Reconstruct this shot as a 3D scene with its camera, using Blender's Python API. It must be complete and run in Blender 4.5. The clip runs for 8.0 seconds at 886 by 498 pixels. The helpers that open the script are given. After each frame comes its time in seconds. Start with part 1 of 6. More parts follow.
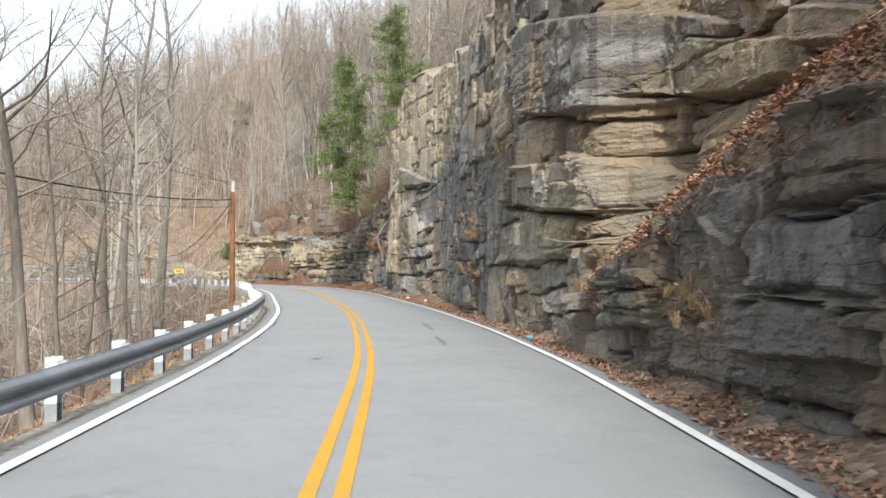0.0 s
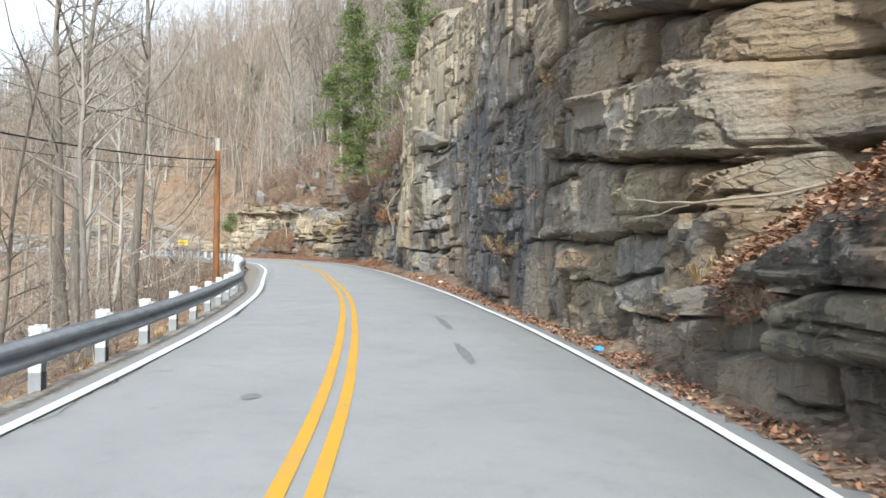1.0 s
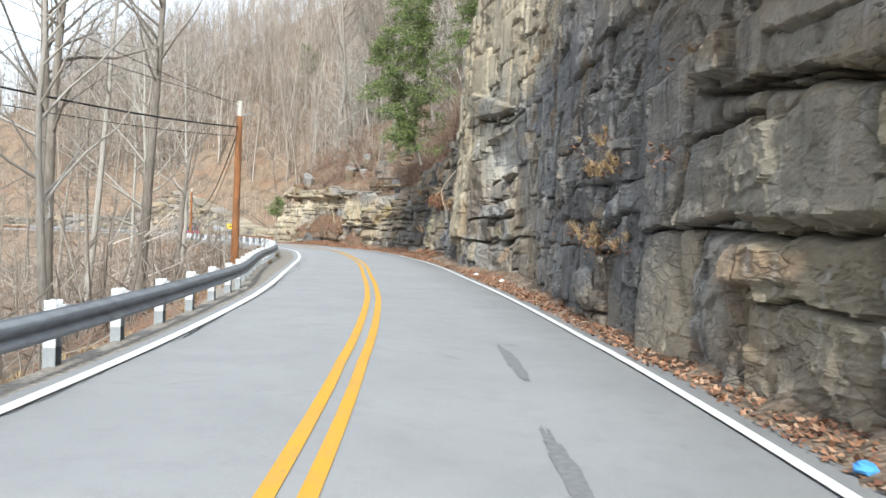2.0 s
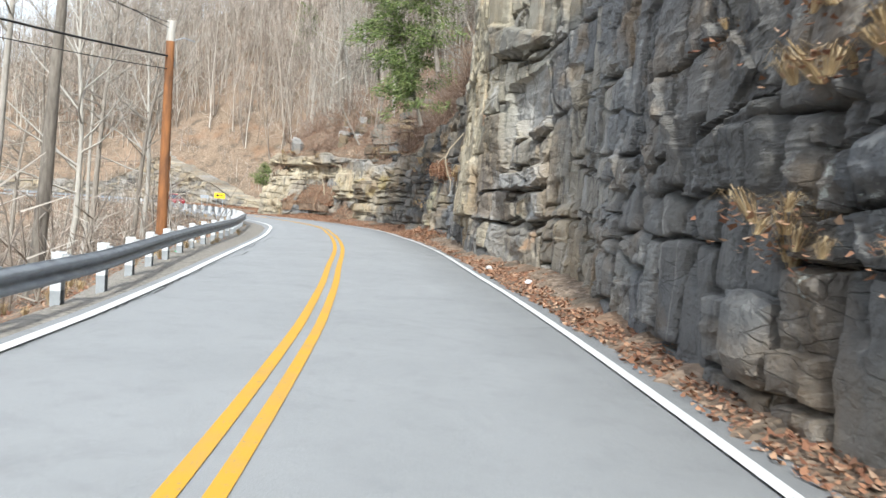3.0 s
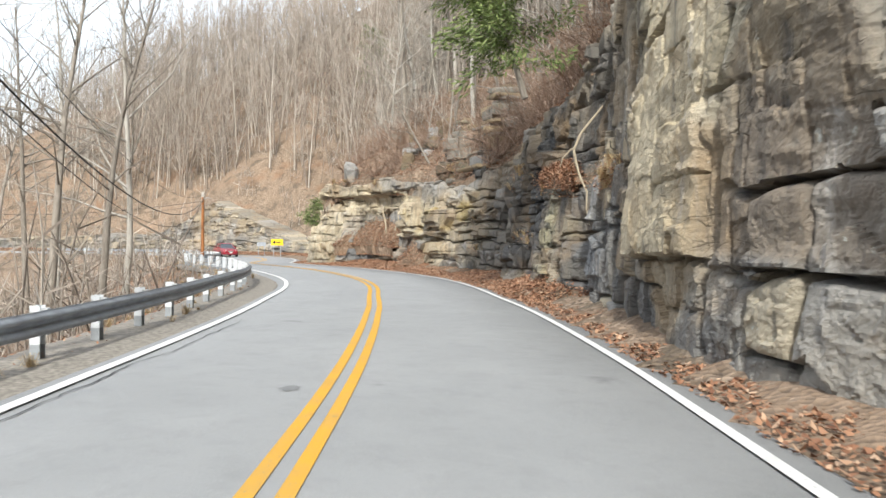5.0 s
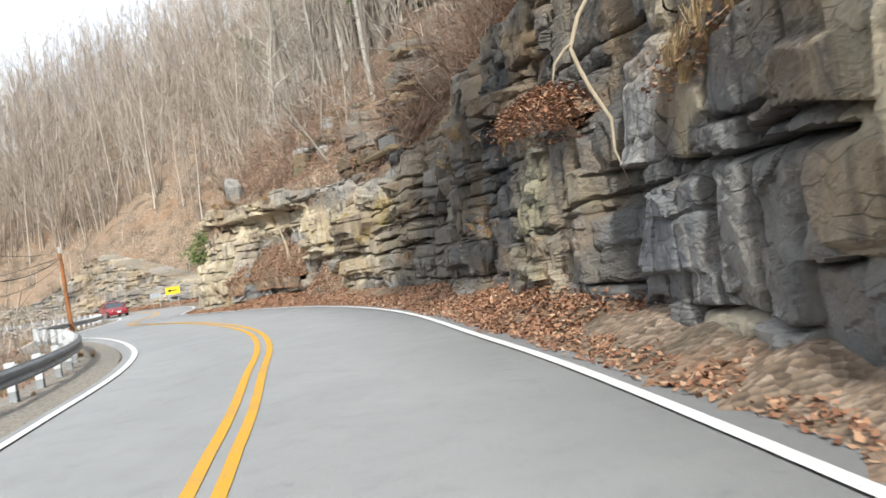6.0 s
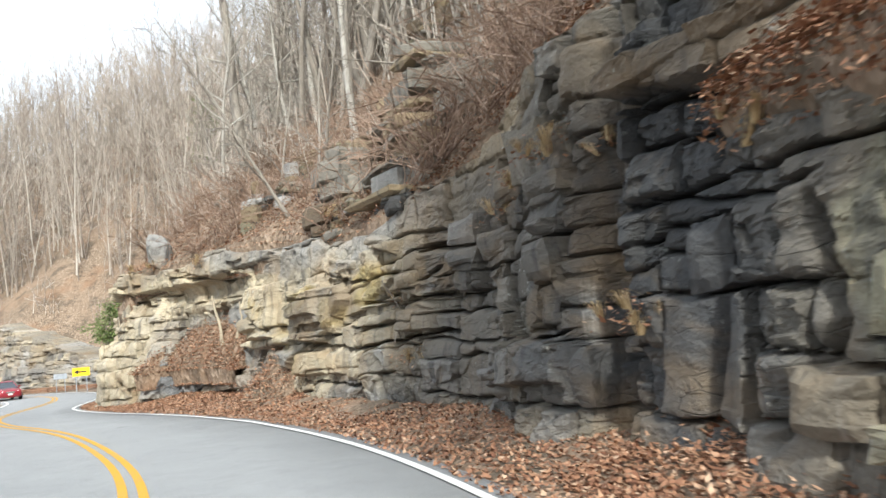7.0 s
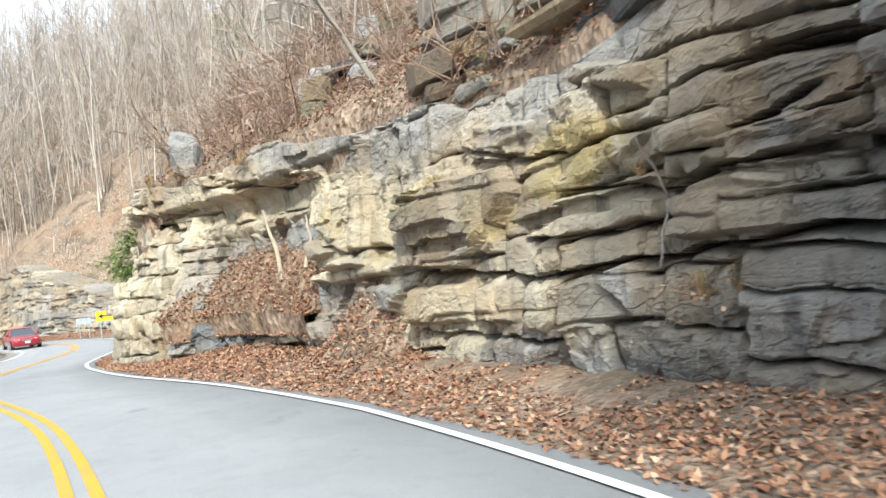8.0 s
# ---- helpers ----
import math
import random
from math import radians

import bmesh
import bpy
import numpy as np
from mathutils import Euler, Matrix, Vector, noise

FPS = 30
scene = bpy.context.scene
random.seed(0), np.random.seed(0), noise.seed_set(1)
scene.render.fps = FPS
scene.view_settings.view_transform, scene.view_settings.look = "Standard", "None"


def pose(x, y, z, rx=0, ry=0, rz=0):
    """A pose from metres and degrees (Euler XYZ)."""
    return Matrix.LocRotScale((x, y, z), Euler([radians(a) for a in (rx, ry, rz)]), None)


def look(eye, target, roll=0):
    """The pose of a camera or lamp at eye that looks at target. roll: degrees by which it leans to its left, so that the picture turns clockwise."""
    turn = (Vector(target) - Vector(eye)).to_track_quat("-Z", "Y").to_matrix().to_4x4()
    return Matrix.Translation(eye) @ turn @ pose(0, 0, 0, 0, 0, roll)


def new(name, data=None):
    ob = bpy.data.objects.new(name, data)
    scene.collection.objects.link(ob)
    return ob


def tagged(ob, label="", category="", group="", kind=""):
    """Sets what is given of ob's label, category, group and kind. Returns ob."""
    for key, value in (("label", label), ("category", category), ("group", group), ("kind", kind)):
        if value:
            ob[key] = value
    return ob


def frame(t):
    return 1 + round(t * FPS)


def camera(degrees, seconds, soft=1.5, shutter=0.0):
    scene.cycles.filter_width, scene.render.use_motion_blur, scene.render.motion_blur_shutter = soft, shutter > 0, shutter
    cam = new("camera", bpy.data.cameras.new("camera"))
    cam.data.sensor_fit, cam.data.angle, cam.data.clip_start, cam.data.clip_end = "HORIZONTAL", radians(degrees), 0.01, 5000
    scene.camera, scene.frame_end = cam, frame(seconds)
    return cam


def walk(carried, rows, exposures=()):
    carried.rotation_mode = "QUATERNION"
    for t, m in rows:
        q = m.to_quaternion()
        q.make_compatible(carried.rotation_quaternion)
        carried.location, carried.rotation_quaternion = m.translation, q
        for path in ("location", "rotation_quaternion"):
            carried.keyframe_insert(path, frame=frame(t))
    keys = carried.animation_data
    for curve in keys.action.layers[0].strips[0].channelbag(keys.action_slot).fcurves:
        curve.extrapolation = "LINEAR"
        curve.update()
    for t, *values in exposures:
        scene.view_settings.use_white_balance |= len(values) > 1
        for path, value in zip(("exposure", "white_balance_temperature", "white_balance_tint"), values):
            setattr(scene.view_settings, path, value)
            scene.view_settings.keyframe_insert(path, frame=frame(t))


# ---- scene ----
cam = camera(60.7, 8.0, soft=1.5, shutter=0.12)
PATH = [
    (0, (3.36, 30.809, 1.604), (2.684, 32.691, 1.655), 0.0),
    (0.5, (2.314, 33.441, 1.636), (1.581, 35.302, 1.666), 0.1),
    (1, (1.237, 36.224, 1.576), (0.524, 38.092, 1.563), 0.9),
    (1.5, (0.136, 39.021, 1.539), (-0.655, 40.858, 1.526), 1.6),
    (1.7, (-0.32, 40.058, 1.518), (-1.135, 41.885, 1.487), 1.8),
    (2.8, (-3.501, 47.187, 1.547), (-4.417, 48.963, 1.489), 3.4),
    (3, (-4.222, 48.658, 1.527), (-5.078, 50.462, 1.42), 3.9),
    (3.5, (-5.971, 51.968, 1.459), (-6.94, 53.716, 1.386), 2.7),
    (4, (-7.852, 55.156, 1.621), (-8.844, 56.892, 1.652), -0.3),
    (4.1, (-8.22, 55.794, 1.616), (-9.298, 57.478, 1.64), -0.2),
    (4.5, (-9.872, 58.478, 1.639), (-10.916, 60.184, 1.646), 0.2),
    (4.7, (-10.73, 59.929, 1.598), (-11.777, 61.633, 1.587), 1.4),
    (5.8, (-15.658, 68.136, 1.451), (-16.612, 69.894, 1.43), -6.7),
    (6, (-16.655, 69.643, 1.491), (-17.524, 71.444, 1.478), -9.1),
    (6.5, (-19.283, 73.247, 1.542), (-19.958, 75.123, 1.699), -6.9),
    (6.7, (-20.383, 74.331, 1.657), (-20.949, 76.245, 1.782), -7.8),
    (7, (-21.891, 76.807, 1.718), (-22.598, 78.666, 1.931), -5.5),
    (7.5, (-24.664, 80.061, 1.71), (-25.451, 81.893, 1.864), -5.3),
    (8, (-27.754, 83.3, 1.688), (-28.542, 85.137, 1.749), -6.2),
]
EXPOSURES = [(0.0, 0.70, 6500, 6), (1.0, 0.76, 6300, 5), (3.5, 0.90, 6200, 5), (4.5, 0.80, 6450, 6), (6.0, 0.78, 6550, 6), (7.0, 0.92, 6350, 4), (8.0, 1.16, 6200, 3)]
walk(cam, [(t, look(eye, target, roll)) for t, eye, target, roll in PATH], EXPOSURES)

# ---- world and sun ----
SUN_FROM = Vector((0.36, -0.75, 0.58)).normalized()
world = bpy.data.worlds.new("sky")
scene.world = world
world.use_nodes = True
wn = world.node_tree.nodes
sky = wn.new("ShaderNodeTexSky")
sky.sky_type, sky.sun_disc = "NISHITA", False
sky.sun_elevation = math.asin(SUN_FROM.z)
sky.sun_rotation = math.atan2(SUN_FROM.x, SUN_FROM.y)
sky.dust_density, sky.air_density, sky.ozone_density = 4.0, 1.0, 1.0
veil = wn.new("ShaderNodeMix")
veil.data_type = "RGBA"
veil.inputs[0].default_value = 0.55
veil.inputs[7].default_value = (8.6, 9.0, 9.8, 1)
world.node_tree.links.new(sky.outputs[0], veil.inputs[6])
world.node_tree.links.new(veil.outputs[2], wn["Background"].inputs[0])
wn["Background"].inputs[1].default_value = 0.142
sun = new("sun", bpy.data.lights.new("sun", "SUN"))
sun.data.energy, sun.data.angle, sun.data.color = 2.9, radians(3.0), (1.0, 0.97, 0.92)
sun.matrix_world = look(SUN_FROM * 200, (0, 0, 0))


# ---- numbers and noise ----
def hash2(i, j, k=0):
    """Random numbers from 0 to 1 for whole numbers i, j."""
    h = (np.asarray(i, np.int64) * 374761393 + np.asarray(j, np.int64) * 668265263 + k * 1274126177) & 0x7FFFFFFF
    h = ((h ^ (h >> 13)) * 1103515245) & 0x7FFFFFFF
    h = ((h ^ (h >> 11)) * 12345671) & 0x7FFFFFFF
    return ((h ^ (h >> 16)) & 0xFFFFFF) / float(0x1000000)


def vnoise(x, y, k=0):
    """Smooth noise from -1 to 1."""
    x, y = np.asarray(x, float), np.asarray(y, float)
    i, j = np.floor(x), np.floor(y)
    u, v = x - i, y - j
    u, v = u * u * (3 - 2 * u), v * v * (3 - 2 * v)
    a, b = hash2(i, j, k), hash2(i + 1, j, k)
    c, d = hash2(i, j + 1, k), hash2(i + 1, j + 1, k)
    return 2 * ((a * (1 - u) + b * u) * (1 - v) + (c * (1 - u) + d * u) * v) - 1


def fbm(x, y, k=0, octaves=4):
    out, amp = 0, 1.0
    for n in range(octaves):
        out = out + amp * vnoise(np.asarray(x) * 2**n, np.asarray(y) * 2**n, k + 7 * n)
        amp *= 0.5
    return out / 1.9


def sstep(a, b, x):
    t = np.clip((np.asarray(x, float) - a) / (b - a), 0, 1)
    return t * t * (3 - 2 * t)


class Curve:
    """A smooth plan curve through control points, by its length s."""

    def __init__(self, pts, step=0.25, rounds=3):
        p = np.array(pts, float)
        q = np.r_[[2 * p[0] - p[1]], p, [2 * p[-1] - p[-2]]]
        out, keep = [], []
        for n in range(len(p) - 1):
            a, b, c, d = q[n : n + 4]
            u = np.linspace(0, 1, 40, endpoint=False)[:, None]
            out.append(0.5 * (2 * b + (c - a) * u + (2 * a - 5 * b + 4 * c - d) * u**2 + (3 * b - a - 3 * c + d) * u**3))
        dense = np.r_[np.concatenate(out), [p[-1]]]
        for _ in range(rounds * 30):
            dense[1:-1] = 0.25 * dense[:-2] + 0.5 * dense[1:-1] + 0.25 * dense[2:]
        length = np.r_[0, np.cumsum(np.hypot(*np.diff(dense, axis=0).T))]
        self.s = np.arange(0, length[-1], step)
        self.p = np.c_[np.interp(self.s, length, dense[:, 0]), np.interp(self.s, length, dense[:, 1])]
        t = np.gradient(self.p, axis=0)
        self.t = t / np.linalg.norm(t, axis=1, keepdims=True)
        self.n = np.c_[self.t[:, 1], -self.t[:, 0]]
        self.end = self.s[-1]

    def at(self, s, off=0.0):
        """Points at lengths s, moved off metres to the right."""
        f = lambda a: np.interp(s, self.s, a)
        nx, ny = f(self.n[:, 0]), f(self.n[:, 1])
        ln = np.hypot(nx, ny)
        return np.stack([f(self.p[:, 0]) + off * nx / ln, f(self.p[:, 1]) + off * ny / ln], -1)

    def near(self, xy):
        """For points: the length s and the offset to the right."""
        xy = np.asarray(xy, float)
        s, o = np.empty(len(xy)), np.empty(len(xy))
        coarse = self.p[::4]
        for a in range(0, len(xy), 4000):
            part_ = xy[a : a + 4000]
            d = ((part_[:, None] - coarse[None]) ** 2).sum(-1)
            k = d.argmin(1) * 4
            v = part_ - self.p[k]
            along = (v * self.t[k]).sum(1)
            side = (v * self.n[k]).sum(1)
            dist = np.sqrt(d.min(1))
            s[a : a + 4000] = self.s[k] + np.clip(along, -2, 2)
            o[a : a + 4000] = np.where(dist < 6, side, np.copysign(dist, side))
        return s, o

    def s_of_y(self, y):
        return float(self.s[np.abs(self.p[:, 1] - y).argmin()])


ROAD = Curve([(10.5, -40), (10.8, -20), (10.3, 0), (8.2, 14), (5.5, 23.5), (2.4, 31.5), (-1.1, 39.9), (-3.2, 44.5), (-5.8, 49.7), (-8.8, 55),
              (-11.7, 59.8), (-13.8, 63.1), (-16, 66.6), (-18.3, 70.2), (-21.6, 75), (-24.4, 78.6), (-27.0, 81.9), (-30.3, 85.3), (-34.3, 88.5),
              (-38.9, 91.6), (-44.2, 94.5), (-49, 98), (-53.4, 102.3), (-58.5, 108), (-63.5, 113.5), (-69, 118.3), (-76, 122), (-85, 123.5),
              (-96, 121), (-112, 113), (-135, 100), (-180, 80)])
WALL_PTS = [(14, -40), (14.6, -15), (13.8, 2), (11.6, 15), (9, 24.5), (6.6, 33), (4.9, 38.5), (3.0, 42.4), (1.4, 45.8), (-0.4, 49.3), (-2.9, 53.6),
            (-5.4, 58.2), (-7.6, 62.8), (-9.2, 65.6), (-11.4, 68.9), (-13.6, 71.3), (-16, 75.2), (-18, 78.6), (-19.6, 81.8), (-21.8, 84.8), (-25, 88.6),
            (-28.5, 91.3), (-32, 94), (-36, 96.8), (-40, 99), (-44, 100.4), (-46.6, 101.6), (-48.3, 104.5), (-50, 108.5), (-52.5, 113), (-57, 119),
            (-63, 124.5), (-71, 129), (-82, 131), (-95, 129.5), (-112, 122), (-140, 106), (-185, 88)]
WALL = Curve(WALL_PTS, rounds=2)
HIGH_PTS = [9, 9, 9, 9, 9.5, 10, 10, 10, 10, 10, 10, 10.5, 11.5, 12.5, 12.8, 12.6, 11.5, 8.5, 6.8, 6.2, 5.8, 4.8, 4.6, 5.3, 5.5, 5.4, 5.0, 4.6, 4.0, 3.5, 5, 7, 8, 6.5, 3.5, 1.6, 1, 1]
_s, _ = WALL.near(WALL_PTS)


# past the nose of rock the cut is low, and rises once more at the farther bend
FAR_S, FAR_HIGH = [182, 192, 202, 207, 212, 218, 221, 225, 229, 245, 330], [1.8, 1.2, 1.1, 1.4, 3.1, 5.4, 6.7, 4.6, 2.4, 1.4, 1.0]


def cliff_high(s):
    near = _s < 178
    return np.interp(s, np.r_[_s[near], FAR_S], np.r_[np.array(HIGH_PTS)[near], FAR_HIGH])


def road_z(s):
    """The road falls a little past the nose of rock."""
    return -0.42 * sstep(148, 182, s)


def rail_off(s):
    """Where the guard rail's posts stand, beside the road's centre."""
    return np.interp(s, [70, 90, 102, 108, 113, 125, 135, 200], [-3.15, -3.2, -3.3, -3.75, -4.05, -4.2, -4.2, -4.4])


def left_line(s):
    return np.interp(s, [70, 100, 108, 115, 123, 128, 200], [-2.62, -2.55, -2.7, -2.85, -2.85, -2.75, -2.9])


def mid_line(s):
    return np.interp(s, [75, 86, 92, 100, 113, 122, 130, 138, 145, 150, 160], [0.05, -0.02, -0.1, 0, 0, -0.1, 0.02, 0.15, 0.25, 0.25, 0])


def right_line(s):
    return np.interp(s, [70, 84, 95, 115, 130, 142, 150, 156, 163, 200], [3.4, 3.4, 3.25, 3.4, 3.4, 3.7, 3.35, 3.1, 2.65, 3.0])


def hill(e):
    """The rise of the wooded slope, e metres behind the top of the cliff."""
    e = np.maximum(e, 0)
    return 0.95 * np.minimum(e, 45) + 0.75 * np.clip(e - 45, 0, 70) + 0.02 * np.clip(e - 115, 0, 300)


def hill_cap(s):
    """How high the hill stands behind each place of the cliff."""
    return np.interp(s, [100, 150, 185, 215, 245, 275, 300], [115, 112, 102, 64, 30, 13, 8])


def ground_z(x, y):
    x, y = np.broadcast_arrays(np.asarray(x, float), np.asarray(y, float))
    xy = np.c_[x.ravel(), y.ravel()]
    rs, ro = ROAD.near(xy)
    ws, wo = WALL.near(xy)
    rough = 0.5 * fbm(xy[:, 0] * 0.09, xy[:, 1] * 0.09, 3)
    left = np.maximum(-ro + rail_off(rs) + np.interp(rs, [70, 100, 113], [0.45, 0.35, -0.6]), 0)
    down = -0.09 - 0.42 * np.minimum(left, 12) - 0.10 * np.clip(left - 12, 0, 20) + 0.34 * np.clip(left - 60, 0, 60) + 0.01 * np.clip(left - 120, 0, 200)
    down = down + rough * sstep(1, 8, left) * 1.6
    e = wo - 2.0
    cap = hill_cap(ws)
    e2 = e - 1.3 + 2.2 * sstep(120, 132, ws) * (1 - sstep(166, 180, ws))
    up = (cliff_high(ws) - 0.35) * sstep(0, 1.3, e) + sstep(0, 1.3, e) * hill(e2) / (1 + (hill(e2) / cap) ** 4) ** 0.25 + rough * sstep(3, 10, e) * 3.2
    up = up + 2.5 * fbm(xy[:, 0] * 0.03, xy[:, 1] * 0.03, 9) * sstep(6, 30, e)
    verge = -0.06 + 0.38 * sstep(1.6, 0.0, -wo)
    z = road_z(rs) * (e <= 0) + np.where(e > 0, np.maximum(up, 0.3), np.where(ro < -3.3, down, np.where(ro > 3.6, -0.09 + (verge + 0.09) * sstep(3.75, 4.5, ro), -0.09)))
    return z.reshape(x.shape)


def slope_z(x, y):
    """The ground above the cliff, with the leaf slope that starts right at the rock's lip."""
    z = ground_z(x, y)
    ws, wo = WALL.near(np.c_[np.ravel(x), np.ravel(y)])
    lean = cliff_high(ws) - 0.3 + 0.7 * (wo + 0.3)
    return np.where((ws > 126) & (ws < 164) & (wo > -0.4) & (wo < 4.2), np.maximum(np.ravel(z), lean), np.ravel(z)).reshape(np.shape(z))


# ---- materials ----
class Mat:
    """A small node builder."""

    def __init__(self, name, rough=0.8, metal=0.0):
        self.m = bpy.data.materials.new(name)
        self.m.use_nodes = True
        self.t = self.m.node_tree
        self.b = self.t.nodes["Principled BSDF"]
        self.b.inputs["Roughness"].default_value = rough
        self.b.inputs["Metallic"].default_value = metal
        self.b.inputs["Specular IOR Level"].default_value = 0.3

    def put(self, sock, value):
        if isinstance(value, bpy.types.NodeSocket):
            self.t.links.new(value, sock)
        elif isinstance(value, tuple) and len(value) == 3 and sock.type == "RGBA":
            sock.default_value = (*value, 1)
        else:
            sock.default_value = value

    def coord(self, scale=(1, 1, 1), kind="Object"):
        c = self.t.nodes.new("ShaderNodeTexCoord")
        m = self.t.nodes.new("ShaderNodeMapping")
        m.inputs["Scale"].default_value = scale
        self.t.links.new(c.outputs[kind], m.inputs[0])
        return m.outputs[0]

    def noise(self, scale, detail=4.0, at=None, rough=0.55, warp=0.0):
        n = self.t.nodes.new("ShaderNodeTexNoise")
        n.inputs["Scale"].default_value, n.inputs["Detail"].default_value = scale, detail
        n.inputs["Roughness"].default_value, n.inputs["Distortion"].default_value = rough, warp
        self.t.links.new(at or self.coord(), n.inputs["Vector"])
        return n.outputs["Fac"]

    def cells(self, scale, at=None, out="Distance", feature="F1"):
        n = self.t.nodes.new("ShaderNodeTexVoronoi")
        n.feature = feature
        n.inputs["Scale"].default_value = scale
        self.t.links.new(at or self.coord(), n.inputs["Vector"])
        return n.outputs[out]

    def tint(self, scale):
        n = self.t.nodes.new("ShaderNodeTexNoise")
        n.inputs["Scale"].default_value, n.inputs["Detail"].default_value = scale, 4.0
        self.t.links.new(self.coord(), n.inputs["Vector"])
        mul = self.t.nodes.new("ShaderNodeVectorMath")
        mul.operation = "SCALE"
        mul.inputs["Scale"].default_value = 6.0
        self.t.links.new(n.outputs["Color"], mul.inputs[0])
        return mul.outputs[0]

    def band(self, value, lo, hi):
        n = self.t.nodes.new("ShaderNodeMapRange")
        n.inputs["From Min"].default_value, n.inputs["From Max"].default_value = lo, hi
        self.put(n.inputs["Value"], value)
        return n.outputs[0]

    def ramp(self, value, *stops):
        n = self.t.nodes.new("ShaderNodeValToRGB")
        while len(n.color_ramp.elements) < len(stops):
            n.color_ramp.elements.new(0.5)
        for e, (at, c) in zip(n.color_ramp.elements, stops):
            e.position, e.color = at, (*c, 1)
        self.put(n.inputs[0], value)
        return n.outputs[0]

    def mix(self, fac, a, b, how="MIX"):
        n = self.t.nodes.new("ShaderNodeMix")
        n.data_type, n.blend_type = "RGBA", how
        self.put(n.inputs[0], fac)
        self.put(n.inputs[6], a)
        self.put(n.inputs[7], b)
        return n.outputs[2]

    def mul(self, a, b, how="MULTIPLY"):
        n = self.t.nodes.new("ShaderNodeMath")
        n.operation = how
        self.put(n.inputs[0], a)
        self.put(n.inputs[1], b)
        return n.outputs[0]

    def attr(self, name, out="Color"):
        n = self.t.nodes.new("ShaderNodeAttribute")
        n.attribute_name = name
        return n.outputs[out]

    def rand(self):
        return self.t.nodes.new("ShaderNodeObjectInfo").outputs["Random"]

    def island(self):
        return self.t.nodes.new("ShaderNodeNewGeometry").outputs["Random Per Island"]

    def base(self, c):
        self.put(self.b.inputs["Base Color"], c)
        return self

    def rough(self, r):
        self.put(self.b.inputs["Roughness"], r)
        return self

    def bump(self, height, strength=0.5, dist=0.02):
        n = self.t.nodes.new("ShaderNodeBump")
        n.inputs["Strength"].default_value, n.inputs["Distance"].default_value = strength, dist
        self.put(n.inputs["Height"], height)
        self.t.links.new(n.outputs[0], self.b.inputs["Normal"])
        return self


def asphalt():
    m = Mat("asphalt", 0.9)
    grain = m.noise(260, 2)
    blot = m.noise(0.55, 5, warp=0.6)
    fine = m.noise(9, 4)
    c = m.ramp(blot, (0.3, (0.180, 0.186, 0.191)), (0.7, (0.240, 0.245, 0.250)))
    c = m.mix(m.band(grain, 0.35, 0.75), c, (0.36, 0.365, 0.37))
    c = m.mix(m.mul(m.band(m.noise(0.9, 4, m.coord((1, 1, 1)), 0.6), 0.66, 0.74), 0.5), c, (0.12, 0.123, 0.128))
    c = m.mix(m.mul(m.band(m.noise(2.6, 5, m.coord((1, 1, 1)), 0.7), 0.5, 0.75), 0.35), c, (0.165, 0.168, 0.174))
    return m.base(c).bump(m.mix(0.3, grain, fine), 0.35, 0.006).m


def paint(name, colour, worn):
    m = Mat(name, 0.7)
    n = m.noise(30, 5)
    c = m.mix(m.band(n, 0.62, 0.70), colour, worn)
    c = m.mix(m.mul(m.band(m.noise(1.7, 4), 0.45, 0.8), 0.45), c, worn)
    return m.base(c).bump(m.noise(240, 2), 0.25, 0.004).m


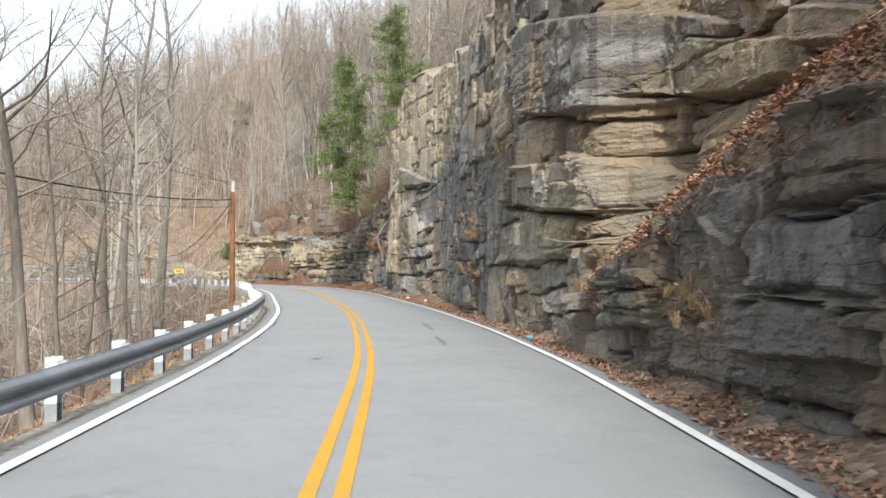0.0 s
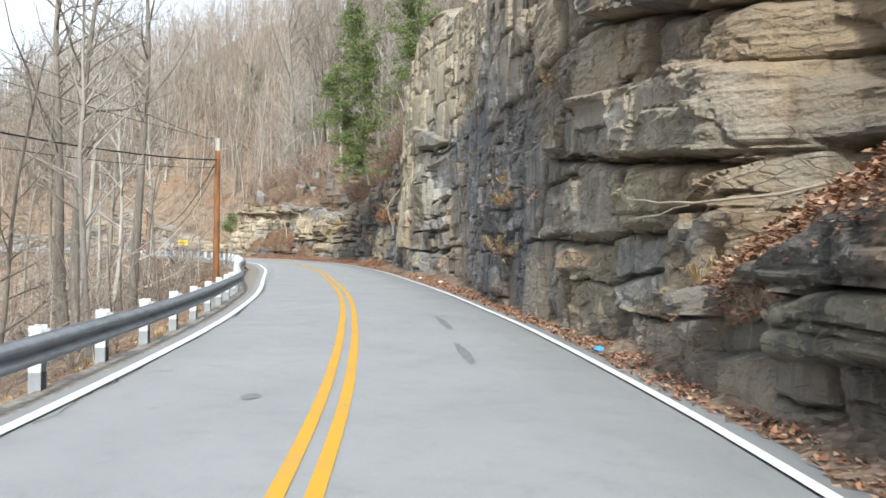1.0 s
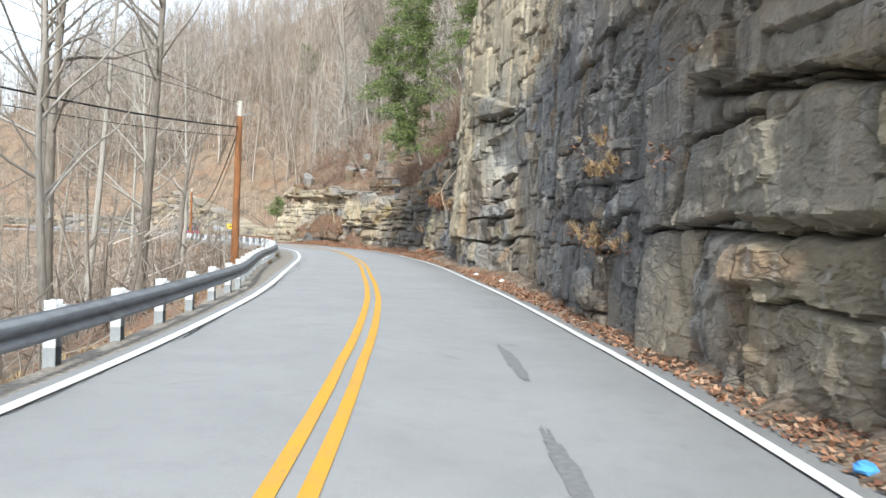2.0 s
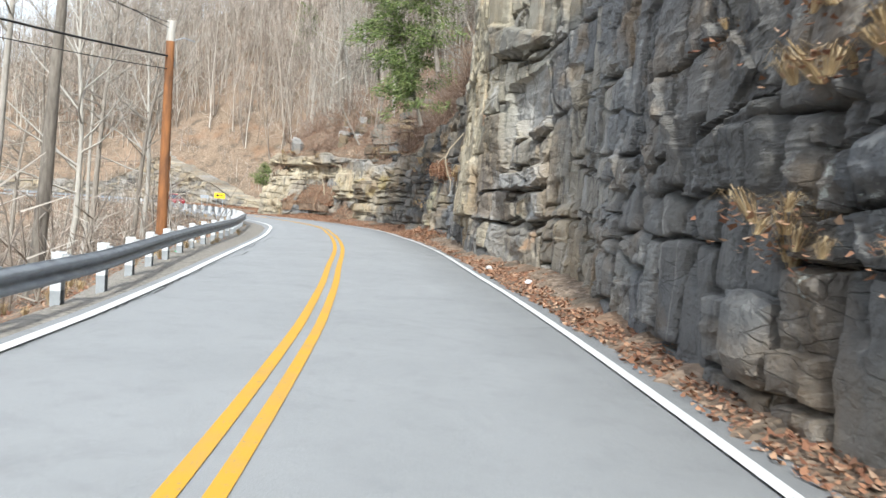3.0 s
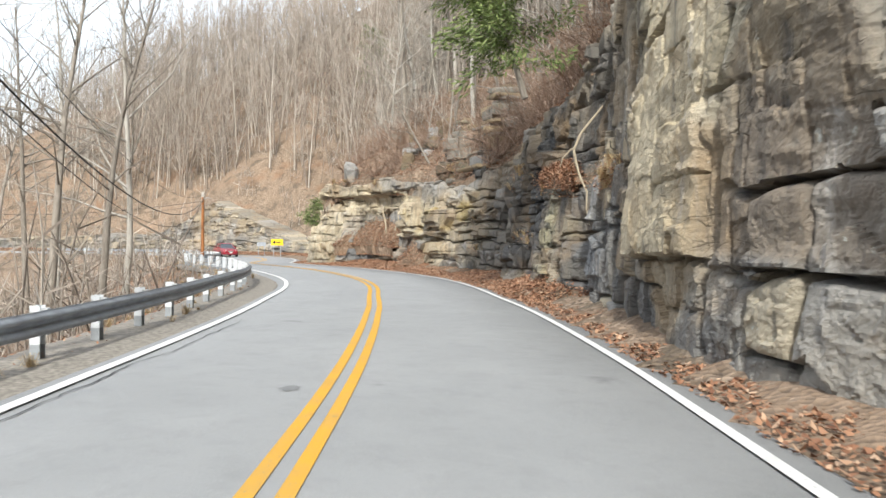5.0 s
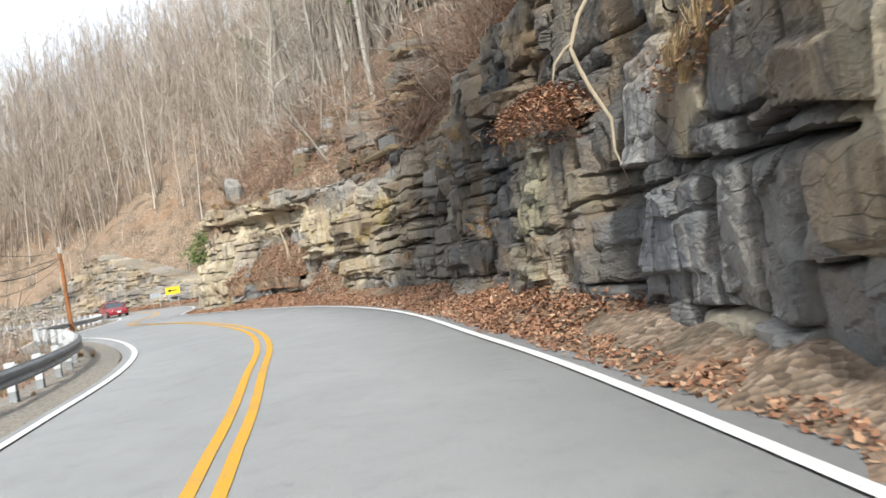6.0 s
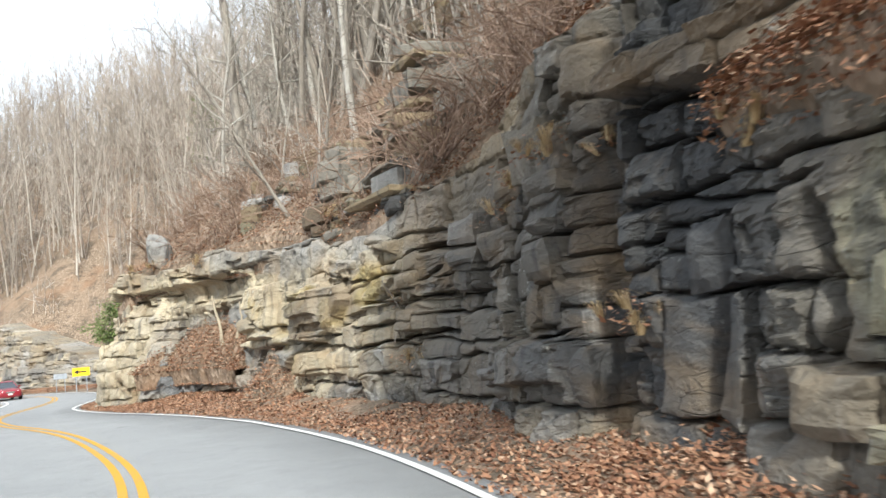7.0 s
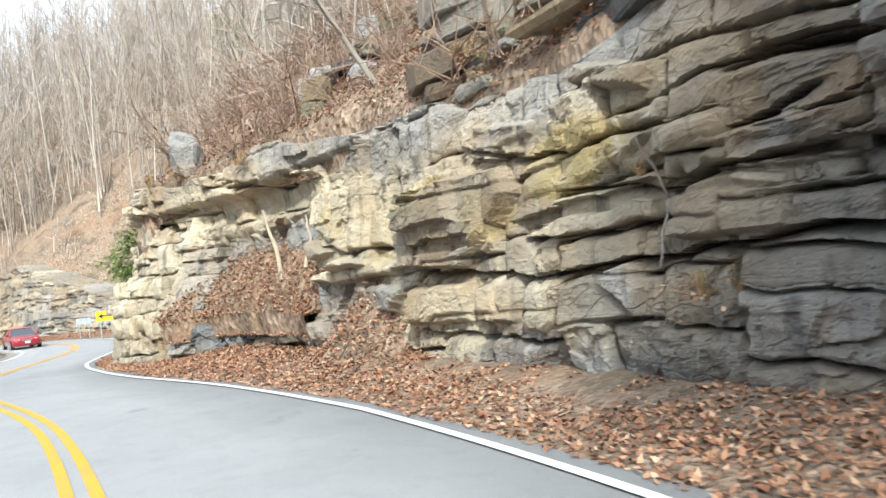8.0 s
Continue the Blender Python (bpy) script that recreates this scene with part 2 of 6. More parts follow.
def rock():
    m = Mat("sandstone", 0.86)
    tone = m.attr("tone")
    at = m.coord()
    big = m.noise(0.45, 5, at, warp=0.8)
    mid = m.noise(3.2, 6, at, 0.6)
    fine = m.noise(26, 5, at, 0.65)
    strat = m.noise(1.0, 6, m.coord((2.2, 2.2, 7)), 0.65, 0.5)
    streak = m.noise(1.0, 4, m.coord((2.6, 2.6, 0.22)), 0.6, 0.4)
    c = m.mix(m.band(mid, 0.25, 0.75), m.mix(0.38, tone, (0.08, 0.077, 0.07)), tone)
    c = m.mix(m.mul(m.band(streak, 0.56, 0.68), 0.65), c, (0.045, 0.046, 0.050))
    c = m.mix(m.mul(m.band(streak, 0.38, 0.28), 0.6), c, (0.48, 0.46, 0.43))
    c = m.mix(m.mul(m.band(big, 0.52, 0.70), 0.5), c, (0.34, 0.23, 0.12))
    c = m.mix(m.mul(m.band(strat, 0.55, 0.8), 0.35), c, (0.09, 0.085, 0.08))
    lichen = m.mul(m.band(m.noise(7, 5, at, 0.7), 0.61, 0.67), m.band(m.noise(0.8, 2, at), 0.52, 0.64))
    c = m.mix(m.mul(lichen, 0.8), c, (0.50, 0.52, 0.48))
    c = m.mix(m.band(fine, 0.25, 0.8), m.mix(0.22, c, (0.02, 0.02, 0.02)), c)
    h = m.mul(m.mul(mid, 0.6), m.mul(fine, 0.4), "ADD")
    h = m.mul(h, m.mul(strat, 0.12), "ADD")
    h = m.mul(h, m.mul(m.cells(7.5, m.mix(0.08, m.coord((1, 1, 1.5)), m.tint(4.0)), "Distance"), 0.30), "ADD")
    h = m.mul(h, m.mul(m.noise(70, 4, at, 0.7), 0.10), "ADD")
    # crack lines: their shade is painted dark into the colour, with a bump dent
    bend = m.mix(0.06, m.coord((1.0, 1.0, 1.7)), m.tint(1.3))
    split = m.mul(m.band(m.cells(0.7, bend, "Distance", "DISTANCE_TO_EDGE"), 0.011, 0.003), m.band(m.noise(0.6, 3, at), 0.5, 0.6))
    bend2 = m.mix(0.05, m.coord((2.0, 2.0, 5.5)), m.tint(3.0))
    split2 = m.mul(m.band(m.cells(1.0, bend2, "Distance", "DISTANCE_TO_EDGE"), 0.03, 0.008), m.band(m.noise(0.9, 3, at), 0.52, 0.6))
    painted_cracks = m.mul(m.mul(split, 0.3), m.mul(split2, 0.35), "MAXIMUM")
    c = m.mix(painted_cracks, c, (0.035, 0.033, 0.03))
    h = m.mul(h, m.mul(painted_cracks, -0.7), "ADD")
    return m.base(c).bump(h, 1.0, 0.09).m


def litter():
    m = Mat("leaf_litter", 0.95)
    at = m.coord()
    cell = m.cells(11, m.coord((1, 1, 0.6)), "Color")
    c = m.ramp(m.mul(cell, 1.0), (0.0, (0.06, 0.044, 0.032)), (0.35, (0.15, 0.110, 0.078)), (0.7, (0.25, 0.188, 0.138)), (1.0, (0.38, 0.305, 0.24)))
    c = m.mix(m.mul(m.band(m.noise(0.12, 5, at), 0.42, 0.66), 0.65), c, (0.26, 0.185, 0.13))
    c = m.mix(m.mul(m.band(m.noise(0.5, 6, at, 0.65), 0.5, 0.62), 0.7), c, (0.075, 0.062, 0.045))
    c = m.mix(m.mul(m.band(m.noise(0.23, 6, at, 0.65), 0.55, 0.68), 0.6), c, (0.22, 0.125, 0.072))
    return m.base(c).bump(m.cells(11, m.coord((1, 1, 0.6))), 0.9, 0.05).m


def bark(name, lo, hi, scale=3.0):
    m = Mat(name, 0.9)
    n = m.noise(scale, 6, m.coord((4, 4, 0.8)), 0.6)
    c = m.ramp(n, (0.25, lo), (0.75, hi))
    c = m.mix(m.mul(m.rand(), 0.35), c, (0.10, 0.085, 0.07))
    return m.base(c).bump(n, 0.6, 0.02).m


def plain(name, colour, rough=0.6, metal=0.0, vary=0.25, scale=6.0):
    m = Mat(name, rough, metal)
    n = m.noise(scale, 5)
    dark = tuple(v * (1 - vary) for v in colour)
    return m.base(m.mix(m.band(n, 0.3, 0.7), dark, colour)).bump(m.noise(scale * 8, 3), 0.15, 0.004).m


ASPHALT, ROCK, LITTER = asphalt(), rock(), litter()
YELLOW = paint("yellow_paint", (0.56, 0.30, 0.028), (0.27, 0.22, 0.13))
WHITE = paint("white_paint", (0.66, 0.66, 0.65), (0.38, 0.38, 0.38))
GRAVEL = plain("gravel", (0.33, 0.30, 0.26), 0.95, 0, 0.6, 14)
STEEL = plain("galvanised_steel", (0.36, 0.39, 0.43), 0.5, 0.2, 0.35, 3)
POST_STEEL = plain("post_steel", (0.52, 0.54, 0.56), 0.5, 0.1, 0.25, 4)


def post_paint():
    """White paint on the upper part of a post, bare steel below an uneven edge."""
    m = Mat("post_paint", 0.55)
    n = m.t.nodes.new("ShaderNodeSeparateXYZ")
    m.t.links.new(m.coord(), n.inputs[0])
    edge = m.mul(n.outputs[2], m.mul(m.noise(22, 3), 0.06), "ADD")
    bare = m.mix(m.noise(9, 4), (0.20, 0.22, 0.24), (0.36, 0.38, 0.40))
    white = m.mix(m.band(m.noise(16, 5), 0.6, 0.72), (0.58, 0.61, 0.64), (0.36, 0.37, 0.38))
    return m.base(m.mix(m.band(edge, 0.20, 0.215), bare, white)).m


POST_PAINT = post_paint()
BARK = bark("grey_bark", (0.15, 0.13, 0.11), (0.36, 0.33, 0.29))
PALE_BARK = bark("pale_bark", (0.30, 0.28, 0.25), (0.55, 0.53, 0.49))
POLE_WOOD = bark("pole_wood", (0.07, 0.03, 0.018), (0.52, 0.20, 0.055), 1.6)


# ---- mesh helpers ----
def mesh_of(name, verts, faces, mats, smooth=False, index=None):
    me = bpy.data.meshes.new(name)
    me.from_pydata(verts if isinstance(verts, list) else verts.tolist(), [], faces if isinstance(faces, list) else faces.tolist())
    for m in mats if isinstance(mats, (list, tuple)) else [mats]:
        me.materials.append(m)
    if index is not None:
        me.polygons.foreach_set("material_index", np.asarray(index, np.int32))
    if smooth:
        me.polygons.foreach_set("use_smooth", np.ones(len(me.polygons), bool))
    return me


def part(name, bm, material, parent, label=""):
    """One mesh object under a thing or a part, from a bmesh or a mesh."""
    me = bm
    if isinstance(bm, bmesh.types.BMesh):
        me = bpy.data.meshes.new(name)
        bm.to_mesh(me)
        bm.free()
        me.materials.append(material)
    ob = new(name, me)
    ob.parent = parent
    return tagged(ob, label)


def grid_faces(n, m):
    a = (np.arange(n - 1)[:, None] * m + np.arange(m - 1)[None]).ravel()
    return np.c_[a, a + m, a + m + 1, a + 1]


def strip(name, mat, curve, s0, s1, o0, o1, z, step=0.5, thick=0.0, base=None):
    """A band along a curve, from offset o0 to o1."""
    s = np.arange(s0, s1, step)
    more = base(s) if base else 0 * s
    a, b = curve.at(s, more + o0), curve.at(s, more + o1)
    zz = (road_z(s) if curve is ROAD else 0 * s)[:, None] + z
    rows = [np.c_[a, zz], np.c_[b, zz]]
    if thick:
        rows = [np.c_[a, zz - thick], *rows, np.c_[b, zz - thick]]
    v = np.stack(rows, 1).reshape(-1, 3)
    return mesh_of(name, v, grid_faces(len(s), len(rows)), mat)


def box_bm(bm, sx, sy, sz, m=None, bevel=0.0):
    r = bmesh.ops.create_cube(bm, size=1.0, matrix=(m or Matrix()) @ Matrix.Diagonal((sx, sy, sz, 1)))
    if bevel:
        bmesh.ops.bevel(bm, geom=list({e for v in r["verts"] for e in v.link_edges}), offset=bevel, segments=2, affect="EDGES")
    return bm


# ---- ground ----
def axis_steps(lo, hi, fine_lo, fine_hi, fine, coarse):
    a = np.arange(fine_lo, fine_hi, fine)
    left = fine_lo - np.cumsum(np.geomspace(fine, coarse, 60))
    left = left[left > lo]
    right = fine_hi + np.cumsum(np.geomspace(fine, coarse, 60))
    right = right[right < hi]
    return np.r_[lo, left[::-1], a, right, hi]


gx = axis_steps(-1500, 1200, -80, 24, 0.8, 30)
gy = axis_steps(-900, 1600, 12, 140, 0.8, 30)
GX, GY = np.meshgrid(gx, gy, indexing="ij")
GZ = ground_z(GX, GY)
ground = new("ground", mesh_of("ground", np.c_[GX.ravel(), GY.ravel(), GZ.ravel()], grid_faces(len(gx), len(gy)), LITTER, True))
tagged(ground, "wooded valley slopes covered in fallen brown leaves", "ground", kind="structure")

# ---- road ----
S0, S1 = 0.0, ROAD.end - 1
road = new("road", mesh_of("road", *(lambda s, offs: (
    np.stack([np.c_[ROAD.at(s, o(s)), road_z(s) + z] for o, z in offs], 1).reshape(-1, 3), grid_faces(len(s), len(offs))))(
        np.arange(S0, S1, 0.5), [(lambda s: left_line(s) - 0.36, -0.2), (lambda s: left_line(s) - 0.26, -0.015), (lambda s: 0 * s - 1.8, 0.0), (lambda s: 0 * s, 0.012), (lambda s: 0 * s + 1.8, 0.0),
                                 (lambda s: right_line(s) + 0.36 + 0.06 * fbm(s * 0.6, s * 0, 15, 3), -0.015), (lambda s: right_line(s) + 0.48, -0.2)]), ASPHALT, True))
tagged(road, "worn grey asphalt two-lane road bending left below the cliff", "road", kind="structure")
for off, w, mat, name in ((-0.12, 0.12, YELLOW, "yellow_line"), (0.12, 0.12, YELLOW, "yellow_line"), (-3.05, 0.14, WHITE, "white_line"), (3.05, 0.12, WHITE, "white_line")):
    z = 0.020 - 0.009 * (abs(off) > 1)
    if off < -1:
        ob = new(name, strip(name, mat, ROAD, S0, S1, -w / 2, w / 2, z, base=left_line))
    elif off > 1:
        ob = new(name, strip(name, mat, ROAD, S0, S1, -w / 2, w / 2, z, base=right_line))
    else:
        ob = new(name, strip(name, mat, ROAD, S0, S1, off - w / 2, off + w / 2, z, base=mid_line))
    ob.parent = road
    tagged(ob, "faded yellow centre line" if mat is YELLOW else "worn white edge line")


# ---- rock face ----
def attr_tone(me, tone):
    me.attributes.new("tone", "FLOAT_COLOR", "POINT").data.foreach_set("color", np.c_[tone, np.ones(len(tone))].ravel())
    return me


def stretch(s, a, b, soft=1.5):
    return sstep(a - soft, a + soft, s) * (1 - sstep(b - soft, b + soft, s))


SY = {y: WALL.s_of_y(y) for y in range(20, 130)}
s_nose = float(WALL.near([(-46.6, 101.6)])[0][0])
# along the wall: length, usual block width, usual block height, how far blocks stand out
BLOCKS = [(60, 1.9, 1.6, 0.26), (90, 1.6, 1.5, 0.22), (97, 1.0, 1.5, 0.15), (100, 0.75, 1.4, 0.10), (111, 0.8, 1.4, 0.10), (114, 1.0, 1.6, 0.14), (121, 1.0, 1.7, 0.16), (124, 0.9, 1.5, 0.24), (127, 0.8, 0.9, 0.22), (138, 0.85, 0.6, 0.22),
          (141, 1.4, 0.75, 0.20), (147, 1.2, 0.9, 0.20), (149, 1.2, 1.0, 0.20), (157, 1.1, 0.9, 0.2), (160, 0.9, 0.55, 0.2), (172, 1.0, 0.5, 0.35), (300, 1.6, 0.6, 0.35)]
BLK = np.array(BLOCKS, float)


def usual(s, k):
    return np.interp(s, BLK[:, 0], BLK[:, k])


def split_blocks(s0, s1, top, seed):
    """Cuts the face into uneven blocks by splitting it again and again."""
    r = np.random.default_rng(seed)
    todo, done = [(a, min(a + 9.0, s1), -1.0, top) for a in np.arange(s0, s1, 9.0)], []
    while todo:
        a, b, lo, hi = todo.pop()
        w, h = usual((a + b) / 2, 1) * r.uniform(0.6, 1.7), usual((a + b) / 2, 2) * r.uniform(0.55, 1.7)
        if b - a > 1.35 * w and (b - a) / w > (hi - lo) / h * r.uniform(0.6, 1.4):
            c = a + (b - a) * r.uniform(0.3, 0.7)
            todo += [(a, c, lo, hi), (c, b, lo, hi)]
        elif hi - lo > 1.35 * h:
            c = lo + (hi - lo) * r.uniform(0.28, 0.72)
            todo += [(a, b, lo, c), (a, b, c, hi)]
        else:
            done.append((a, b, lo, hi))
    return np.array(done)


F0, F1, FTOP, CELL = 55.0, WALL.end, 15.0, 0.04
RECTS = split_blocks(F0, F1, FTOP, 17)
LOOK_UP = np.zeros((int((F1 - F0) / CELL) + 2, int((FTOP + 1) / CELL) + 2), np.int32)
for n, (a, b, lo, hi) in enumerate(RECTS):
    LOOK_UP[int((a - F0) / CELL) : int((b - F0) / CELL) + 1, int((lo + 1) / CELL) : int((hi + 1) / CELL) + 1] = n
RR = np.random.default_rng(23).random((len(RECTS), 6))

# places on the face with a shape of their own: length, height, half length, half height, how far out
BULGES = [(143.5, 2.3, 2.4, 0.10, -0.2), (151.9, 2.9, 1.1, 0.75, 0.35), (148.2, 3.0, 1.1, 0.4, 0.2), (148.0, 2.2, 1.2, 0.10, -0.2)]
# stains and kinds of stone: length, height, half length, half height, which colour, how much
# the two darkest colours also paint shade into hollows of the face
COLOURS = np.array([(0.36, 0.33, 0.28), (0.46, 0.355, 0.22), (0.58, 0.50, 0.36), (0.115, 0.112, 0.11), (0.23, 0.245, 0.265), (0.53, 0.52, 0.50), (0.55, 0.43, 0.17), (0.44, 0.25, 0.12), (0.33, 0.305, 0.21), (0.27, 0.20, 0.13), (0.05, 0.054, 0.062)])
PATCHES = []
PATCHES2 = [(127, 2.2, 1.4, 2.6, 4, 0.5), (129.5, 4.8, 4.5, 2, 3, 0.6), (127.4, 2.5, 1.8, 3, 3, 0.45), (130.4, 2, 0.8, 1.7, 8, 0.6), (134.1, 2.4, 2.2, 2.8, 3, 0.75), (138.8, 2, 2.7, 2.4, 3, 0.35), (143.5, 2.2, 2.4, 1.8, 2, 0.35), (148.3, 3.0, 1.2, 0.5, 6, 0.9), (150.3, 2.5, 0.4, 0.8, 6, 0.7), (152.2, 2.8, 1.4, 1.0, 2, 0.95), (149, 0.9, 2.6, 0.8, 2, 0.8)]
PATCHES3 = [(157.5, 4.0, 5, 0.9, 2, 0.85), (161.5, 1.6, 2.6, 1.9, 2, 0.75), (158.3, 0.9, 1.5, 0.7, 4, 0.7), (146, 4.6, 4, 0.9, 5, 0.45), (185, 3, 24, 5, 2, 0.9), (136.9, 3, 4.1, 3.2, 3, 0.45), (128.1, 3, 1.2, 4, 3, 0.6), (132, 2.4, 0.8, 2.2, 3, 0.55), (157.8, 2.4, 2.0, 0.8, 0, 0.8), (158.0, 1.0, 2.0, 0.7, 4, 0.6), (147, 2.6, 3.5, 1.9, 2, 0.55), (144.8, 3.0, 1.1, 0.5, 6, 0.75), (146.5, 2.6, 0.5, 0.5, 6, 0.6), (134.2, 2.2, 1.7, 2.8, 10, 0.75), (132.2, 4.6, 1.1, 0.9, 9, 0.7)]


PATCHES4 = [(83, 2, 6, 2.5, 3, 0.65), (81, 3.5, 7, 5, 3, 0.35), (86, 6.5, 5, 2.6, 3, 0.4), (86, 4.8, 4.5, 2, 9, 0.4), (82.5, 4, 5, 5, 3, 0.4), (133.5, 2.5, 4.6, 3.5, 10, 0.5), (141.5, 2.6, 3.5, 3, 3, 0.5), (119.6, 6, 2.2, 6.5, 2, 0.55), (114, 6, 2.2, 3, 5, 0.35), (90, 2.0, 4, 1.6, 8, 0.4), (86, 4.2, 3, 1.4, 1, 0.4), (101, 2.8, 6, 3.5, 4, 0.6), (99, 3, 6, 3.5, 3, 0.5), (84, 4, 8, 5, 9, 0.35), (117, 7.5, 7, 4, 8, 0.4), (110, 9, 6, 2.5, 2, 0.5), (116, 10.5, 5, 2.5, 2, 0.55), (107, 4, 4, 3, 4, 0.4)]
# single blocks and hollows, each by its outline along the face: how far out, colour, how much of it
SLABS, SEAMS, JOINTS, TINGES = [], [], [], []


def slab(out, which, much, *outline):
    SLABS.append((out, which, much, np.array(outline)))


def tinge(which, much, *outline):
    """A stain that changes the colour alone."""
    TINGES.append((which, much, np.array(outline)))


def seam(deep, *line):
    """A long bedding crack with a sharp lip over it."""
    SEAMS.append((deep, np.array(line)))


def joint(deep, *line):
    """An upright crack, from its foot to its head."""
    JOINTS.append((deep, np.array(line)))


# the overhanging blocks
slab(0.55, 3, 0.60, (93.47, 7.72), (91.65, 7.75), (86.97, 6.49), (84.98, 5.62), (85.71, 5.09), (86.54, 4.65), (89.30, 4.90), (91.94, 5.42), (92.98, 6.45))
slab(0.45, 8, 0.60, (87.65, 5.01), (86.31, 5.81), (83.74, 4.96), (83.60, 4.35), (84.91, 4.38))
slab(0.15, 1, 0.60, (86.30, 3.35), (86.04, 3.95), (84.92, 4.33), (83.53, 4.17), (83.32, 3.11), (83.44, 2.78), (85.95, 2.77))
slab(0.30, 0, 0.50, (94.51, 3.45), (93.11, 4.23), (90.43, 4.01), (88.46, 3.98), (86.57, 3.38), (85.95, 2.77), (87.33, 2.79), (91.25, 2.97))
slab(0.35, 9, 0.60, (83.39, 5.32), (81.83, 4.76), (81.82, 4.26), (83.38, 4.69))
slab(0.25, 9, 0.50, (83.44, 4.54), (81.93, 4.15), (82.03, 3.36), (83.31, 3.50))
slab(0.60, 8, 0.60, (81.51, 4.65), (79.16, 3.83), (79.15, 3.31), (79.84, 3.47), (81.55, 3.63), (81.92, 3.51))
slab(0.50, 8, 0.50, (81.79, 3.32), (81.17, 3.42), (79.91, 3.22), (79.14, 3.16), (79.16, 3.05), (79.90, 3.04), (81.54, 3.17))
seam(0.60, (79.15, 3.33), (79.90, 3.48), (80.73, 3.53), (81.55, 3.60))
seam(0.45, (87.13, 4.46), (89.26, 4.83), (92.70, 5.62))
seam(0.40, (81.83, 4.23), (83.35, 4.64))
seam(0.35, (81.92, 3.30), (83.42, 3.50))
seam(0.35, (86.11, 2.75), (87.34, 2.73), (91.25, 2.93), (94.48, 3.32))
seam(0.30, (83.61, 4.31), (84.92, 4.35), (87.66, 4.98))
joint(0.35, (83.29, 3.03), (83.49, 4.16))
joint(0.40, (85.89, 2.81), (86.15, 3.33), (86.31, 3.95))
joint(0.50, (82.25, 3.34), (81.90, 3.64), (81.78, 4.21))
# the dark boulder and the steps below the leafy shelf
slab(0.15, 3, 0.55, (81.89, 2.44), (80.48, 2.73), (80.72, 2.45), (81.24, 1.70), (81.98, 2.11))
slab(0.30, 3, 0.50, (80.43, 2.67), (79.15, 2.84), (79.13, 2.25), (79.98, 2.15), (80.69, 2.17))
slab(0.25, 4, 0.50, (80.70, 2.13), (79.98, 2.11), (79.13, 2.21), (79.07, 1.31), (80.13, 1.37), (81.29, 1.36), (81.18, 1.70))
slab(0.35, 3, 0.45, (81.29, 1.30), (80.13, 1.31), (79.07, 1.26), (79.08, 0.76), (81.19, 0.60))
seam(0.30, (79.13, 2.23), (79.98, 2.13), (80.69, 2.15))
seam(0.30, (79.07, 1.29), (80.13, 1.34), (81.29, 1.33))
joint(0.45, (81.35, 1.33), (81.24, 1.70), (80.72, 2.45), (80.43, 2.70))
slab(0.35, 3, 0.50, (87.72, 1.45), (86.17, 1.86), (83.50, 1.88), (83.47, 1.38), (86.12, 1.24))
slab(0.30, 8, 0.50, (85.85, 1.21), (83.73, 1.27), (83.70, 0.70), (85.82, 0.52))
# niche at the blocks' foot, its shade painted near-black into the colour
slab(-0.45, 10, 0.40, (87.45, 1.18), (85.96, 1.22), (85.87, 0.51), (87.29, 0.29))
seam(0.35, (83.47, 1.34), (85.22, 1.26), (87.19, 1.24))
seam(0.15, (83.72, 1.03), (85.69, 0.95))
joint(0.40, (83.44, 0.72), (83.40, 1.88))
# the long lip and the smooth grey blocks below it
slab(0.30, 0, 0.40, (93.50, 3.29), (93.78, 4.06), (91.89, 4.04), (91.08, 3.88), (90.56, 2.94), (91.95, 3.07))
slab(0.35, 0, 0.40, (90.51, 2.95), (90.63, 3.42), (89.72, 3.35), (89.30, 2.91), (89.37, 2.81))
slab(0.45, 8, 0.40, (89.55, 3.51), (88.44, 3.40), (87.82, 3.40), (87.73, 2.70), (89.31, 2.83))
slab(0.20, 0, 0.50, (93.28, 1.72), (93.06, 2.53), (91.92, 2.88), (91.19, 2.86), (91.09, 2.41), (90.69, 2.02), (90.81, 1.78), (91.42, 1.67))
slab(0.22, 8, 0.50, (90.41, 1.84), (90.55, 2.27), (89.87, 2.63), (88.86, 2.73), (89.00, 2.31), (89.26, 1.86))
slab(0.05, 4, 0.60, (90.93, 0.52), (90.98, 1.63), (89.33, 1.72), (89.31, 0.94), (89.54, 0.69))
slab(0.12, 7, 0.45, (93.28, 1.05), (93.12, 1.55), (91.87, 1.46), (91.82, 1.13))
slab(0.20, 5, 0.55, (89.21, 1.80), (88.20, 2.03), (87.70, 2.06), (87.85, 1.82), (88.40, 1.45), (89.17, 1.53))
slab(0.10, 1, 0.60, (89.26, 0.86), (89.17, 1.24), (88.06, 1.33), (87.97, 0.89), (89.30, 0.72))
seam(0.45, (87.74, 2.65), (89.08, 2.81), (89.44, 2.75), (90.80, 2.89), (92.54, 3.21), (93.62, 3.26))
seam(0.35, (89.27, 1.79), (89.56, 1.77), (90.81, 1.76), (91.71, 1.62), (93.12, 1.66), (94.40, 1.68))
seam(0.25, (89.39, 1.26), (91.02, 1.01), (92.79, 0.96))
seam(0.25, (87.69, 2.25), (87.97, 2.33), (88.17, 2.28))
joint(0.35, (90.63, 1.83), (90.68, 2.02), (91.15, 2.45), (91.20, 2.85))
joint(0.30, (90.46, 1.83), (90.55, 2.27), (90.65, 2.79))
joint(0.35, (90.98, 0.51), (91.09, 1.60))
joint(0.30, (87.87, 1.30), (88.16, 1.51), (88.03, 1.80))
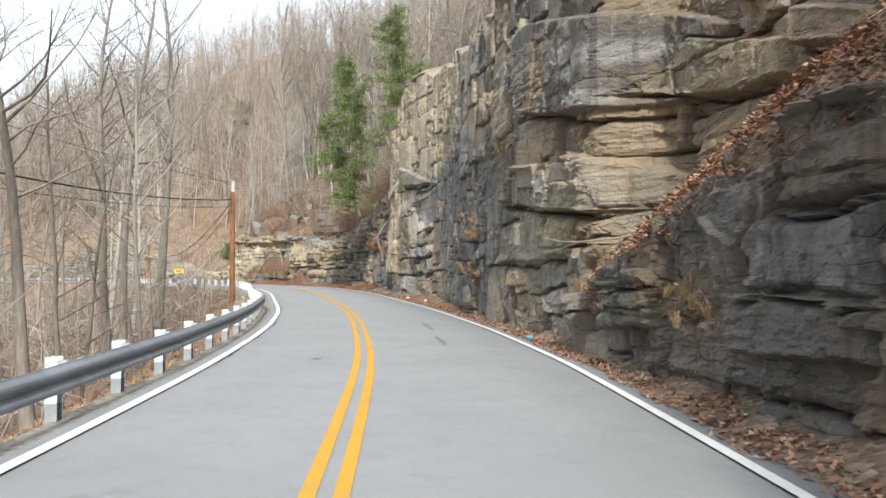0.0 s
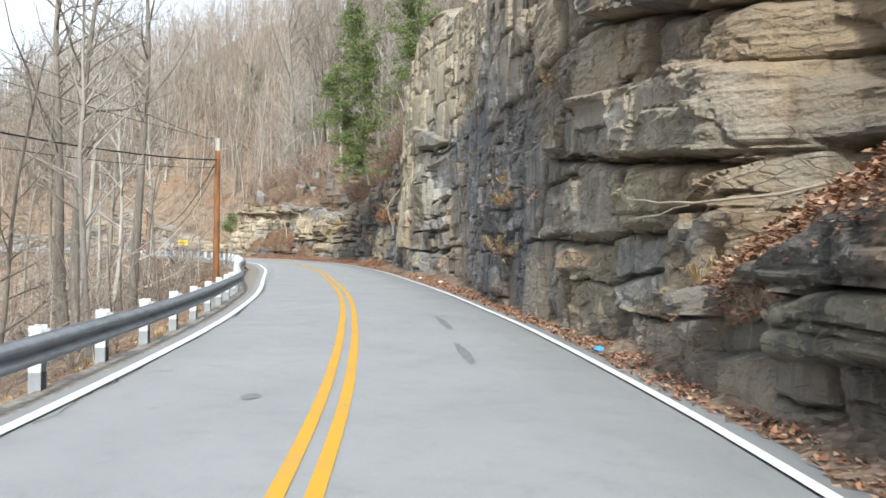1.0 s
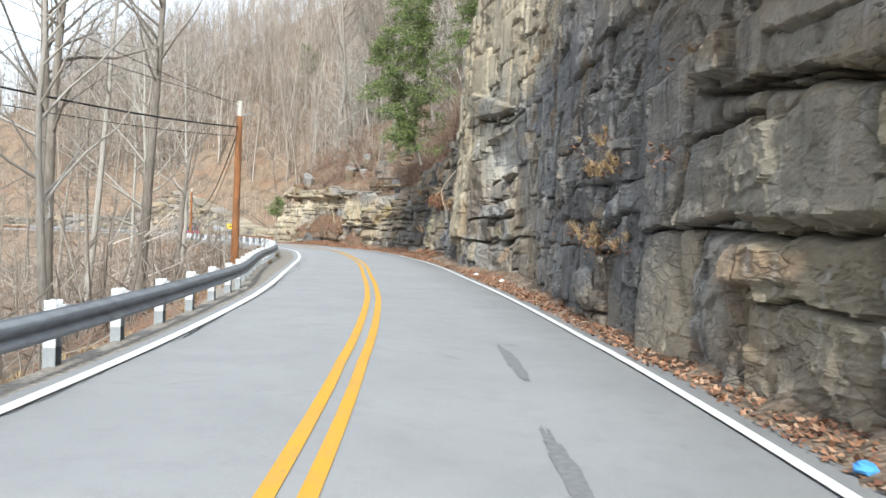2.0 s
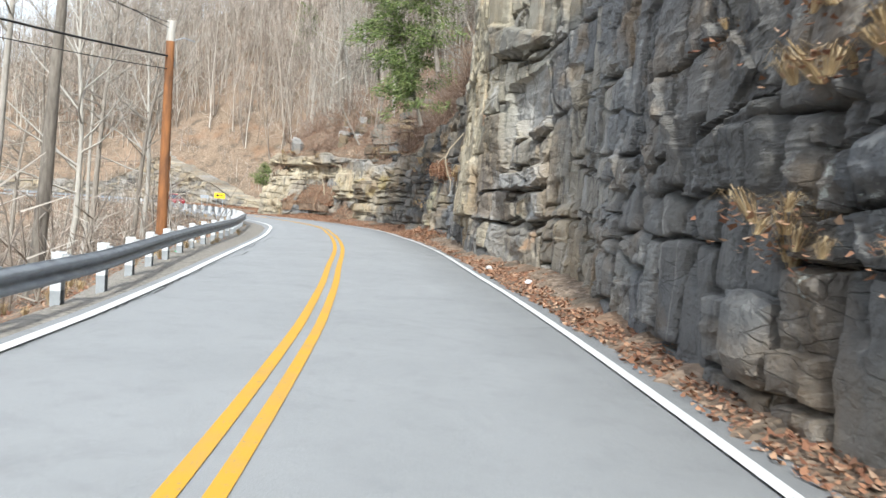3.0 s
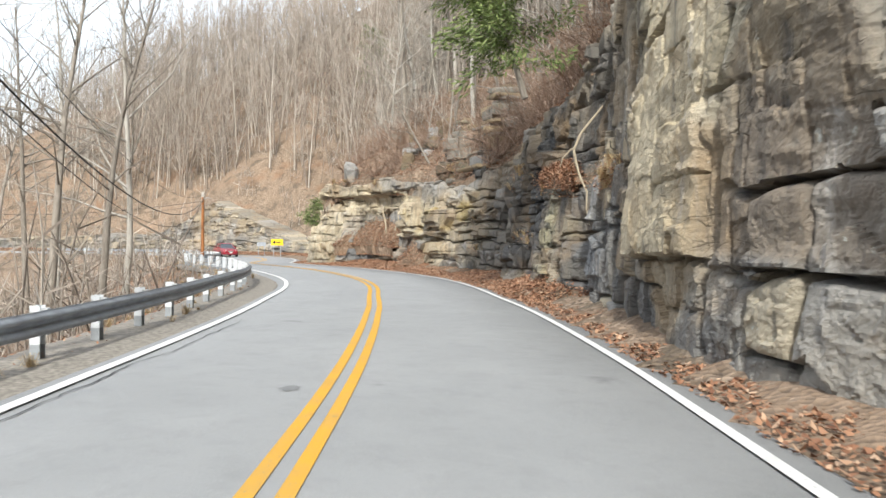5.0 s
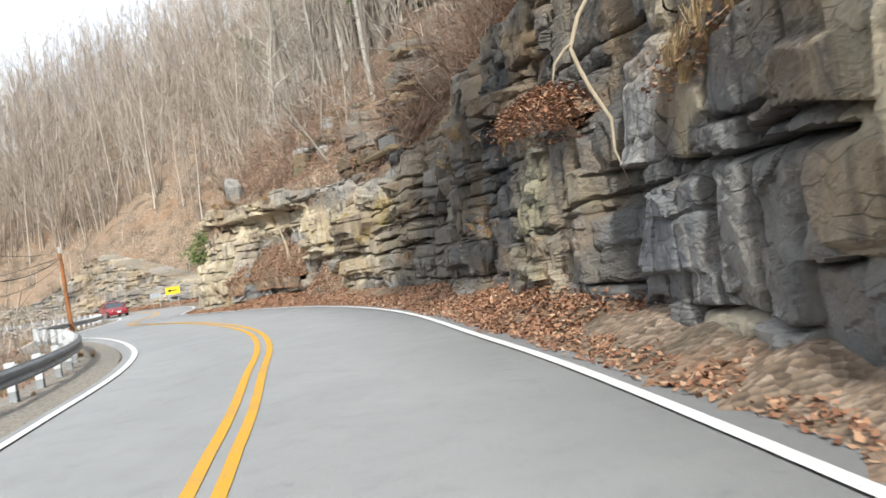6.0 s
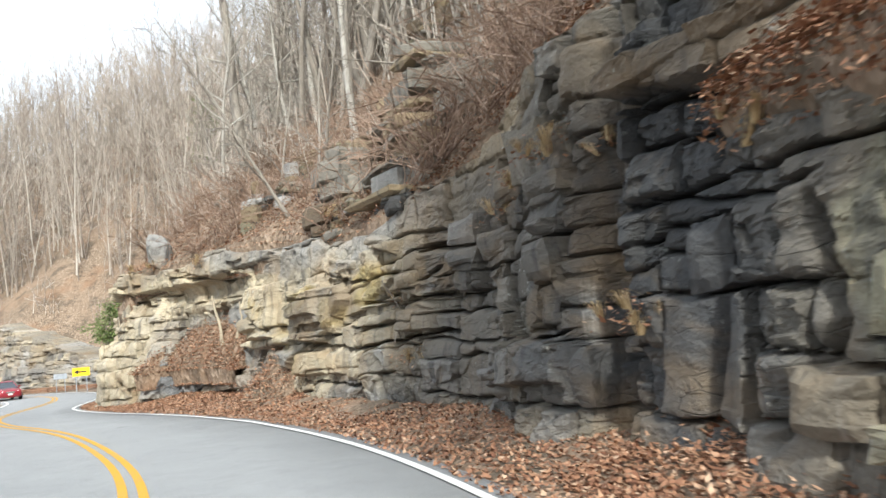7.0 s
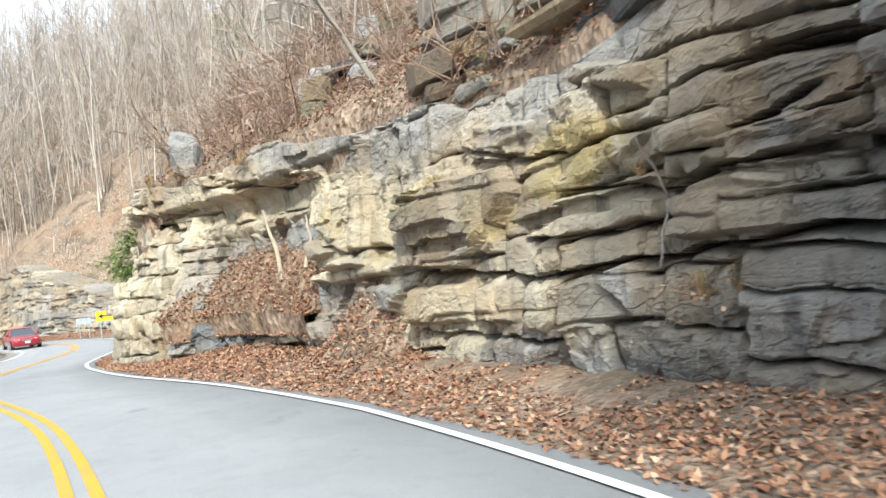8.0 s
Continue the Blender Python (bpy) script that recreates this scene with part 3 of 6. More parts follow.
joint(0.45, (93.87, 2.51), (93.99, 3.31), (94.84, 4.38))
joint(0.40, (94.64, 0.70), (95.13, 1.73), (94.67, 2.57))
joint(0.30, (93.38, 0.29), (93.38, 1.89))
joint(0.30, (97.86, 0.81), (98.12, 2.82))
joint(0.35, (100.74, 0.91), (101.07, 1.50), (101.12, 2.43), (101.64, 3.32))
joint(0.35, (98.40, 1.48), (98.37, 1.98), (98.34, 2.59))
joint(0.30, (103.25, 0.82), (105.52, 1.88), (106.45, 3.42))
seam(0.35, (99.20, 2.73), (100.03, 2.60), (100.95, 2.47))
seam(0.30, (99.95, 1.90), (100.90, 1.84), (102.64, 1.98))
seam(0.30, (97.37, 2.44), (97.95, 2.22), (98.47, 2.15))
seam(0.30, (97.24, 1.83), (97.77, 1.73), (98.45, 1.69))
slab(0.30, 3, 0.50, (100.74, 1.92), (100.88, 2.61), (99.20, 2.73), (98.85, 2.18), (98.99, 1.87))
slab(0.25, 4, 0.50, (98.16, 1.85), (98.24, 2.17), (97.34, 2.30), (97.24, 1.86))
# the tall face with the pale hollow
slab(0.25, 9, 0.55, (118.47, 2.24), (116.74, 4.41), (115.38, 4.50), (115.06, 2.98), (113.81, 2.77), (113.72, 1.51), (115.04, 1.31), (118.08, 1.44))
slab(-0.30, 5, 0.60, (115.18, 5.22), (112.27, 5.43), (111.08, 3.72), (112.98, 3.66), (115.19, 3.73))
slab(0.45, 3, 0.50, (116.23, 6.19), (117.19, 7.45), (111.98, 6.03), (113.56, 6.03))
slab(0.45, 0, 0.30, (108.46, 5.03), (105.57, 4.18), (106.35, 4.21), (108.06, 4.37))
slab(0.35, 5, 0.80, (115.15, 2.71), (113.10, 2.73), (111.36, 2.79), (111.13, 2.40), (111.84, 2.23), (113.34, 2.20), (114.91, 2.24))
slab(0.22, 0, 0.50, (111.07, 1.59), (111.09, 2.29), (109.34, 2.50), (107.27, 2.35), (104.52, 2.09), (104.18, 1.79), (106.70, 1.71))
slab(0.30, 5, 0.70, (112.46, 1.43), (112.16, 2.16), (111.36, 2.08), (111.49, 1.48))
slab(0.20, 1, 0.70, (113.61, 1.53), (113.46, 1.94), (112.61, 2.05), (112.68, 1.50))
slab(0.12, 3, 0.40, (114.38, 0.38), (114.62, 1.10), (112.24, 1.24), (112.22, 0.48))
slab(0.15, 1, 0.60, (110.62, 5.03), (109.60, 4.88), (109.31, 4.07), (110.02, 4.11))
tinge(5, 0.65, (109.23, 2.49), (108.61, 2.46), (108.09, 1.69), (108.86, 1.70))
tinge(5, 0.60, (110.32, 2.46), (109.94, 2.49), (109.61, 1.65), (109.99, 1.63))
slab(0.20, 4, 0.40, (107.41, 3.55), (105.47, 3.32), (105.27, 2.71), (107.31, 2.90))
slab(0.25, 0, 0.40, (104.57, 2.56), (103.44, 2.49), (103.39, 2.01), (104.27, 1.99))
seam(0.50, (112.27, 5.99), (113.53, 5.96), (114.16, 5.86), (116.24, 6.12))
seam(0.50, (105.53, 4.14), (106.06, 4.13), (108.02, 4.34))
seam(0.35, (105.33, 2.22), (106.61, 2.30), (107.73, 2.51), (109.33, 2.62))
seam(0.30, (108.76, 1.47), (110.91, 1.49), (112.45, 1.35), (113.55, 1.48), (115.04, 1.26), (117.52, 1.18))
seam(0.35, (102.05, 2.35), (102.80, 2.42), (103.74, 2.55))
seam(0.30, (103.18, 2.00), (103.55, 1.88), (104.48, 1.96))
seam(0.25, (107.91, 3.92), (108.78, 4.06), (109.63, 3.90))
seam(0.25, (105.23, 2.67), (107.48, 2.80))
seam(0.25, (103.82, 1.67), (105.63, 1.56), (108.81, 1.65))
seam(0.20, (103.83, 1.30), (105.16, 1.12), (108.24, 1.13))
seam(0.20, (103.32, 3.06), (104.50, 3.24), (107.84, 3.79))
joint(0.30, (105.11, 1.69), (104.77, 2.16), (105.12, 2.69))
joint(0.30, (109.80, 3.59), (111.25, 4.22), (111.96, 5.35))
joint(0.30, (108.01, 0.55), (108.61, 1.47))
joint(0.30, (111.74, 0.52), (112.08, 1.18))
joint(0.30, (107.52, 2.93), (108.05, 4.41))
joint(0.30, (104.17, 2.01), (105.07, 3.24), (105.06, 3.91))
joint(0.30, (102.72, 1.11), (102.74, 2.01))
joint(0.25, (110.96, 1.59), (110.55, 2.37))
# the brown panel and the seams round it
seam(0.40, (111.27, 2.25), (112.00, 2.23), (113.13, 2.25), (113.86, 2.20), (114.69, 2.21), (115.57, 2.21), (116.26, 2.12), (117.62, 2.22))
seam(0.45, (111.24, 1.40), (112.52, 1.23), (113.21, 1.39), (113.94, 1.27), (115.06, 1.21), (116.11, 1.26))
seam(0.30, (113.40, 2.84), (113.67, 2.80), (114.79, 2.82))
seam(0.45, (111.34, 3.61), (111.87, 3.54), (112.44, 3.45), (113.11, 3.66), (113.57, 3.60), (114.40, 3.48))
seam(0.15, (112.00, 2.30), (112.39, 2.45), (113.38, 2.58))
# void under the seam: pushed in, and shade painted dark into its colour
slab(-0.40, 3, 0.40, (114.64, 2.11), (113.49, 2.01), (113.93, 1.83), (114.65, 1.92))
slab(0.20, 2, 0.50, (114.54, 3.55), (114.12, 4.19), (113.85, 3.84), (113.63, 3.59), (114.24, 3.46))
slab(0.35, 5, 0.50, (112.88, 3.62), (112.08, 3.83), (111.41, 3.95), (111.33, 3.64), (111.91, 3.59))
slab(0.10, 7, 0.60, (112.32, 1.16), (111.96, 1.19), (111.92, 0.64), (112.51, 0.56))
slab(0.20, 2, 0.60, (113.45, 1.42), (113.39, 1.89), (112.80, 1.93), (112.75, 1.38))
slab(0.20, 5, 0.50, (112.64, 1.39), (112.44, 1.92), (112.26, 2.09), (111.90, 2.02), (111.79, 1.36))
# the cream pillar and the bay behind it
slab(0.45, 2, 0.85, (121.68, 1.31), (121.77, 3.52), (120.03, 4.83), (118.48, 5.65), (116.90, 5.74), (117.52, 4.22), (118.06, 3.12), (118.11, 1.38))
slab(0.10, 7, 0.70, (117.45, 5.92), (116.95, 5.76), (117.04, 4.11), (117.40, 4.18))
joint(0.50, (117.85, 1.39), (117.81, 3.09), (117.46, 4.15))
seam(0.30, (117.90, 1.37), (121.68, 1.29))
tinge(5, 0.50, (116.86, 3.90), (116.45, 5.32), (115.94, 5.42), (116.14, 4.45))
slab(0.30, 5, 0.70, (127.72, 2.14), (127.17, 3.44), (125.89, 3.50), (125.10, 3.25), (125.42, 2.79), (125.89, 2.00))
slab(0.15, 2, 0.80, (125.63, 2.00), (125.26, 2.76), (124.64, 2.68), (124.52, 2.39), (124.91, 2.29), (125.21, 1.95))
slab(0.25, 3, 0.60, (125.00, 1.99), (124.59, 2.30), (124.11, 2.24), (124.04, 1.96))
slab(0.30, 9, 0.55, (123.87, 1.97), (123.41, 2.45), (123.14, 2.69), (122.25, 2.51), (122.17, 2.02), (123.30, 2.13))
slab(0.30, 9, 0.50, (122.96, 1.63), (122.76, 1.87), (121.83, 1.78), (121.96, 1.07), (122.61, 1.06))
slab(0.10, 5, 0.60, (124.82, 1.27), (124.59, 1.80), (124.32, 1.80), (124.33, 1.30))
slab(0.10, 4, 0.70, (126.77, 0.75), (126.16, 1.83), (124.69, 1.81), (124.91, 0.82))
seam(0.45, (122.42, 1.87), (122.66, 1.87), (123.44, 1.90), (123.98, 1.92), (124.47, 1.94), (125.58, 1.95))
seam(0.30, (121.77, 1.95), (122.86, 2.07), (123.30, 2.11), (123.86, 1.99))
seam(0.25, (125.70, 1.79), (127.67, 1.80), (128.68, 1.61))
joint(0.50, (128.32, 0.76), (128.58, 2.19), (128.36, 3.03))
joint(0.35, (126.77, 0.75), (127.67, 2.18), (127.23, 3.39))
joint(0.30, (124.80, 0.82), (124.69, 1.81))
joint(0.35, (122.06, 1.96), (122.05, 2.42))
joint(0.30, (123.28, 1.00), (123.00, 1.81))
# the leaning brown slab and the wet rock
slab(0.22, 8, 0.75, (131.32, 1.69), (131.31, 2.39), (130.23, 2.73), (129.48, 2.53), (129.23, 1.51), (130.44, 1.40))
slab(0.20, 9, 0.70, (131.03, 0.85), (130.77, 1.31), (129.38, 1.27), (129.67, 0.86))
slab(0.40, 9, 0.60, (135.14, 4.33), (133.96, 4.59), (131.33, 4.19), (131.26, 3.69), (133.22, 3.88))
slab(0.30, 3, 0.50, (133.38, 3.80), (131.44, 3.62), (130.19, 3.27), (131.52, 3.38))
seam(0.40, (131.27, 3.63), (133.21, 3.82), (135.17, 4.25))
seam(0.35, (128.67, 3.00), (129.15, 2.92), (130.20, 2.96))
seam(0.20, (129.24, 1.48), (130.11, 1.48), (130.93, 1.40))
joint(0.40, (131.90, 0.64), (131.23, 1.53), (131.47, 2.43))
joint(0.40, (128.97, 0.77), (129.06, 1.43), (129.04, 2.57))
joint(0.30, (133.12, 0.74), (132.65, 2.68))
joint(0.35, (135.26, 0.90), (134.71, 3.11))
seam(0.30, (131.55, 3.64), (132.96, 3.83), (134.71, 4.02))
seam(0.25, (131.40, 2.64), (132.38, 2.63), (135.29, 3.08))
seam(0.30, (137.18, 3.17), (140.74, 3.45), (142.96, 3.46))
seam(0.30, (135.85, 1.59), (139.52, 1.52), (142.61, 1.61))
seam(0.25, (138.55, 2.40), (141.96, 2.44))
slab(0.30, 3, 0.40, (142.64, 2.51), (142.28, 3.37), (139.76, 3.24), (139.81, 2.38))
slab(0.30, 4, 0.30, (139.36, 0.69), (138.95, 1.43), (136.00, 1.50), (135.86, 0.91))
slab(0.25, 3, 0.30, (135.27, 2.51), (134.77, 2.91), (134.13, 2.73), (134.33, 2.31))
slab(0.25, 8, 0.40, (128.76, 1.58), (128.67, 2.16), (128.25, 2.35), (127.87, 2.17), (127.90, 1.65))
slab(0.20, 5, 0.50, (128.58, 1.20), (128.53, 1.56), (128.18, 1.58), (128.17, 0.98))
slab(0.15, 4, 0.50, (128.18, 1.58), (127.36, 1.67), (127.33, 1.14), (128.10, 1.03))
# the layered rock before the nose
slab(0.35, 0, 0.60, (157.17, 4.69), (157.20, 5.46), (154.56, 5.35), (151.31, 4.83), (151.79, 4.51), (153.40, 4.45), (155.16, 4.32))
slab(0.25, 2, 0.70, (153.66, 3.98), (153.26, 4.30), (151.28, 4.06), (150.08, 3.63), (150.11, 2.35), (151.29, 2.34), (153.39, 3.03))
slab(0.20, 3, 0.40, (153.40, 2.91), (151.67, 2.37), (152.82, 2.23))
slab(0.30, 2, 0.50, (153.67, 1.85), (151.30, 2.23), (149.42, 1.98), (149.88, 1.80), (151.79, 1.69))
slab(0.30, 4, 0.60, (151.26, 0.99), (151.02, 1.65), (149.22, 1.57), (149.86, 1.08))
slab(0.30, 0, 0.50, (155.06, 0.52), (154.50, 1.04), (152.04, 1.17), (152.27, 0.65), (153.77, 0.33))
slab(0.55, 3, 0.60, (149.21, 2.37), (148.61, 3.19), (146.23, 3.19), (145.95, 2.78), (146.40, 2.27), (147.01, 1.73), (149.02, 1.85))
slab(0.10, 6, 0.90, (148.68, 2.81), (148.11, 3.35), (147.35, 3.26), (147.84, 2.98))
slab(0.25, 2, 0.70, (145.91, 2.61), (145.81, 3.08), (144.92, 3.14), (143.86, 3.06), (143.23, 2.99), (143.69, 2.70), (144.84, 2.61))
tinge(6, 0.60, (145.29, 2.91), (144.92, 3.10), (143.75, 3.01), (144.07, 2.80))
tinge(6, 0.50, (152.59, 3.07), (152.30, 3.52), (151.04, 2.99), (151.27, 2.57))
slab(0.20, 1, 0.60, (147.03, 0.88), (147.02, 1.47), (146.12, 1.44), (146.07, 0.88))
slab(0.22, 2, 0.60, (146.01, 0.73), (145.93, 1.47), (145.14, 1.47), (145.09, 0.89), (145.38, 0.70))
slab(0.15, 0, 0.50, (145.01, 0.74), (145.00, 1.32), (144.31, 1.43), (143.65, 0.89))
slab(0.25, 5, 0.60, (144.31, 1.43), (143.74, 1.63), (143.45, 1.27), (143.57, 0.89))
slab(0.30, 9, 0.35, (142.95, 1.72), (142.85, 2.36), (142.27, 2.39), (141.64, 2.28), (141.50, 1.75))
slab(0.30, 3, 0.40, (142.26, 2.44), (142.06, 2.74), (141.36, 2.78), (140.71, 2.92), (140.73, 2.57), (141.64, 2.48))
slab(0.25, 2, 0.70, (149.12, 0.87), (149.11, 1.51), (147.19, 1.52), (147.10, 0.88))
slab(0.25, 5, 0.30, (155.09, 2.27), (155.43, 3.13), (154.55, 3.37), (153.52, 2.41), (153.93, 2.19))
slab(0.35, 9, 0.40, (144.58, 3.87), (144.24, 4.06), (143.29, 3.77), (143.37, 3.47))
slab(0.30, 3, 0.50, (147.18, 3.68), (146.82, 3.91), (145.40, 3.66), (145.44, 3.47), (146.22, 3.44))
seam(0.35, (151.31, 4.39), (152.32, 4.47), (153.41, 4.39), (155.13, 4.23), (157.19, 4.58))
seam(0.30, (149.85, 2.20), (151.29, 2.32), (152.33, 2.55), (153.39, 3.01))
seam(0.40, (145.61, 1.55), (147.01, 1.66), (149.21, 1.80))
seam(0.60, (140.74, 2.49), (141.65, 2.45), (142.40, 2.46), (143.07, 2.39))
seam(0.60, (140.78, 1.76), (141.42, 1.75), (142.18, 1.67), (143.04, 1.63), (144.30, 1.62), (145.45, 1.55))
seam(0.60, (140.66, 3.36), (141.58, 3.41), (142.21, 3.38))
seam(0.35, (141.29, 2.97), (141.61, 2.84), (142.31, 2.78))
seam(0.35, (143.08, 1.98), (144.10, 2.02), (144.83, 2.03), (145.86, 2.09))
seam(0.30, (145.13, 0.67), (147.03, 0.71), (149.01, 0.78))
seam(0.30, (144.91, 3.15), (145.83, 3.20), (147.15, 3.58))
seam(0.30, (143.08, 2.31), (143.88, 2.50), (144.96, 2.63))
joint(0.40, (149.49, 1.78), (149.96, 2.65), (150.08, 4.50))
joint(0.30, (153.66, 3.07), (153.76, 4.52))
joint(0.30, (147.03, 0.79), (147.07, 1.52))
joint(0.30, (146.06, 0.72), (146.00, 1.47))
joint(0.30, (145.07, 0.67), (145.06, 1.46))
joint(0.40, (143.12, 1.62), (143.04, 2.52))
joint(0.30, (149.28, 0.38), (149.22, 1.57))
# lichen, cream and ochre stains
tinge(5, 0.55, (90.54, 6.73), (86.76, 6.09), (86.43, 5.72), (88.38, 5.46), (90.88, 5.93))
tinge(5, 0.50, (89.35, 5.51), (87.31, 5.20), (87.65, 4.72), (89.11, 4.95))
tinge(1, 0.60, (85.25, 5.08), (84.31, 5.09), (84.35, 4.39), (85.11, 4.57))
tinge(7, 0.35, (85.12, 3.26), (84.70, 4.02), (83.57, 3.71), (84.18, 3.05))
tinge(5, 0.45, (91.36, 3.65), (90.23, 3.79), (90.59, 3.03), (91.53, 3.17))
tinge(5, 0.55, (146.50, 3.86), (144.89, 4.08), (144.46, 4.10), (144.80, 3.76), (145.92, 3.56))
tinge(5, 0.40, (143.23, 3.48), (142.52, 3.64), (142.39, 3.37), (142.98, 3.23))
tinge(6, 0.70, (149.24, 0.95), (149.17, 1.54), (148.83, 1.48), (148.89, 0.95))
tinge(6, 0.60, (145.84, 2.61), (145.08, 3.20), (143.39, 3.05), (143.58, 2.64), (145.03, 2.42))
tinge(2, 0.60, (152.17, 3.17), (150.61, 3.50), (149.76, 2.36), (151.08, 2.13))


def within(outline, s, z):
    """Whether points lie inside an outline, and how far from its edge."""
    inside, far = np.zeros(len(s), bool), np.full(len(s), 9.0)
    for (s0, z0), (s1, z1) in zip(outline, np.roll(outline, -1, 0)):
        cross = (z0 > z) != (z1 > z)
        inside ^= cross & (s < s0 + (z - z0) / (z1 - z0 + 1e-9 * (z1 == z0)) * (s1 - s0))
        ln = (s1 - s0) ** 2 + (z1 - z0) ** 2 + 1e-9
        u = np.clip(((s - s0) * (s1 - s0) + (z - z0) * (z1 - z0)) / ln, 0, 1)
        far = np.minimum(far, np.hypot(s - s0 - u * (s1 - s0), z - z0 - u * (z1 - z0)))
    return inside, far


def stand_out(s):
    """The tall first part of the cliff stands nearer to the road than its plan line."""
    return np.interp(s, [78, 85, 88, 92, 98, 104, 109, 114, 120, 128, 136], [-0.35, -0.1, 0.3, 0.55, 0.6, 0.5, 0.12, 0.45, 0.3, 0.1, 0]) + np.interp(s, [127.3, 128.8, 130, 133, 134.5, 137.2, 139.2, 141], [0, 0.5, 0.7, 0.65, 0.8, 0.85, 0.2, 0])


def lean_back(s):
    return np.interp(s, [122, 130], [0.03, 0.12])


def facets(s, z, cell, seed):
    """Broken stone: flat splinters, each tilted its own way."""
    i, j = np.floor(s / cell), np.floor(z / cell)
    best, val = np.full(len(s), 9e9), np.zeros(len(s))
    for di in (-1, 0, 1):
        for dj in (-1, 0, 1):
            a, b = i + di, j + dj
            cx, cz = (a + hash2(a, b, seed)) * cell, (b + hash2(a, b, seed + 1)) * cell
            dx, dz = s - cx, (z - cz) * 1.25
            d = dx * dx + dz * dz
            tilt = (hash2(a, b, seed + 2) - 0.5) * dx + (hash2(a, b, seed + 3) - 0.45) * dz + (hash2(a, b, seed + 4) - 0.5) * 0.35 * cell
            val = np.where(d < best, tilt, val)
            best = np.minimum(best, d)
    return val


def shelf_z(s):
    """The height of the leafy shelf beside the first blocks."""
    return 0.5 + 0.33 * np.clip(89.0 - s, 0, 8)


def face_push(s, z):
    """How far the rock stands out of the plan line, towards the road, and its colour, the painted shade of hollows
    included.
    """
    ws = s + 0.16 * vnoise(s * 0.45, z * 0.55, 1) + 0.05 * vnoise(s * 2.1, z * 2.1, 2) + 0.02 * vnoise(s * 6, z * 6, 5)
    wz = z + 0.18 * vnoise(s * 0.30, z * 0.25, 3) + 0.05 * vnoise(s * 2.0, z * 2.6, 4) + 0.02 * vnoise(s * 6, z * 6, 6)
    i = np.clip(((ws - F0) / CELL).astype(int), 0, LOOK_UP.shape[0] - 1)
    j = np.clip(((wz + 1) / CELL).astype(int), 0, LOOK_UP.shape[1] - 1)
    k = LOOK_UP[i, j]
    a, b, lo, hi = RECTS[k].T
    r = RR[k]
    u, v = (ws - a) / (b - a), (wz - lo) / (hi - lo)
    amp = usual(s, 3)
    d_s, d_z = np.minimum(ws - a, b - ws), np.minimum(wz - lo, hi - wz)
    cs, cz = (a + b) / 2, (lo + hi) / 2
    calm = np.ones(len(s))
    shape = np.zeros(len(s))
    paint_ = []
    for far_out, which, much, line in SLABS:
        lo_, hi_ = line.min(0), line.max(0)
        q = np.flatnonzero((s > lo_[0] - 0.3) & (s < hi_[0] + 0.3) & (z > lo_[1] - 0.3) & (z < hi_[1] + 0.3))
        if len(q) == 0:
            continue
        inside, edge = within(line, s[q] + 0.4 * (ws - s)[q], z[q] + 0.4 * (wz - z)[q])
        tip = 0.10 * np.sin(7.3 * lo_[0] + 3.1 * lo_[1]) * (s[q] - lo_[0]) + 0.12 * np.sin(5.1 * lo_[0]) * (z[q] - lo_[1])
        rise = np.clip(edge / 0.07, 0, 1) ** 0.6
        shape[q] = np.where(inside, (0.42 if 95 < lo_[0] < 126 else 0.62) * far_out * rise + np.clip(tip, -0.12, 0.12) * rise, shape[q])
        calm[q] = np.where(inside, 1 - 0.75 * np.clip(edge / 0.12, 0, 1), calm[q])
        paint_.append((q, much * np.where(inside, np.clip(edge / 0.10, 0.3, 1), 0), which))
    for which, much, line in TINGES:
        lo_, hi_ = line.min(0), line.max(0)
        q = np.flatnonzero((s > lo_[0] - 0.3) & (s < hi_[0] + 0.3) & (z > lo_[1] - 0.3) & (z < hi_[1] + 0.3))
        if len(q):
            inside, edge = within(line, s[q] + (ws - s)[q], z[q] + (wz - z)[q])
            rough = 0.5 + 0.9 * fbm(s[q] * 2.2, z[q] * 2.2, 141, 4)
            paint_.append((q, much * np.clip(np.where(inside, edge / 0.15, 0) * rough * 1.6, 0, 1), which))
    out = stand_out(s) - lean_back(s) * z + shape + calm * 0.15 * fbm(cs * 0.14, cz * 0.12, 21, 3)
    amp = amp * calm
    out = out + amp * (1.0 * (r[:, 0] - 0.5) + 0.3 * vnoise(cz * 0.9, cs * 0.06, 31))
    out = out + amp * (0.55 * (r[:, 1] - 0.5) * (u - 0.5) * 2 + 0.40 * (r[:, 2] - 0.45) * (v - 0.5) * 2)
    d = np.minimum(d_s, d_z)
    out = out - calm * 0.04 * np.exp(-((d / 0.07) ** 2)) - calm * 0.26 * (r[:, 3] > 0.25) * np.exp(-((d_z / 0.026) ** 2)) - calm * 0.2 * (r[:, 4] > 0.3) * np.exp(-((d_s / 0.026) ** 2))
    thin = (r[:, 5] > 0.55)
    out = out + thin * 0.03 * (np.floor(3 * vnoise(s * 0.5, z * 4.5 + 9 * r[:, 4], 33)) / 3)
    rugged = (0.35 + 0.65 * calm) * (0.2 + 1.0 * (r[:, 4] > 0.45)) * (1 - 0.35 * stretch(s, 97, 125, 1.0))
    out = out + 0.04 * fbm(s * 0.9, z * 0.9, 41, 3) + 0.025 * fbm(s * 5, z * 5, 43, 2)
    bed = vnoise(s * 0.7, wz * 7.0, 35) + 0.7 * vnoise(s * 1.6 + 5, wz * 15.0, 36)
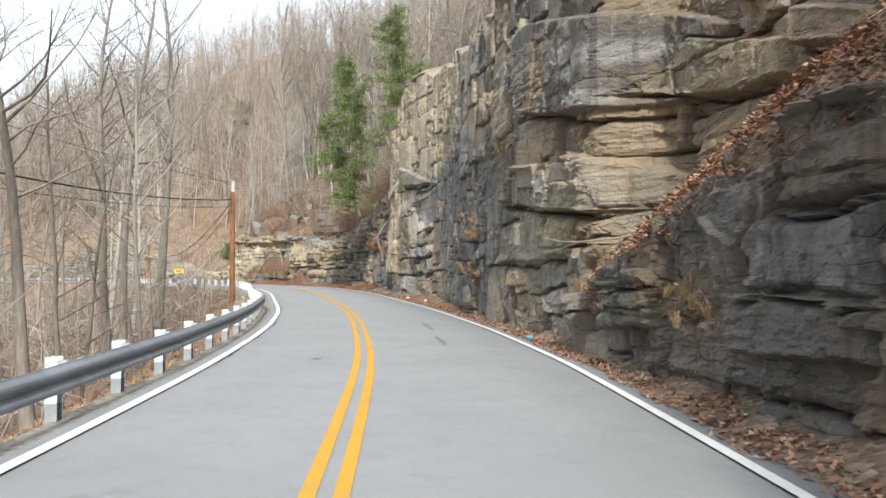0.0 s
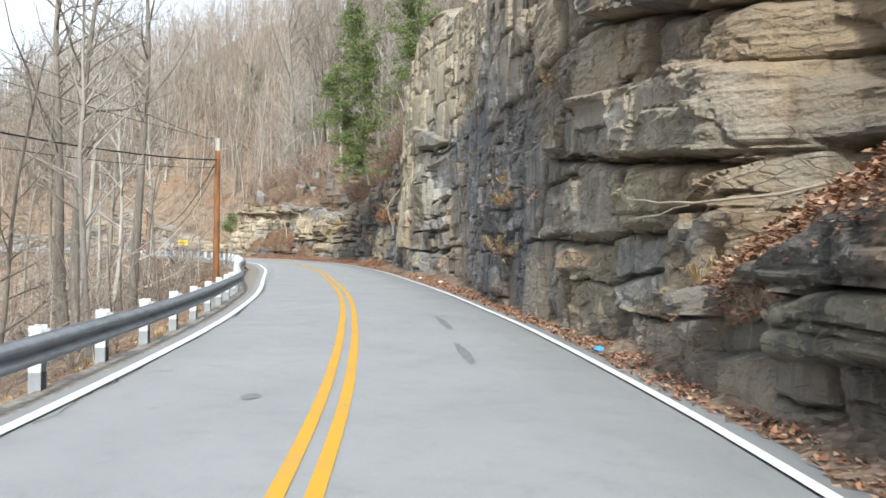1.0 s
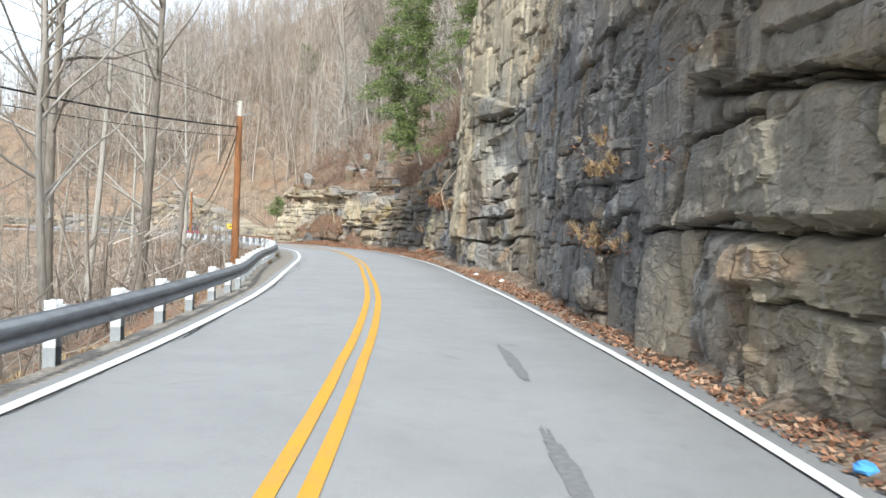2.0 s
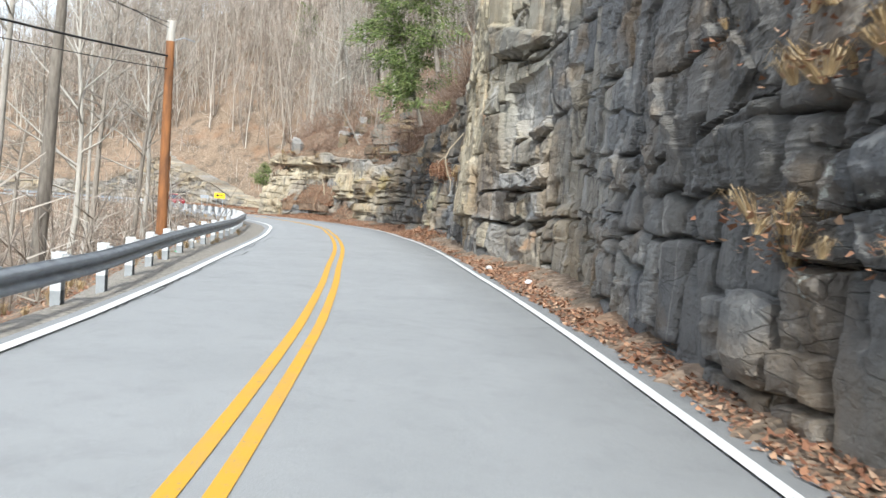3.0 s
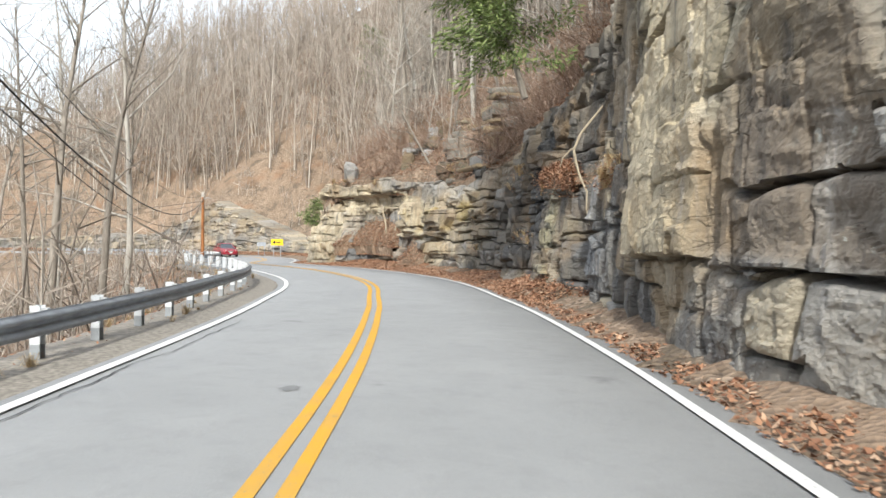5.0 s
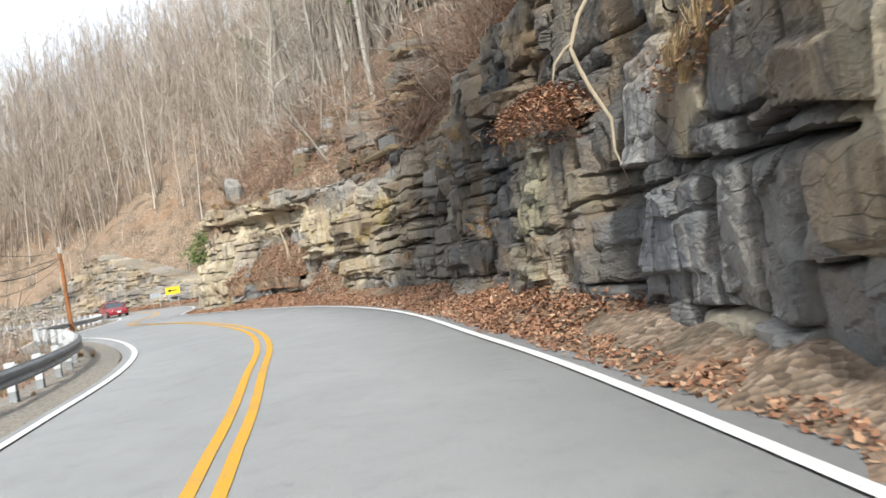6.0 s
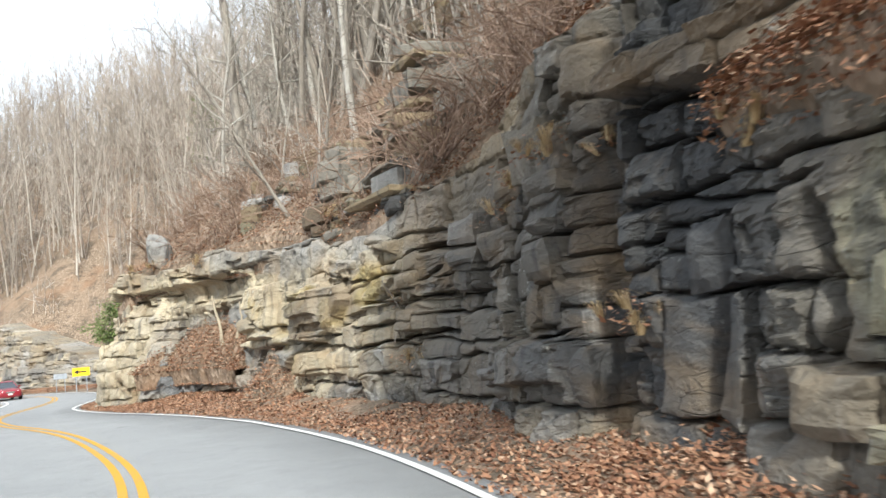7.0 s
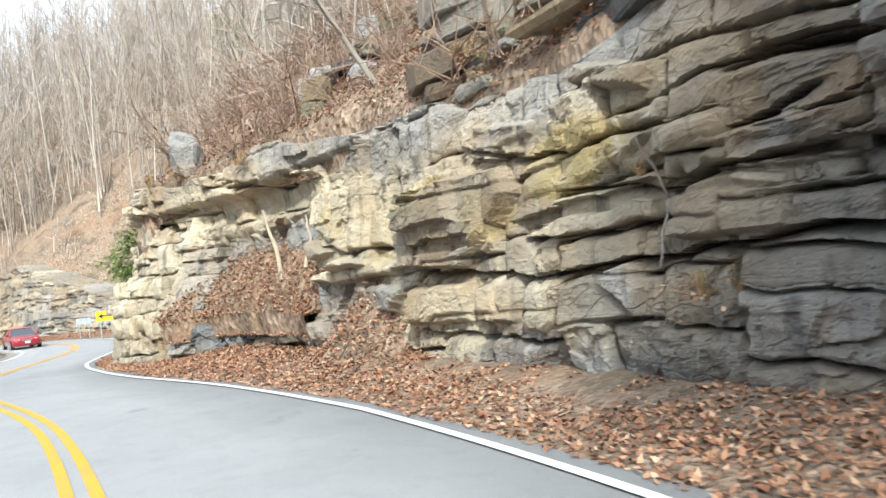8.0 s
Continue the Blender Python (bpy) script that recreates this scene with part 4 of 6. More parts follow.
    out = out + (0.045 - 0.025 * stretch(s, 97, 125, 1.0)) * np.round(1.6 * bed) / 1.6 * (0.12 + 0.88 * sstep(0.1, 0.5, vnoise(s * 0.22, z * 0.35, 37)))
    out = out + rugged * (0.32 * facets(ws, wz, 0.95, 81) + 0.34 * facets(s, z, 0.34, 91) + 0.30 * facets(s, z, 0.15, 101))
    for bs, bz, hs, hz, far in BULGES:
        w = np.clip(1.35 - np.maximum(np.abs(ws - bs) / hs, np.abs(wz - bz) / hz), 0.2, 0.35) / 0.15 - 1.333
        w = np.clip(w, 0, 1)
        out = out + far * w * w * (3 - 2 * w)
    for deep, line in SEAMS:
        q = np.flatnonzero((s > line[0, 0] - 0.5) & (s < line[-1, 0] + 0.5) & (np.abs(z - line[:, 1].mean()) < 0.8 + np.ptp(line[:, 1])))
        if len(q) == 0:
            continue
        sq = s[q]
        below = np.interp(sq, line[:, 0], line[:, 1]) + 0.06 * vnoise(sq * 1.6, sq * 0, 77) + 0.03 * vnoise(sq * 5, sq * 0, 78) - z[q]
        size = 0.035 + 0.035 * (1 + vnoise(sq * 0.9, sq * 0, 79)) * deep / 0.4
        out[q] -= deep * stretch(sq, line[0, 0], line[-1, 0], 0.2) * (below > 0) * np.exp(-((np.maximum(below, 0) / size) ** 1.5))
    for deep, line in JOINTS:
        q = np.flatnonzero((z > line[0, 1] - 0.2) & (z < line[-1, 1] + 0.2) & (np.abs(s - line[:, 0].mean()) < 0.6 + np.ptp(line[:, 0])))
        if len(q) == 0:
            continue
        zq = z[q]
        side = np.interp(zq, line[:, 1], line[:, 0]) + 0.05 * vnoise(zq * 1.7, zq * 0, 83) + 0.03 * vnoise(zq * 5, zq * 0, 84) - s[q]
        wide = 0.035 + 0.03 * (1 + vnoise(zq * 0.8, zq * 0, 85))
        out[q] -= deep * stretch(zq, line[0, 1], line[-1, 1], 0.1) * np.exp(-np.abs(side / wide) ** 1.5)
    # the ledge that holds leaves, the gullies, the nose
    out = out + stretch(s, 74, 88, 0.4) * 0.75 * (1 - sstep(-0.08, 0.08, wz - shelf_z(s))) - stretch(s, 73, 87.5, 0.5) * 1.25 * np.clip((wz - shelf_z(s)) / 1.5, 0, 1)
    out = out - 0.3 * stretch(s, 127.3, 127.8, 0.3) - 0.7 * stretch(s, 134.8, 135.6, 0.3)
    nose = stretch(s, 153, s_nose + 3, 1.5)
    out = out + nose * (0.5 * stretch(wz, 4.3, 5.9, 0.10) - 0.2 * stretch(wz, 3.6, 4.1, 0.3)) + 0.75 * stretch(s, 158.2, s_nose + 3, 1.0) * (1 - sstep(1.2, 3.4, wz)) - 0.35 * stretch(s, 153.4, 158.6, 0.4) * stretch(z, 1.5, 3.3, 0.3)
    shelf = stretch(s, 127.6, 132.4, 0.6)
    out = out + shelf * 0.35 * (1 - sstep(2.9, 3.2, wz - 0.12 * (s - 128)))
    # colours
    n1, n2 = fbm(s * 0.13, z * 0.17, 51, 4), fbm(s * 0.25, z * 0.35, 61, 4)
    c = COLOURS[0][None] * np.ones((len(s), 1))
    layers = [(0.75 * np.clip(0.15 + 1.1 * n1 + 0.8 * (r[:, 1] - 0.5), 0, 1), 1), (np.clip(1.1 * (n2 - n1), 0, 0.7), 4), (0.8 * np.clip(0.05 + 1.3 * n2 - 0.8 * (r[:, 2] - 0.5), 0, 1), 3),
              (0.6 * (r[:, 3] > 0.84), 2), (0.45 * (r[:, 4] > 0.86), 5)]
    wobble = 0.35 * fbm(s * 0.8, z * 0.8, 71, 3)
    for ps, pz, hs, hz, which, much in PATCHES4 + PATCHES + PATCHES2 + PATCHES3:
        q = np.sqrt(((ws - ps) / hs) ** 2 + ((wz - pz) / hz) ** 2) + wobble
        layers.append((much * (1 - sstep(0.75, 1.15, q)), which))
    for wt, which in layers:
        c = c * (1 - wt[:, None]) + wt[:, None] * COLOURS[which]
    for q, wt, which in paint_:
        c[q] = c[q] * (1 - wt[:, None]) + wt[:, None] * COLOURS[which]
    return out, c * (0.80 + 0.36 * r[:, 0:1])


def face_xyz(s, z, push):
    base, side = WALL.at(s), WALL.at(s, 1.0)
    n = side - base
    return np.c_[base[:, 0] - push * n[:, 0], base[:, 1] - push * n[:, 1], z]


def rock_face(s0, s1, step, label):
    s = np.arange(s0, s1 + step / 2, step)
    top = cliff_high(s) + 0.5 * fbm(s * 0.4, s * 0, 71, 3)
    rise = np.r_[np.arange(-0.4, min(6.5, top.max()), step), np.arange(6.5, top.max(), 2.2 * step)]
    v = np.r_[rise / top.max(), np.linspace(0.985, 1, 3)] if rise[-1] < top.max() * 0.98 else np.r_[rise / top.max(), 1.0]
    nz = len(v)
    Z = v[None] * top[:, None]
    S = np.repeat(s[:, None], nz, 1)
    push, tone = face_push(S.ravel(), Z.ravel())
    push = push - 3.2 * (np.clip((np.repeat(v[None], len(s), 0).ravel() - 0.94) / 0.06, 0, 1) ** 1.3)
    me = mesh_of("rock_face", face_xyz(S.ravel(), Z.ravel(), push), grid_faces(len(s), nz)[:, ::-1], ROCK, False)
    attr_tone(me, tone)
    ob = new("rock_face", me)
    return tagged(ob, label, "cliff", kind="structure")


rock_face(SY[24], 76.0, 0.14, "weathered brown sandstone cliff beside the road")
FACES = [(76.0, 96, rock_face(76.0, 96, 0.034, "massive brown sandstone blocks with a deep overhang")),
         (96, 125.6, rock_face(96, 125.6, 0.036, "tall jointed grey sandstone cliff with pale patches")),
         (125.6, 145, rock_face(125.6, 145, 0.034, "dark wet layered rock with a gully")),
         (145, s_nose + 4, rock_face(145, s_nose + 4, 0.036, "cream and grey layered sandstone nose with an overhanging lip"))]
rock_face(s_nose + 4, WALL.end - 60, 0.18, "pale layered rock cut along the farther bend")


def rock_block(parent, a, b, lo, hi, proud, seed):
    """One loose block of the face: a worn slab with its own edges."""
    g = 0.045
    us, vs = np.linspace(0, 1, 7), np.linspace(0, 1, 6)
    U, V = np.meshgrid(us, vs, indexing="ij")
    edge = np.minimum(np.minimum(U, 1 - U) * (b - a), np.minimum(V, 1 - V) * (hi - lo))
    S, Z = a + g + (b - a - 2 * g) * U, lo + g + (hi - lo - 2 * g) * V
    S = S + 0.10 * vnoise(U * 2.2, V * 2.2 + seed, 5) * (b - a) * 0.5
    Z = Z + 0.12 * vnoise(U * 2.2 + seed, V * 2.2, 6) * (hi - lo) * 0.6
    mid, tone = face_push(np.array([(a + b) / 2] * 9) + np.linspace(-0.3, 0.3, 9) * (b - a), np.array([(lo + hi) / 2] * 9))
    front = np.median(mid) + proud + 0.10 * vnoise(U * 1.7 + seed, V * 1.7, 7) - 0.07 * np.exp(-((edge / 0.05) ** 2)) + proud * 0.8 * (V - 0.5) * (hash2(seed, 3) - 0.3)
    rim = np.r_[np.arange(6), np.arange(1, 7) * 6 + 5, 6 * 6 + np.arange(4, -1, -1), np.arange(5, 0, -1) * 6]
    v = face_xyz(S.ravel(), Z.ravel(), front.ravel())
    back = face_xyz(S.ravel()[rim], Z.ravel()[rim], front.ravel()[rim] - proud - 0.55)
    n = len(rim)
    f = [tuple(q[::-1]) for q in grid_faces(7, 6).tolist()] + [(int(rim[q]), int(rim[(q + 1) % n]), 42 + (q + 1) % n, 42 + q) for q in range(n)]
    me = mesh_of("rock_block", np.r_[v, back], f, ROCK)
    attr_tone(me, np.repeat(np.median(tone, 0)[None] * (0.85 + 0.3 * hash2(seed, 4)), len(v) + n, 0))
    part("rock_block", me, ROCK, parent)


count = 0
for n, (a, b, lo, hi) in enumerate(RECTS):
    mid = (a + b) / 2
    for f0, f1, face in FACES:
        if f0 + 0.6 < a and b < f1 - 0.6 and RR[n, 0] > 0.62 and lo > 0.1 and hi < min(float(cliff_high(mid)) - 0.8, 8.5) and 0.35 < b - a < 1.3 and 0.2 < hi - lo < 0.9 and (mid < 112 or mid > 126) and not (126 < mid < 135.5 and hi > 2.9) and not (mid < 90 and lo < 4.6) and count < 290:
            rock_block(face, a, b, lo, hi, (0.05 + 0.14 * RR[n, 5]) * (0.45 if 97 < mid < 112 else 1.0), n)
            count += 1


# ---- loose outcrops on the slope above ----
def outcrop(x, y, z, length, height, depth, yaw, seed, label, kinds=(0, 0, 2, 5, 4)):
    r = np.random.default_rng(seed)
    ob = new("rock_outcrop")
    ob.matrix_world = pose(x, y, z, 0, 0, yaw)
    tagged(ob, label, "rock", "outcrops on the slope")
    zz = -0.6
    while zz < height:
        h = r.choice([0.1, 0.14, 0.2, 0.3, 0.55])
        ln, dp = length * r.uniform(0.78, 1.12) * (1 - 0.55 * max(zz, 0) / height), depth * r.uniform(0.8, 1.1) * (1 - 0.3 * max(zz, 0) / height)
        ox, oy = r.normal() * 0.05 * length, r.normal() * 0.05 * depth - 0.12 * zz
        m = 8
        ang = (np.arange(m) + 0.45 * r.normal(size=m)) * 2 * np.pi / m
        rad = 1 + 0.2 * r.normal(size=m)
        V = []
        for lvl, grow in ((zz, 0.93), (zz + 0.05, 1.0), (zz + h - 0.06, 1.0), (zz + h, 0.9)):
            for q in range(m):
                V.append((ox + 0.5 * ln * grow * rad[q] * math.copysign(abs(math.cos(ang[q])) ** 0.6, math.cos(ang[q])), oy + 0.5 * dp * grow * rad[q] * math.copysign(abs(math.sin(ang[q])) ** 0.6, math.sin(ang[q])), lvl + 0.03 * r.normal()))
        F = [(lvl * m + q, lvl * m + (q + 1) % m, (lvl + 1) * m + (q + 1) % m, (lvl + 1) * m + q) for lvl in range(3) for q in range(m)]
        F += [tuple(range(m))[::-1], tuple(3 * m + q for q in range(m))]
        me = mesh_of("slab", V, F, ROCK)
        attr_tone(me, np.repeat((COLOURS[r.choice(kinds)] * r.uniform(0.6, 0.9))[None], 4 * m, 0))
        part("slab", me, ROCK, ob)
        zz += h * r.uniform(0.85, 1.0)


def boulder(x, y, z, size, seed, label):
    """One worn, angular block of stone."""
    bm = bmesh.new()
    bmesh.ops.create_icosphere(bm, subdivisions=3, radius=1.0)
    r = np.random.default_rng(seed)
    cuts = r.normal(size=(11, 3))
    cuts /= np.linalg.norm(cuts, axis=1, keepdims=True)
    deep = r.uniform(0.62, 0.9, 11)
    for vtx in bm.verts:
        d = np.array(vtx.co)
        far = min(1.0, float(np.min(np.where(cuts @ d > 0.05, deep / np.maximum(cuts @ d, 0.05), 9))))
        vtx.co = Vector(d * far * (1 + 0.03 * r.normal()))
        vtx.co.x, vtx.co.y, vtx.co.z = vtx.co.x * size[0], vtx.co.y * size[1], vtx.co.z * size[2]
    me = bpy.data.meshes.new("boulder")
    bm.to_mesh(me)
    bm.free()
    me.materials.append(ROCK)
    attr_tone(me, np.repeat(COLOURS[5][None] * 0.65, len(me.vertices), 0))
    ob = new("boulder", me)
    ob.location = (x, y, z)
    tagged(ob, label, "rock")


# ---- guard rail ----
def rail_profile():
    return [(-0.042, 0.155), (-0.036, 0.125), (0.040, 0.105), (0.042, 0.060), (-0.036, 0.028), (-0.040, 0.0), (-0.036, -0.028), (0.042, -0.060), (0.040, -0.105), (-0.036, -0.125), (-0.042, -0.155)]


RAIL_Z = 0.44


def guard_rail():
    s = np.arange(ROAD.s_of_y(20), ROAD.s_of_y(118), 0.4)
    rows = []
    prof = rail_profile()
    for o, z in prof + [(o - 0.006, z) for o, z in prof[::-1]]:
        rows.append(np.c_[ROAD.at(s, rail_off(s) + 0.2 + o), road_z(s) + RAIL_Z + z])
    v = np.stack(rows, 1)
    v = np.concatenate([v, v[:, :1]], 1)
    me = mesh_of("beam", v.reshape(-1, 3), grid_faces(len(s), v.shape[1]), STEEL, True)
    rail = new("guard_rail")
    tagged(rail, "grey galvanised steel guard rail on white-painted posts", "guard rail")
    part("beam", me, STEEL, rail, "ribbed grey steel beam")
    bm = bmesh.new()
    for x, y, sx, sy in ((0, 0.07, 0.13, 0.010), (0, -0.07, 0.13, 0.010), (0, 0, 0.010, 0.14)):
        box_bm(bm, sx, sy, 1.35, Matrix.Translation((x, y, 0.0)))
    post_me = bpy.data.meshes.new("post")
    bm.to_mesh(post_me)
    bm.free()
    post_me.materials.append(POST_PAINT)
    bm = box_bm(bmesh.new(), 0.10, 0.10, 0.34, bevel=0.006)
    block_me = bpy.data.meshes.new("spacer")
    bm.to_mesh(block_me)
    bm.free()
    block_me.materials.append(POST_STEEL)
    for sp in np.arange(s[0] + 0.5, s[-1], 1.905):
        a, b = ROAD.at(sp, rail_off(sp)), ROAD.at(sp + 0.3, rail_off(sp))
        yaw = math.degrees(math.atan2(b[1] - a[1], b[0] - a[0])) - 90
        lean = 1.5 * (random.random() - 0.5)
        p = part("post", post_me, POST_PAINT, rail)
        p.matrix_local = pose(a[0], a[1], float(road_z(sp)) - 0.04 + 0.02 * random.random(), lean, lean, yaw)
        c = ROAD.at(sp, rail_off(sp) + 0.10)
        q = part("spacer", block_me, POST_STEEL, rail)
        q.matrix_local = pose(c[0], c[1], float(road_z(sp)) + RAIL_Z, 0, 0, yaw)


guard_rail()


# ---- utility poles and cables ----
def tube(points, radii, sides=8, verts=None, faces=None, cap=True):
    """Adds a tapered tube along points to verts and faces."""
    verts, faces = ([], []) if verts is None else (verts, faces)
    p = np.array(points, float)
    t = np.gradient(p, axis=0)
    t /= np.linalg.norm(t, axis=1, keepdims=True) + 1e-9
    ref = np.array([0, 0, 1.0]) if abs(t[0][2]) < 0.9 else np.array([1.0, 0, 0])
    ang = np.arange(sides) * 2 * np.pi / sides
    base = len(verts)
    for c, d, r in zip(p, t, radii):
        u = np.cross(d, ref)
        u /= np.linalg.norm(u) + 1e-9
        w = np.cross(d, u)
        for a in ang:
            verts.append(tuple(c + r * (math.cos(a) * u + math.sin(a) * w)))
    for i in range(len(p) - 1):
        for k in range(sides):
            a, b = base + i * sides + k, base + i * sides + (k + 1) % sides
            faces.append((a, b, b + sides, a + sides))
    if cap:
        faces.append(tuple(base + (len(p) - 1) * sides + k for k in range(sides)))
    return verts, faces


def ribbon(points, radii, verts, faces, way=(0.0, 0.0, 1.0)):
    """Adds a thin twig as a bent blade."""
    p = np.array(points, float)
    d = p[-1] - p[0]
    side = np.cross(d, np.cross(d, (0.3, 0.5, 0.8)) + np.array(way) * 0.3)
    side /= np.linalg.norm(side) + 1e-9
    base = len(verts)
    for c, r in zip(p, radii):
        verts.append(tuple(c - side * r))
        verts.append(tuple(c + side * r))
    for i in range(len(p) - 1):
        k = base + 2 * i
        faces.append((k, k + 1, k + 3, k + 2))


def mesh_np(name, verts, tris, mats, quads=None, index=None, smooth=False):
    """A mesh from arrays, for large joined things."""
    me = bpy.data.meshes.new(name)
    verts = np.asarray(verts, np.float32)
    loops = np.asarray(tris, np.int32).ravel()
    n, w = len(tris), len(tris[0])
    me.vertices.add(len(verts))
    me.vertices.foreach_set("co", verts.ravel())
    me.loops.add(len(loops))
    me.loops.foreach_set("vertex_index", loops)
    me.polygons.add(n)
    me.polygons.foreach_set("loop_start", np.arange(0, n * w, w, dtype=np.int32))
    for m in mats if isinstance(mats, (list, tuple)) else [mats]:
        me.materials.append(m)
    if index is not None:
        me.polygons.foreach_set("material_index", np.asarray(index, np.int32))
    if smooth:
        me.polygons.foreach_set("use_smooth", np.ones(n, bool))
    me.update(calc_edges=True)
    return me


def scatter(name, parts_, places, mat):
    """Many copies of small meshes joined into one. parts_: (verts, quads); places: which, x, y, z, turn, scale, lean."""
    V, F, base = [], [], 0
    for which, x, y, z, yaw, sc, lean in places:
        v, f = parts_[int(which)]
        c, s_ = math.cos(yaw), math.sin(yaw)
        w = v * sc
        w = np.c_[c * w[:, 0] - s_ * w[:, 1], s_ * w[:, 0] + c * w[:, 1], w[:, 2]]
        w[:, 0] += lean * w[:, 2]
        V.append(w + (x, y, z))
        F.append(f + base)
        base += len(v)
    return new(name, mesh_np(name, np.concatenate(V), np.concatenate(F), mat))


# ---- bare trees ----
def branch_path(start, way, length, bend, rng, steps, droop=0.0):
    p, pts = np.array(start, float), [np.array(start, float)]
    d = np.array(way, float)
    for _ in range(steps):
        d = d + bend * rng.normal(size=3) + np.array([0, 0, droop])
        d /= np.linalg.norm(d)
        p = p + d * length / steps
        pts.append(p.copy())
    return pts


def bare_tree(seed, height, radius, primaries, seconds, twigs, low=0.35, spread=0.75, thick=1.0, sides=(7, 4, 3, 3)):
    """Trunk and branches of one leafless tree as two (verts, quads)."""
    rng = np.random.default_rng(seed)
    trunk, tf, br, bf = [], [], [], []
    steps = 9
    lean = rng.normal(size=2) * 0.05
    path = branch_path((0, 0, -0.6), (lean[0], lean[1], 1), height + 0.6, 0.045, rng, steps, 0.03)
    rad = [radius * (1 - 0.9 * (i / steps) ** 0.9) + 0.012 for i in range(steps + 1)]
    rad[0] *= 1.35
    tube(path, rad, sides[0], trunk, tf, cap=False)
    path = np.array(path)
    for n in range(primaries):
        u = low + (0.97 - low) * (n + rng.random()) / primaries
        i = min(int(u * steps), steps - 1)
        f = u * steps - i
        at = path[i] * (1 - f) + path[i + 1] * f
        r0 = np.interp(u * steps, range(steps + 1), rad)
        a = rng.random() * 6.283
        rise = 0.35 + 0.9 * u + 0.25 * rng.normal()
        way = np.array([math.cos(a), math.sin(a), rise])
        way /= np.linalg.norm(way)
        ln = height * (0.34 - 0.18 * u) * (0.6 + 0.8 * rng.random()) * spread / 0.75
        bp = branch_path(at, way, ln, 0.13, rng, 4, 0.03)
        tube(bp, [min(r0 * 0.6, 0.011 * ln + 0.012) * thick * k for k in (1, 0.75, 0.55, 0.38, 0.2)], sides[1], br, bf, cap=False)
        for _ in range(seconds):
            k = 1 + rng.integers(0, 3)
            at2 = bp[k] + (bp[k + 1] - bp[k]) * rng.random()
            w2 = way + 0.75 * rng.normal(size=3) + np.array([0, 0, 0.25])
            w2 /= np.linalg.norm(w2)
            l2 = ln * (0.25 + 0.35 * rng.random())
            sp = branch_path(at2, w2, l2, 0.16, rng, 2)
            tube(sp, [0.013 * thick, 0.009 * thick, 0.004 * thick], sides[2], br, bf, cap=False)
            for _ in range(twigs):
                at3 = sp[0] + (sp[-1] - sp[0]) * (0.2 + 0.8 * rng.random())
                w3 = w2 + 0.8 * rng.normal(size=3)
                w3 /= np.linalg.norm(w3)
                ribbon([at3, at3 + w3 * l2 * (0.25 + 0.4 * rng.random())], [0.008 * thick, 0.003 * thick], br, bf)
    return (np.array(trunk), np.array(tf)), (np.array(br), np.array(bf))


NEAR = [bare_tree(10 + n, h, r, p, 5, 3, low, sp) for n, (h, r, p, low, sp) in enumerate(
    [(17, 0.19, 22, 0.38, 0.7), (21, 0.26, 24, 0.42, 0.7), (13, 0.12, 18, 0.3, 0.65), (19, 0.17, 18, 0.5, 0.55), (9, 0.07, 14, 0.2, 0.6), (15, 0.15, 20, 0.28, 0.95)])]
NEAR_ME = []
for n, ((tv, tf_), (bv, bf_)) in enumerate(NEAR):
    mat = PALE_BARK if n in (3, 5) else BARK
    NEAR_ME.append((mesh_np("trunk", tv, tf_, mat, smooth=True), mesh_np("crown", bv, bf_, mat)))


def stand_tree(which, x, y, yaw, sc, label, group, z=None, lean=(0, 0)):
    z = float(slope_z(x, y)) if z is None else z
    ob = new("bare_tree")
    ob.matrix_world = pose(x, y, z - 0.1, lean[0], lean[1], yaw) @ Matrix.Scale(sc, 4)
    tagged(ob, label, "tree", group)
    part("trunk", NEAR_ME[which][0], BARK, ob)
    part("crown", NEAR_ME[which][1], BARK, ob)


rng = np.random.default_rng(5)
# trees standing below the guard rail
for off, sy, which, sc in ((-8.2, 41, 1, 0.95), (-11.5, 46, 1, 1.05), (-13.5, 53, 0, 1.1), (-12.5, 50, 3, 1.1), (-7.6, 58, 5, 0.8), (-9.0, 61, 0, 0.95), (-10.2, 64, 1, 0.9),
                           (-8.8, 68, 1, 0.9), (-12, 72, 3, 1.0)):
    x, y = ROAD.at(ROAD.s_of_y(sy), off)
    stand_tree(which, x, y, rng.random() * 360, sc, "tall leafless grey tree on the slope below the rail", "trees below the rail")
for n in range(58):
    sp, off = rng.uniform(ROAD.s_of_y(30), ROAD.s_of_y(112)), -(7.5 + 30 * rng.random() ** 1.2)
    x, y = ROAD.at(sp, off)
    if ROAD.near([(x, y)])[1][0] > -7 or math.hypot(x + 20.6, y - 64.4) < 1.5:
        continue
    stand_tree(int(rng.choice([0, 0, 1, 2, 2, 3, 4, 4, 5])), x, y, rng.random() * 360, rng.uniform(0.75, 1.1), "leafless grey tree among the valley woods", "trees below the rail")
# trees on the slope above the cliff
for n in range(125):
    sw, e = rng.uniform(SY[56], s_nose + 40), 3.6 + 26 * rng.random() ** 1.2
    x, y = WALL.at(sw, e)
    if WALL.near([(x, y)])[1][0] < 4.0:
        continue
    stand_tree(int(rng.choice([0, 2, 2, 3, 3, 4, 5])), x, y, rng.random() * 360, rng.uniform(0.65, 1.0), "slender leafless tree on the leaf-covered slope", "trees above the cliff",
               lean=(rng.normal() * 5, rng.normal() * 5))

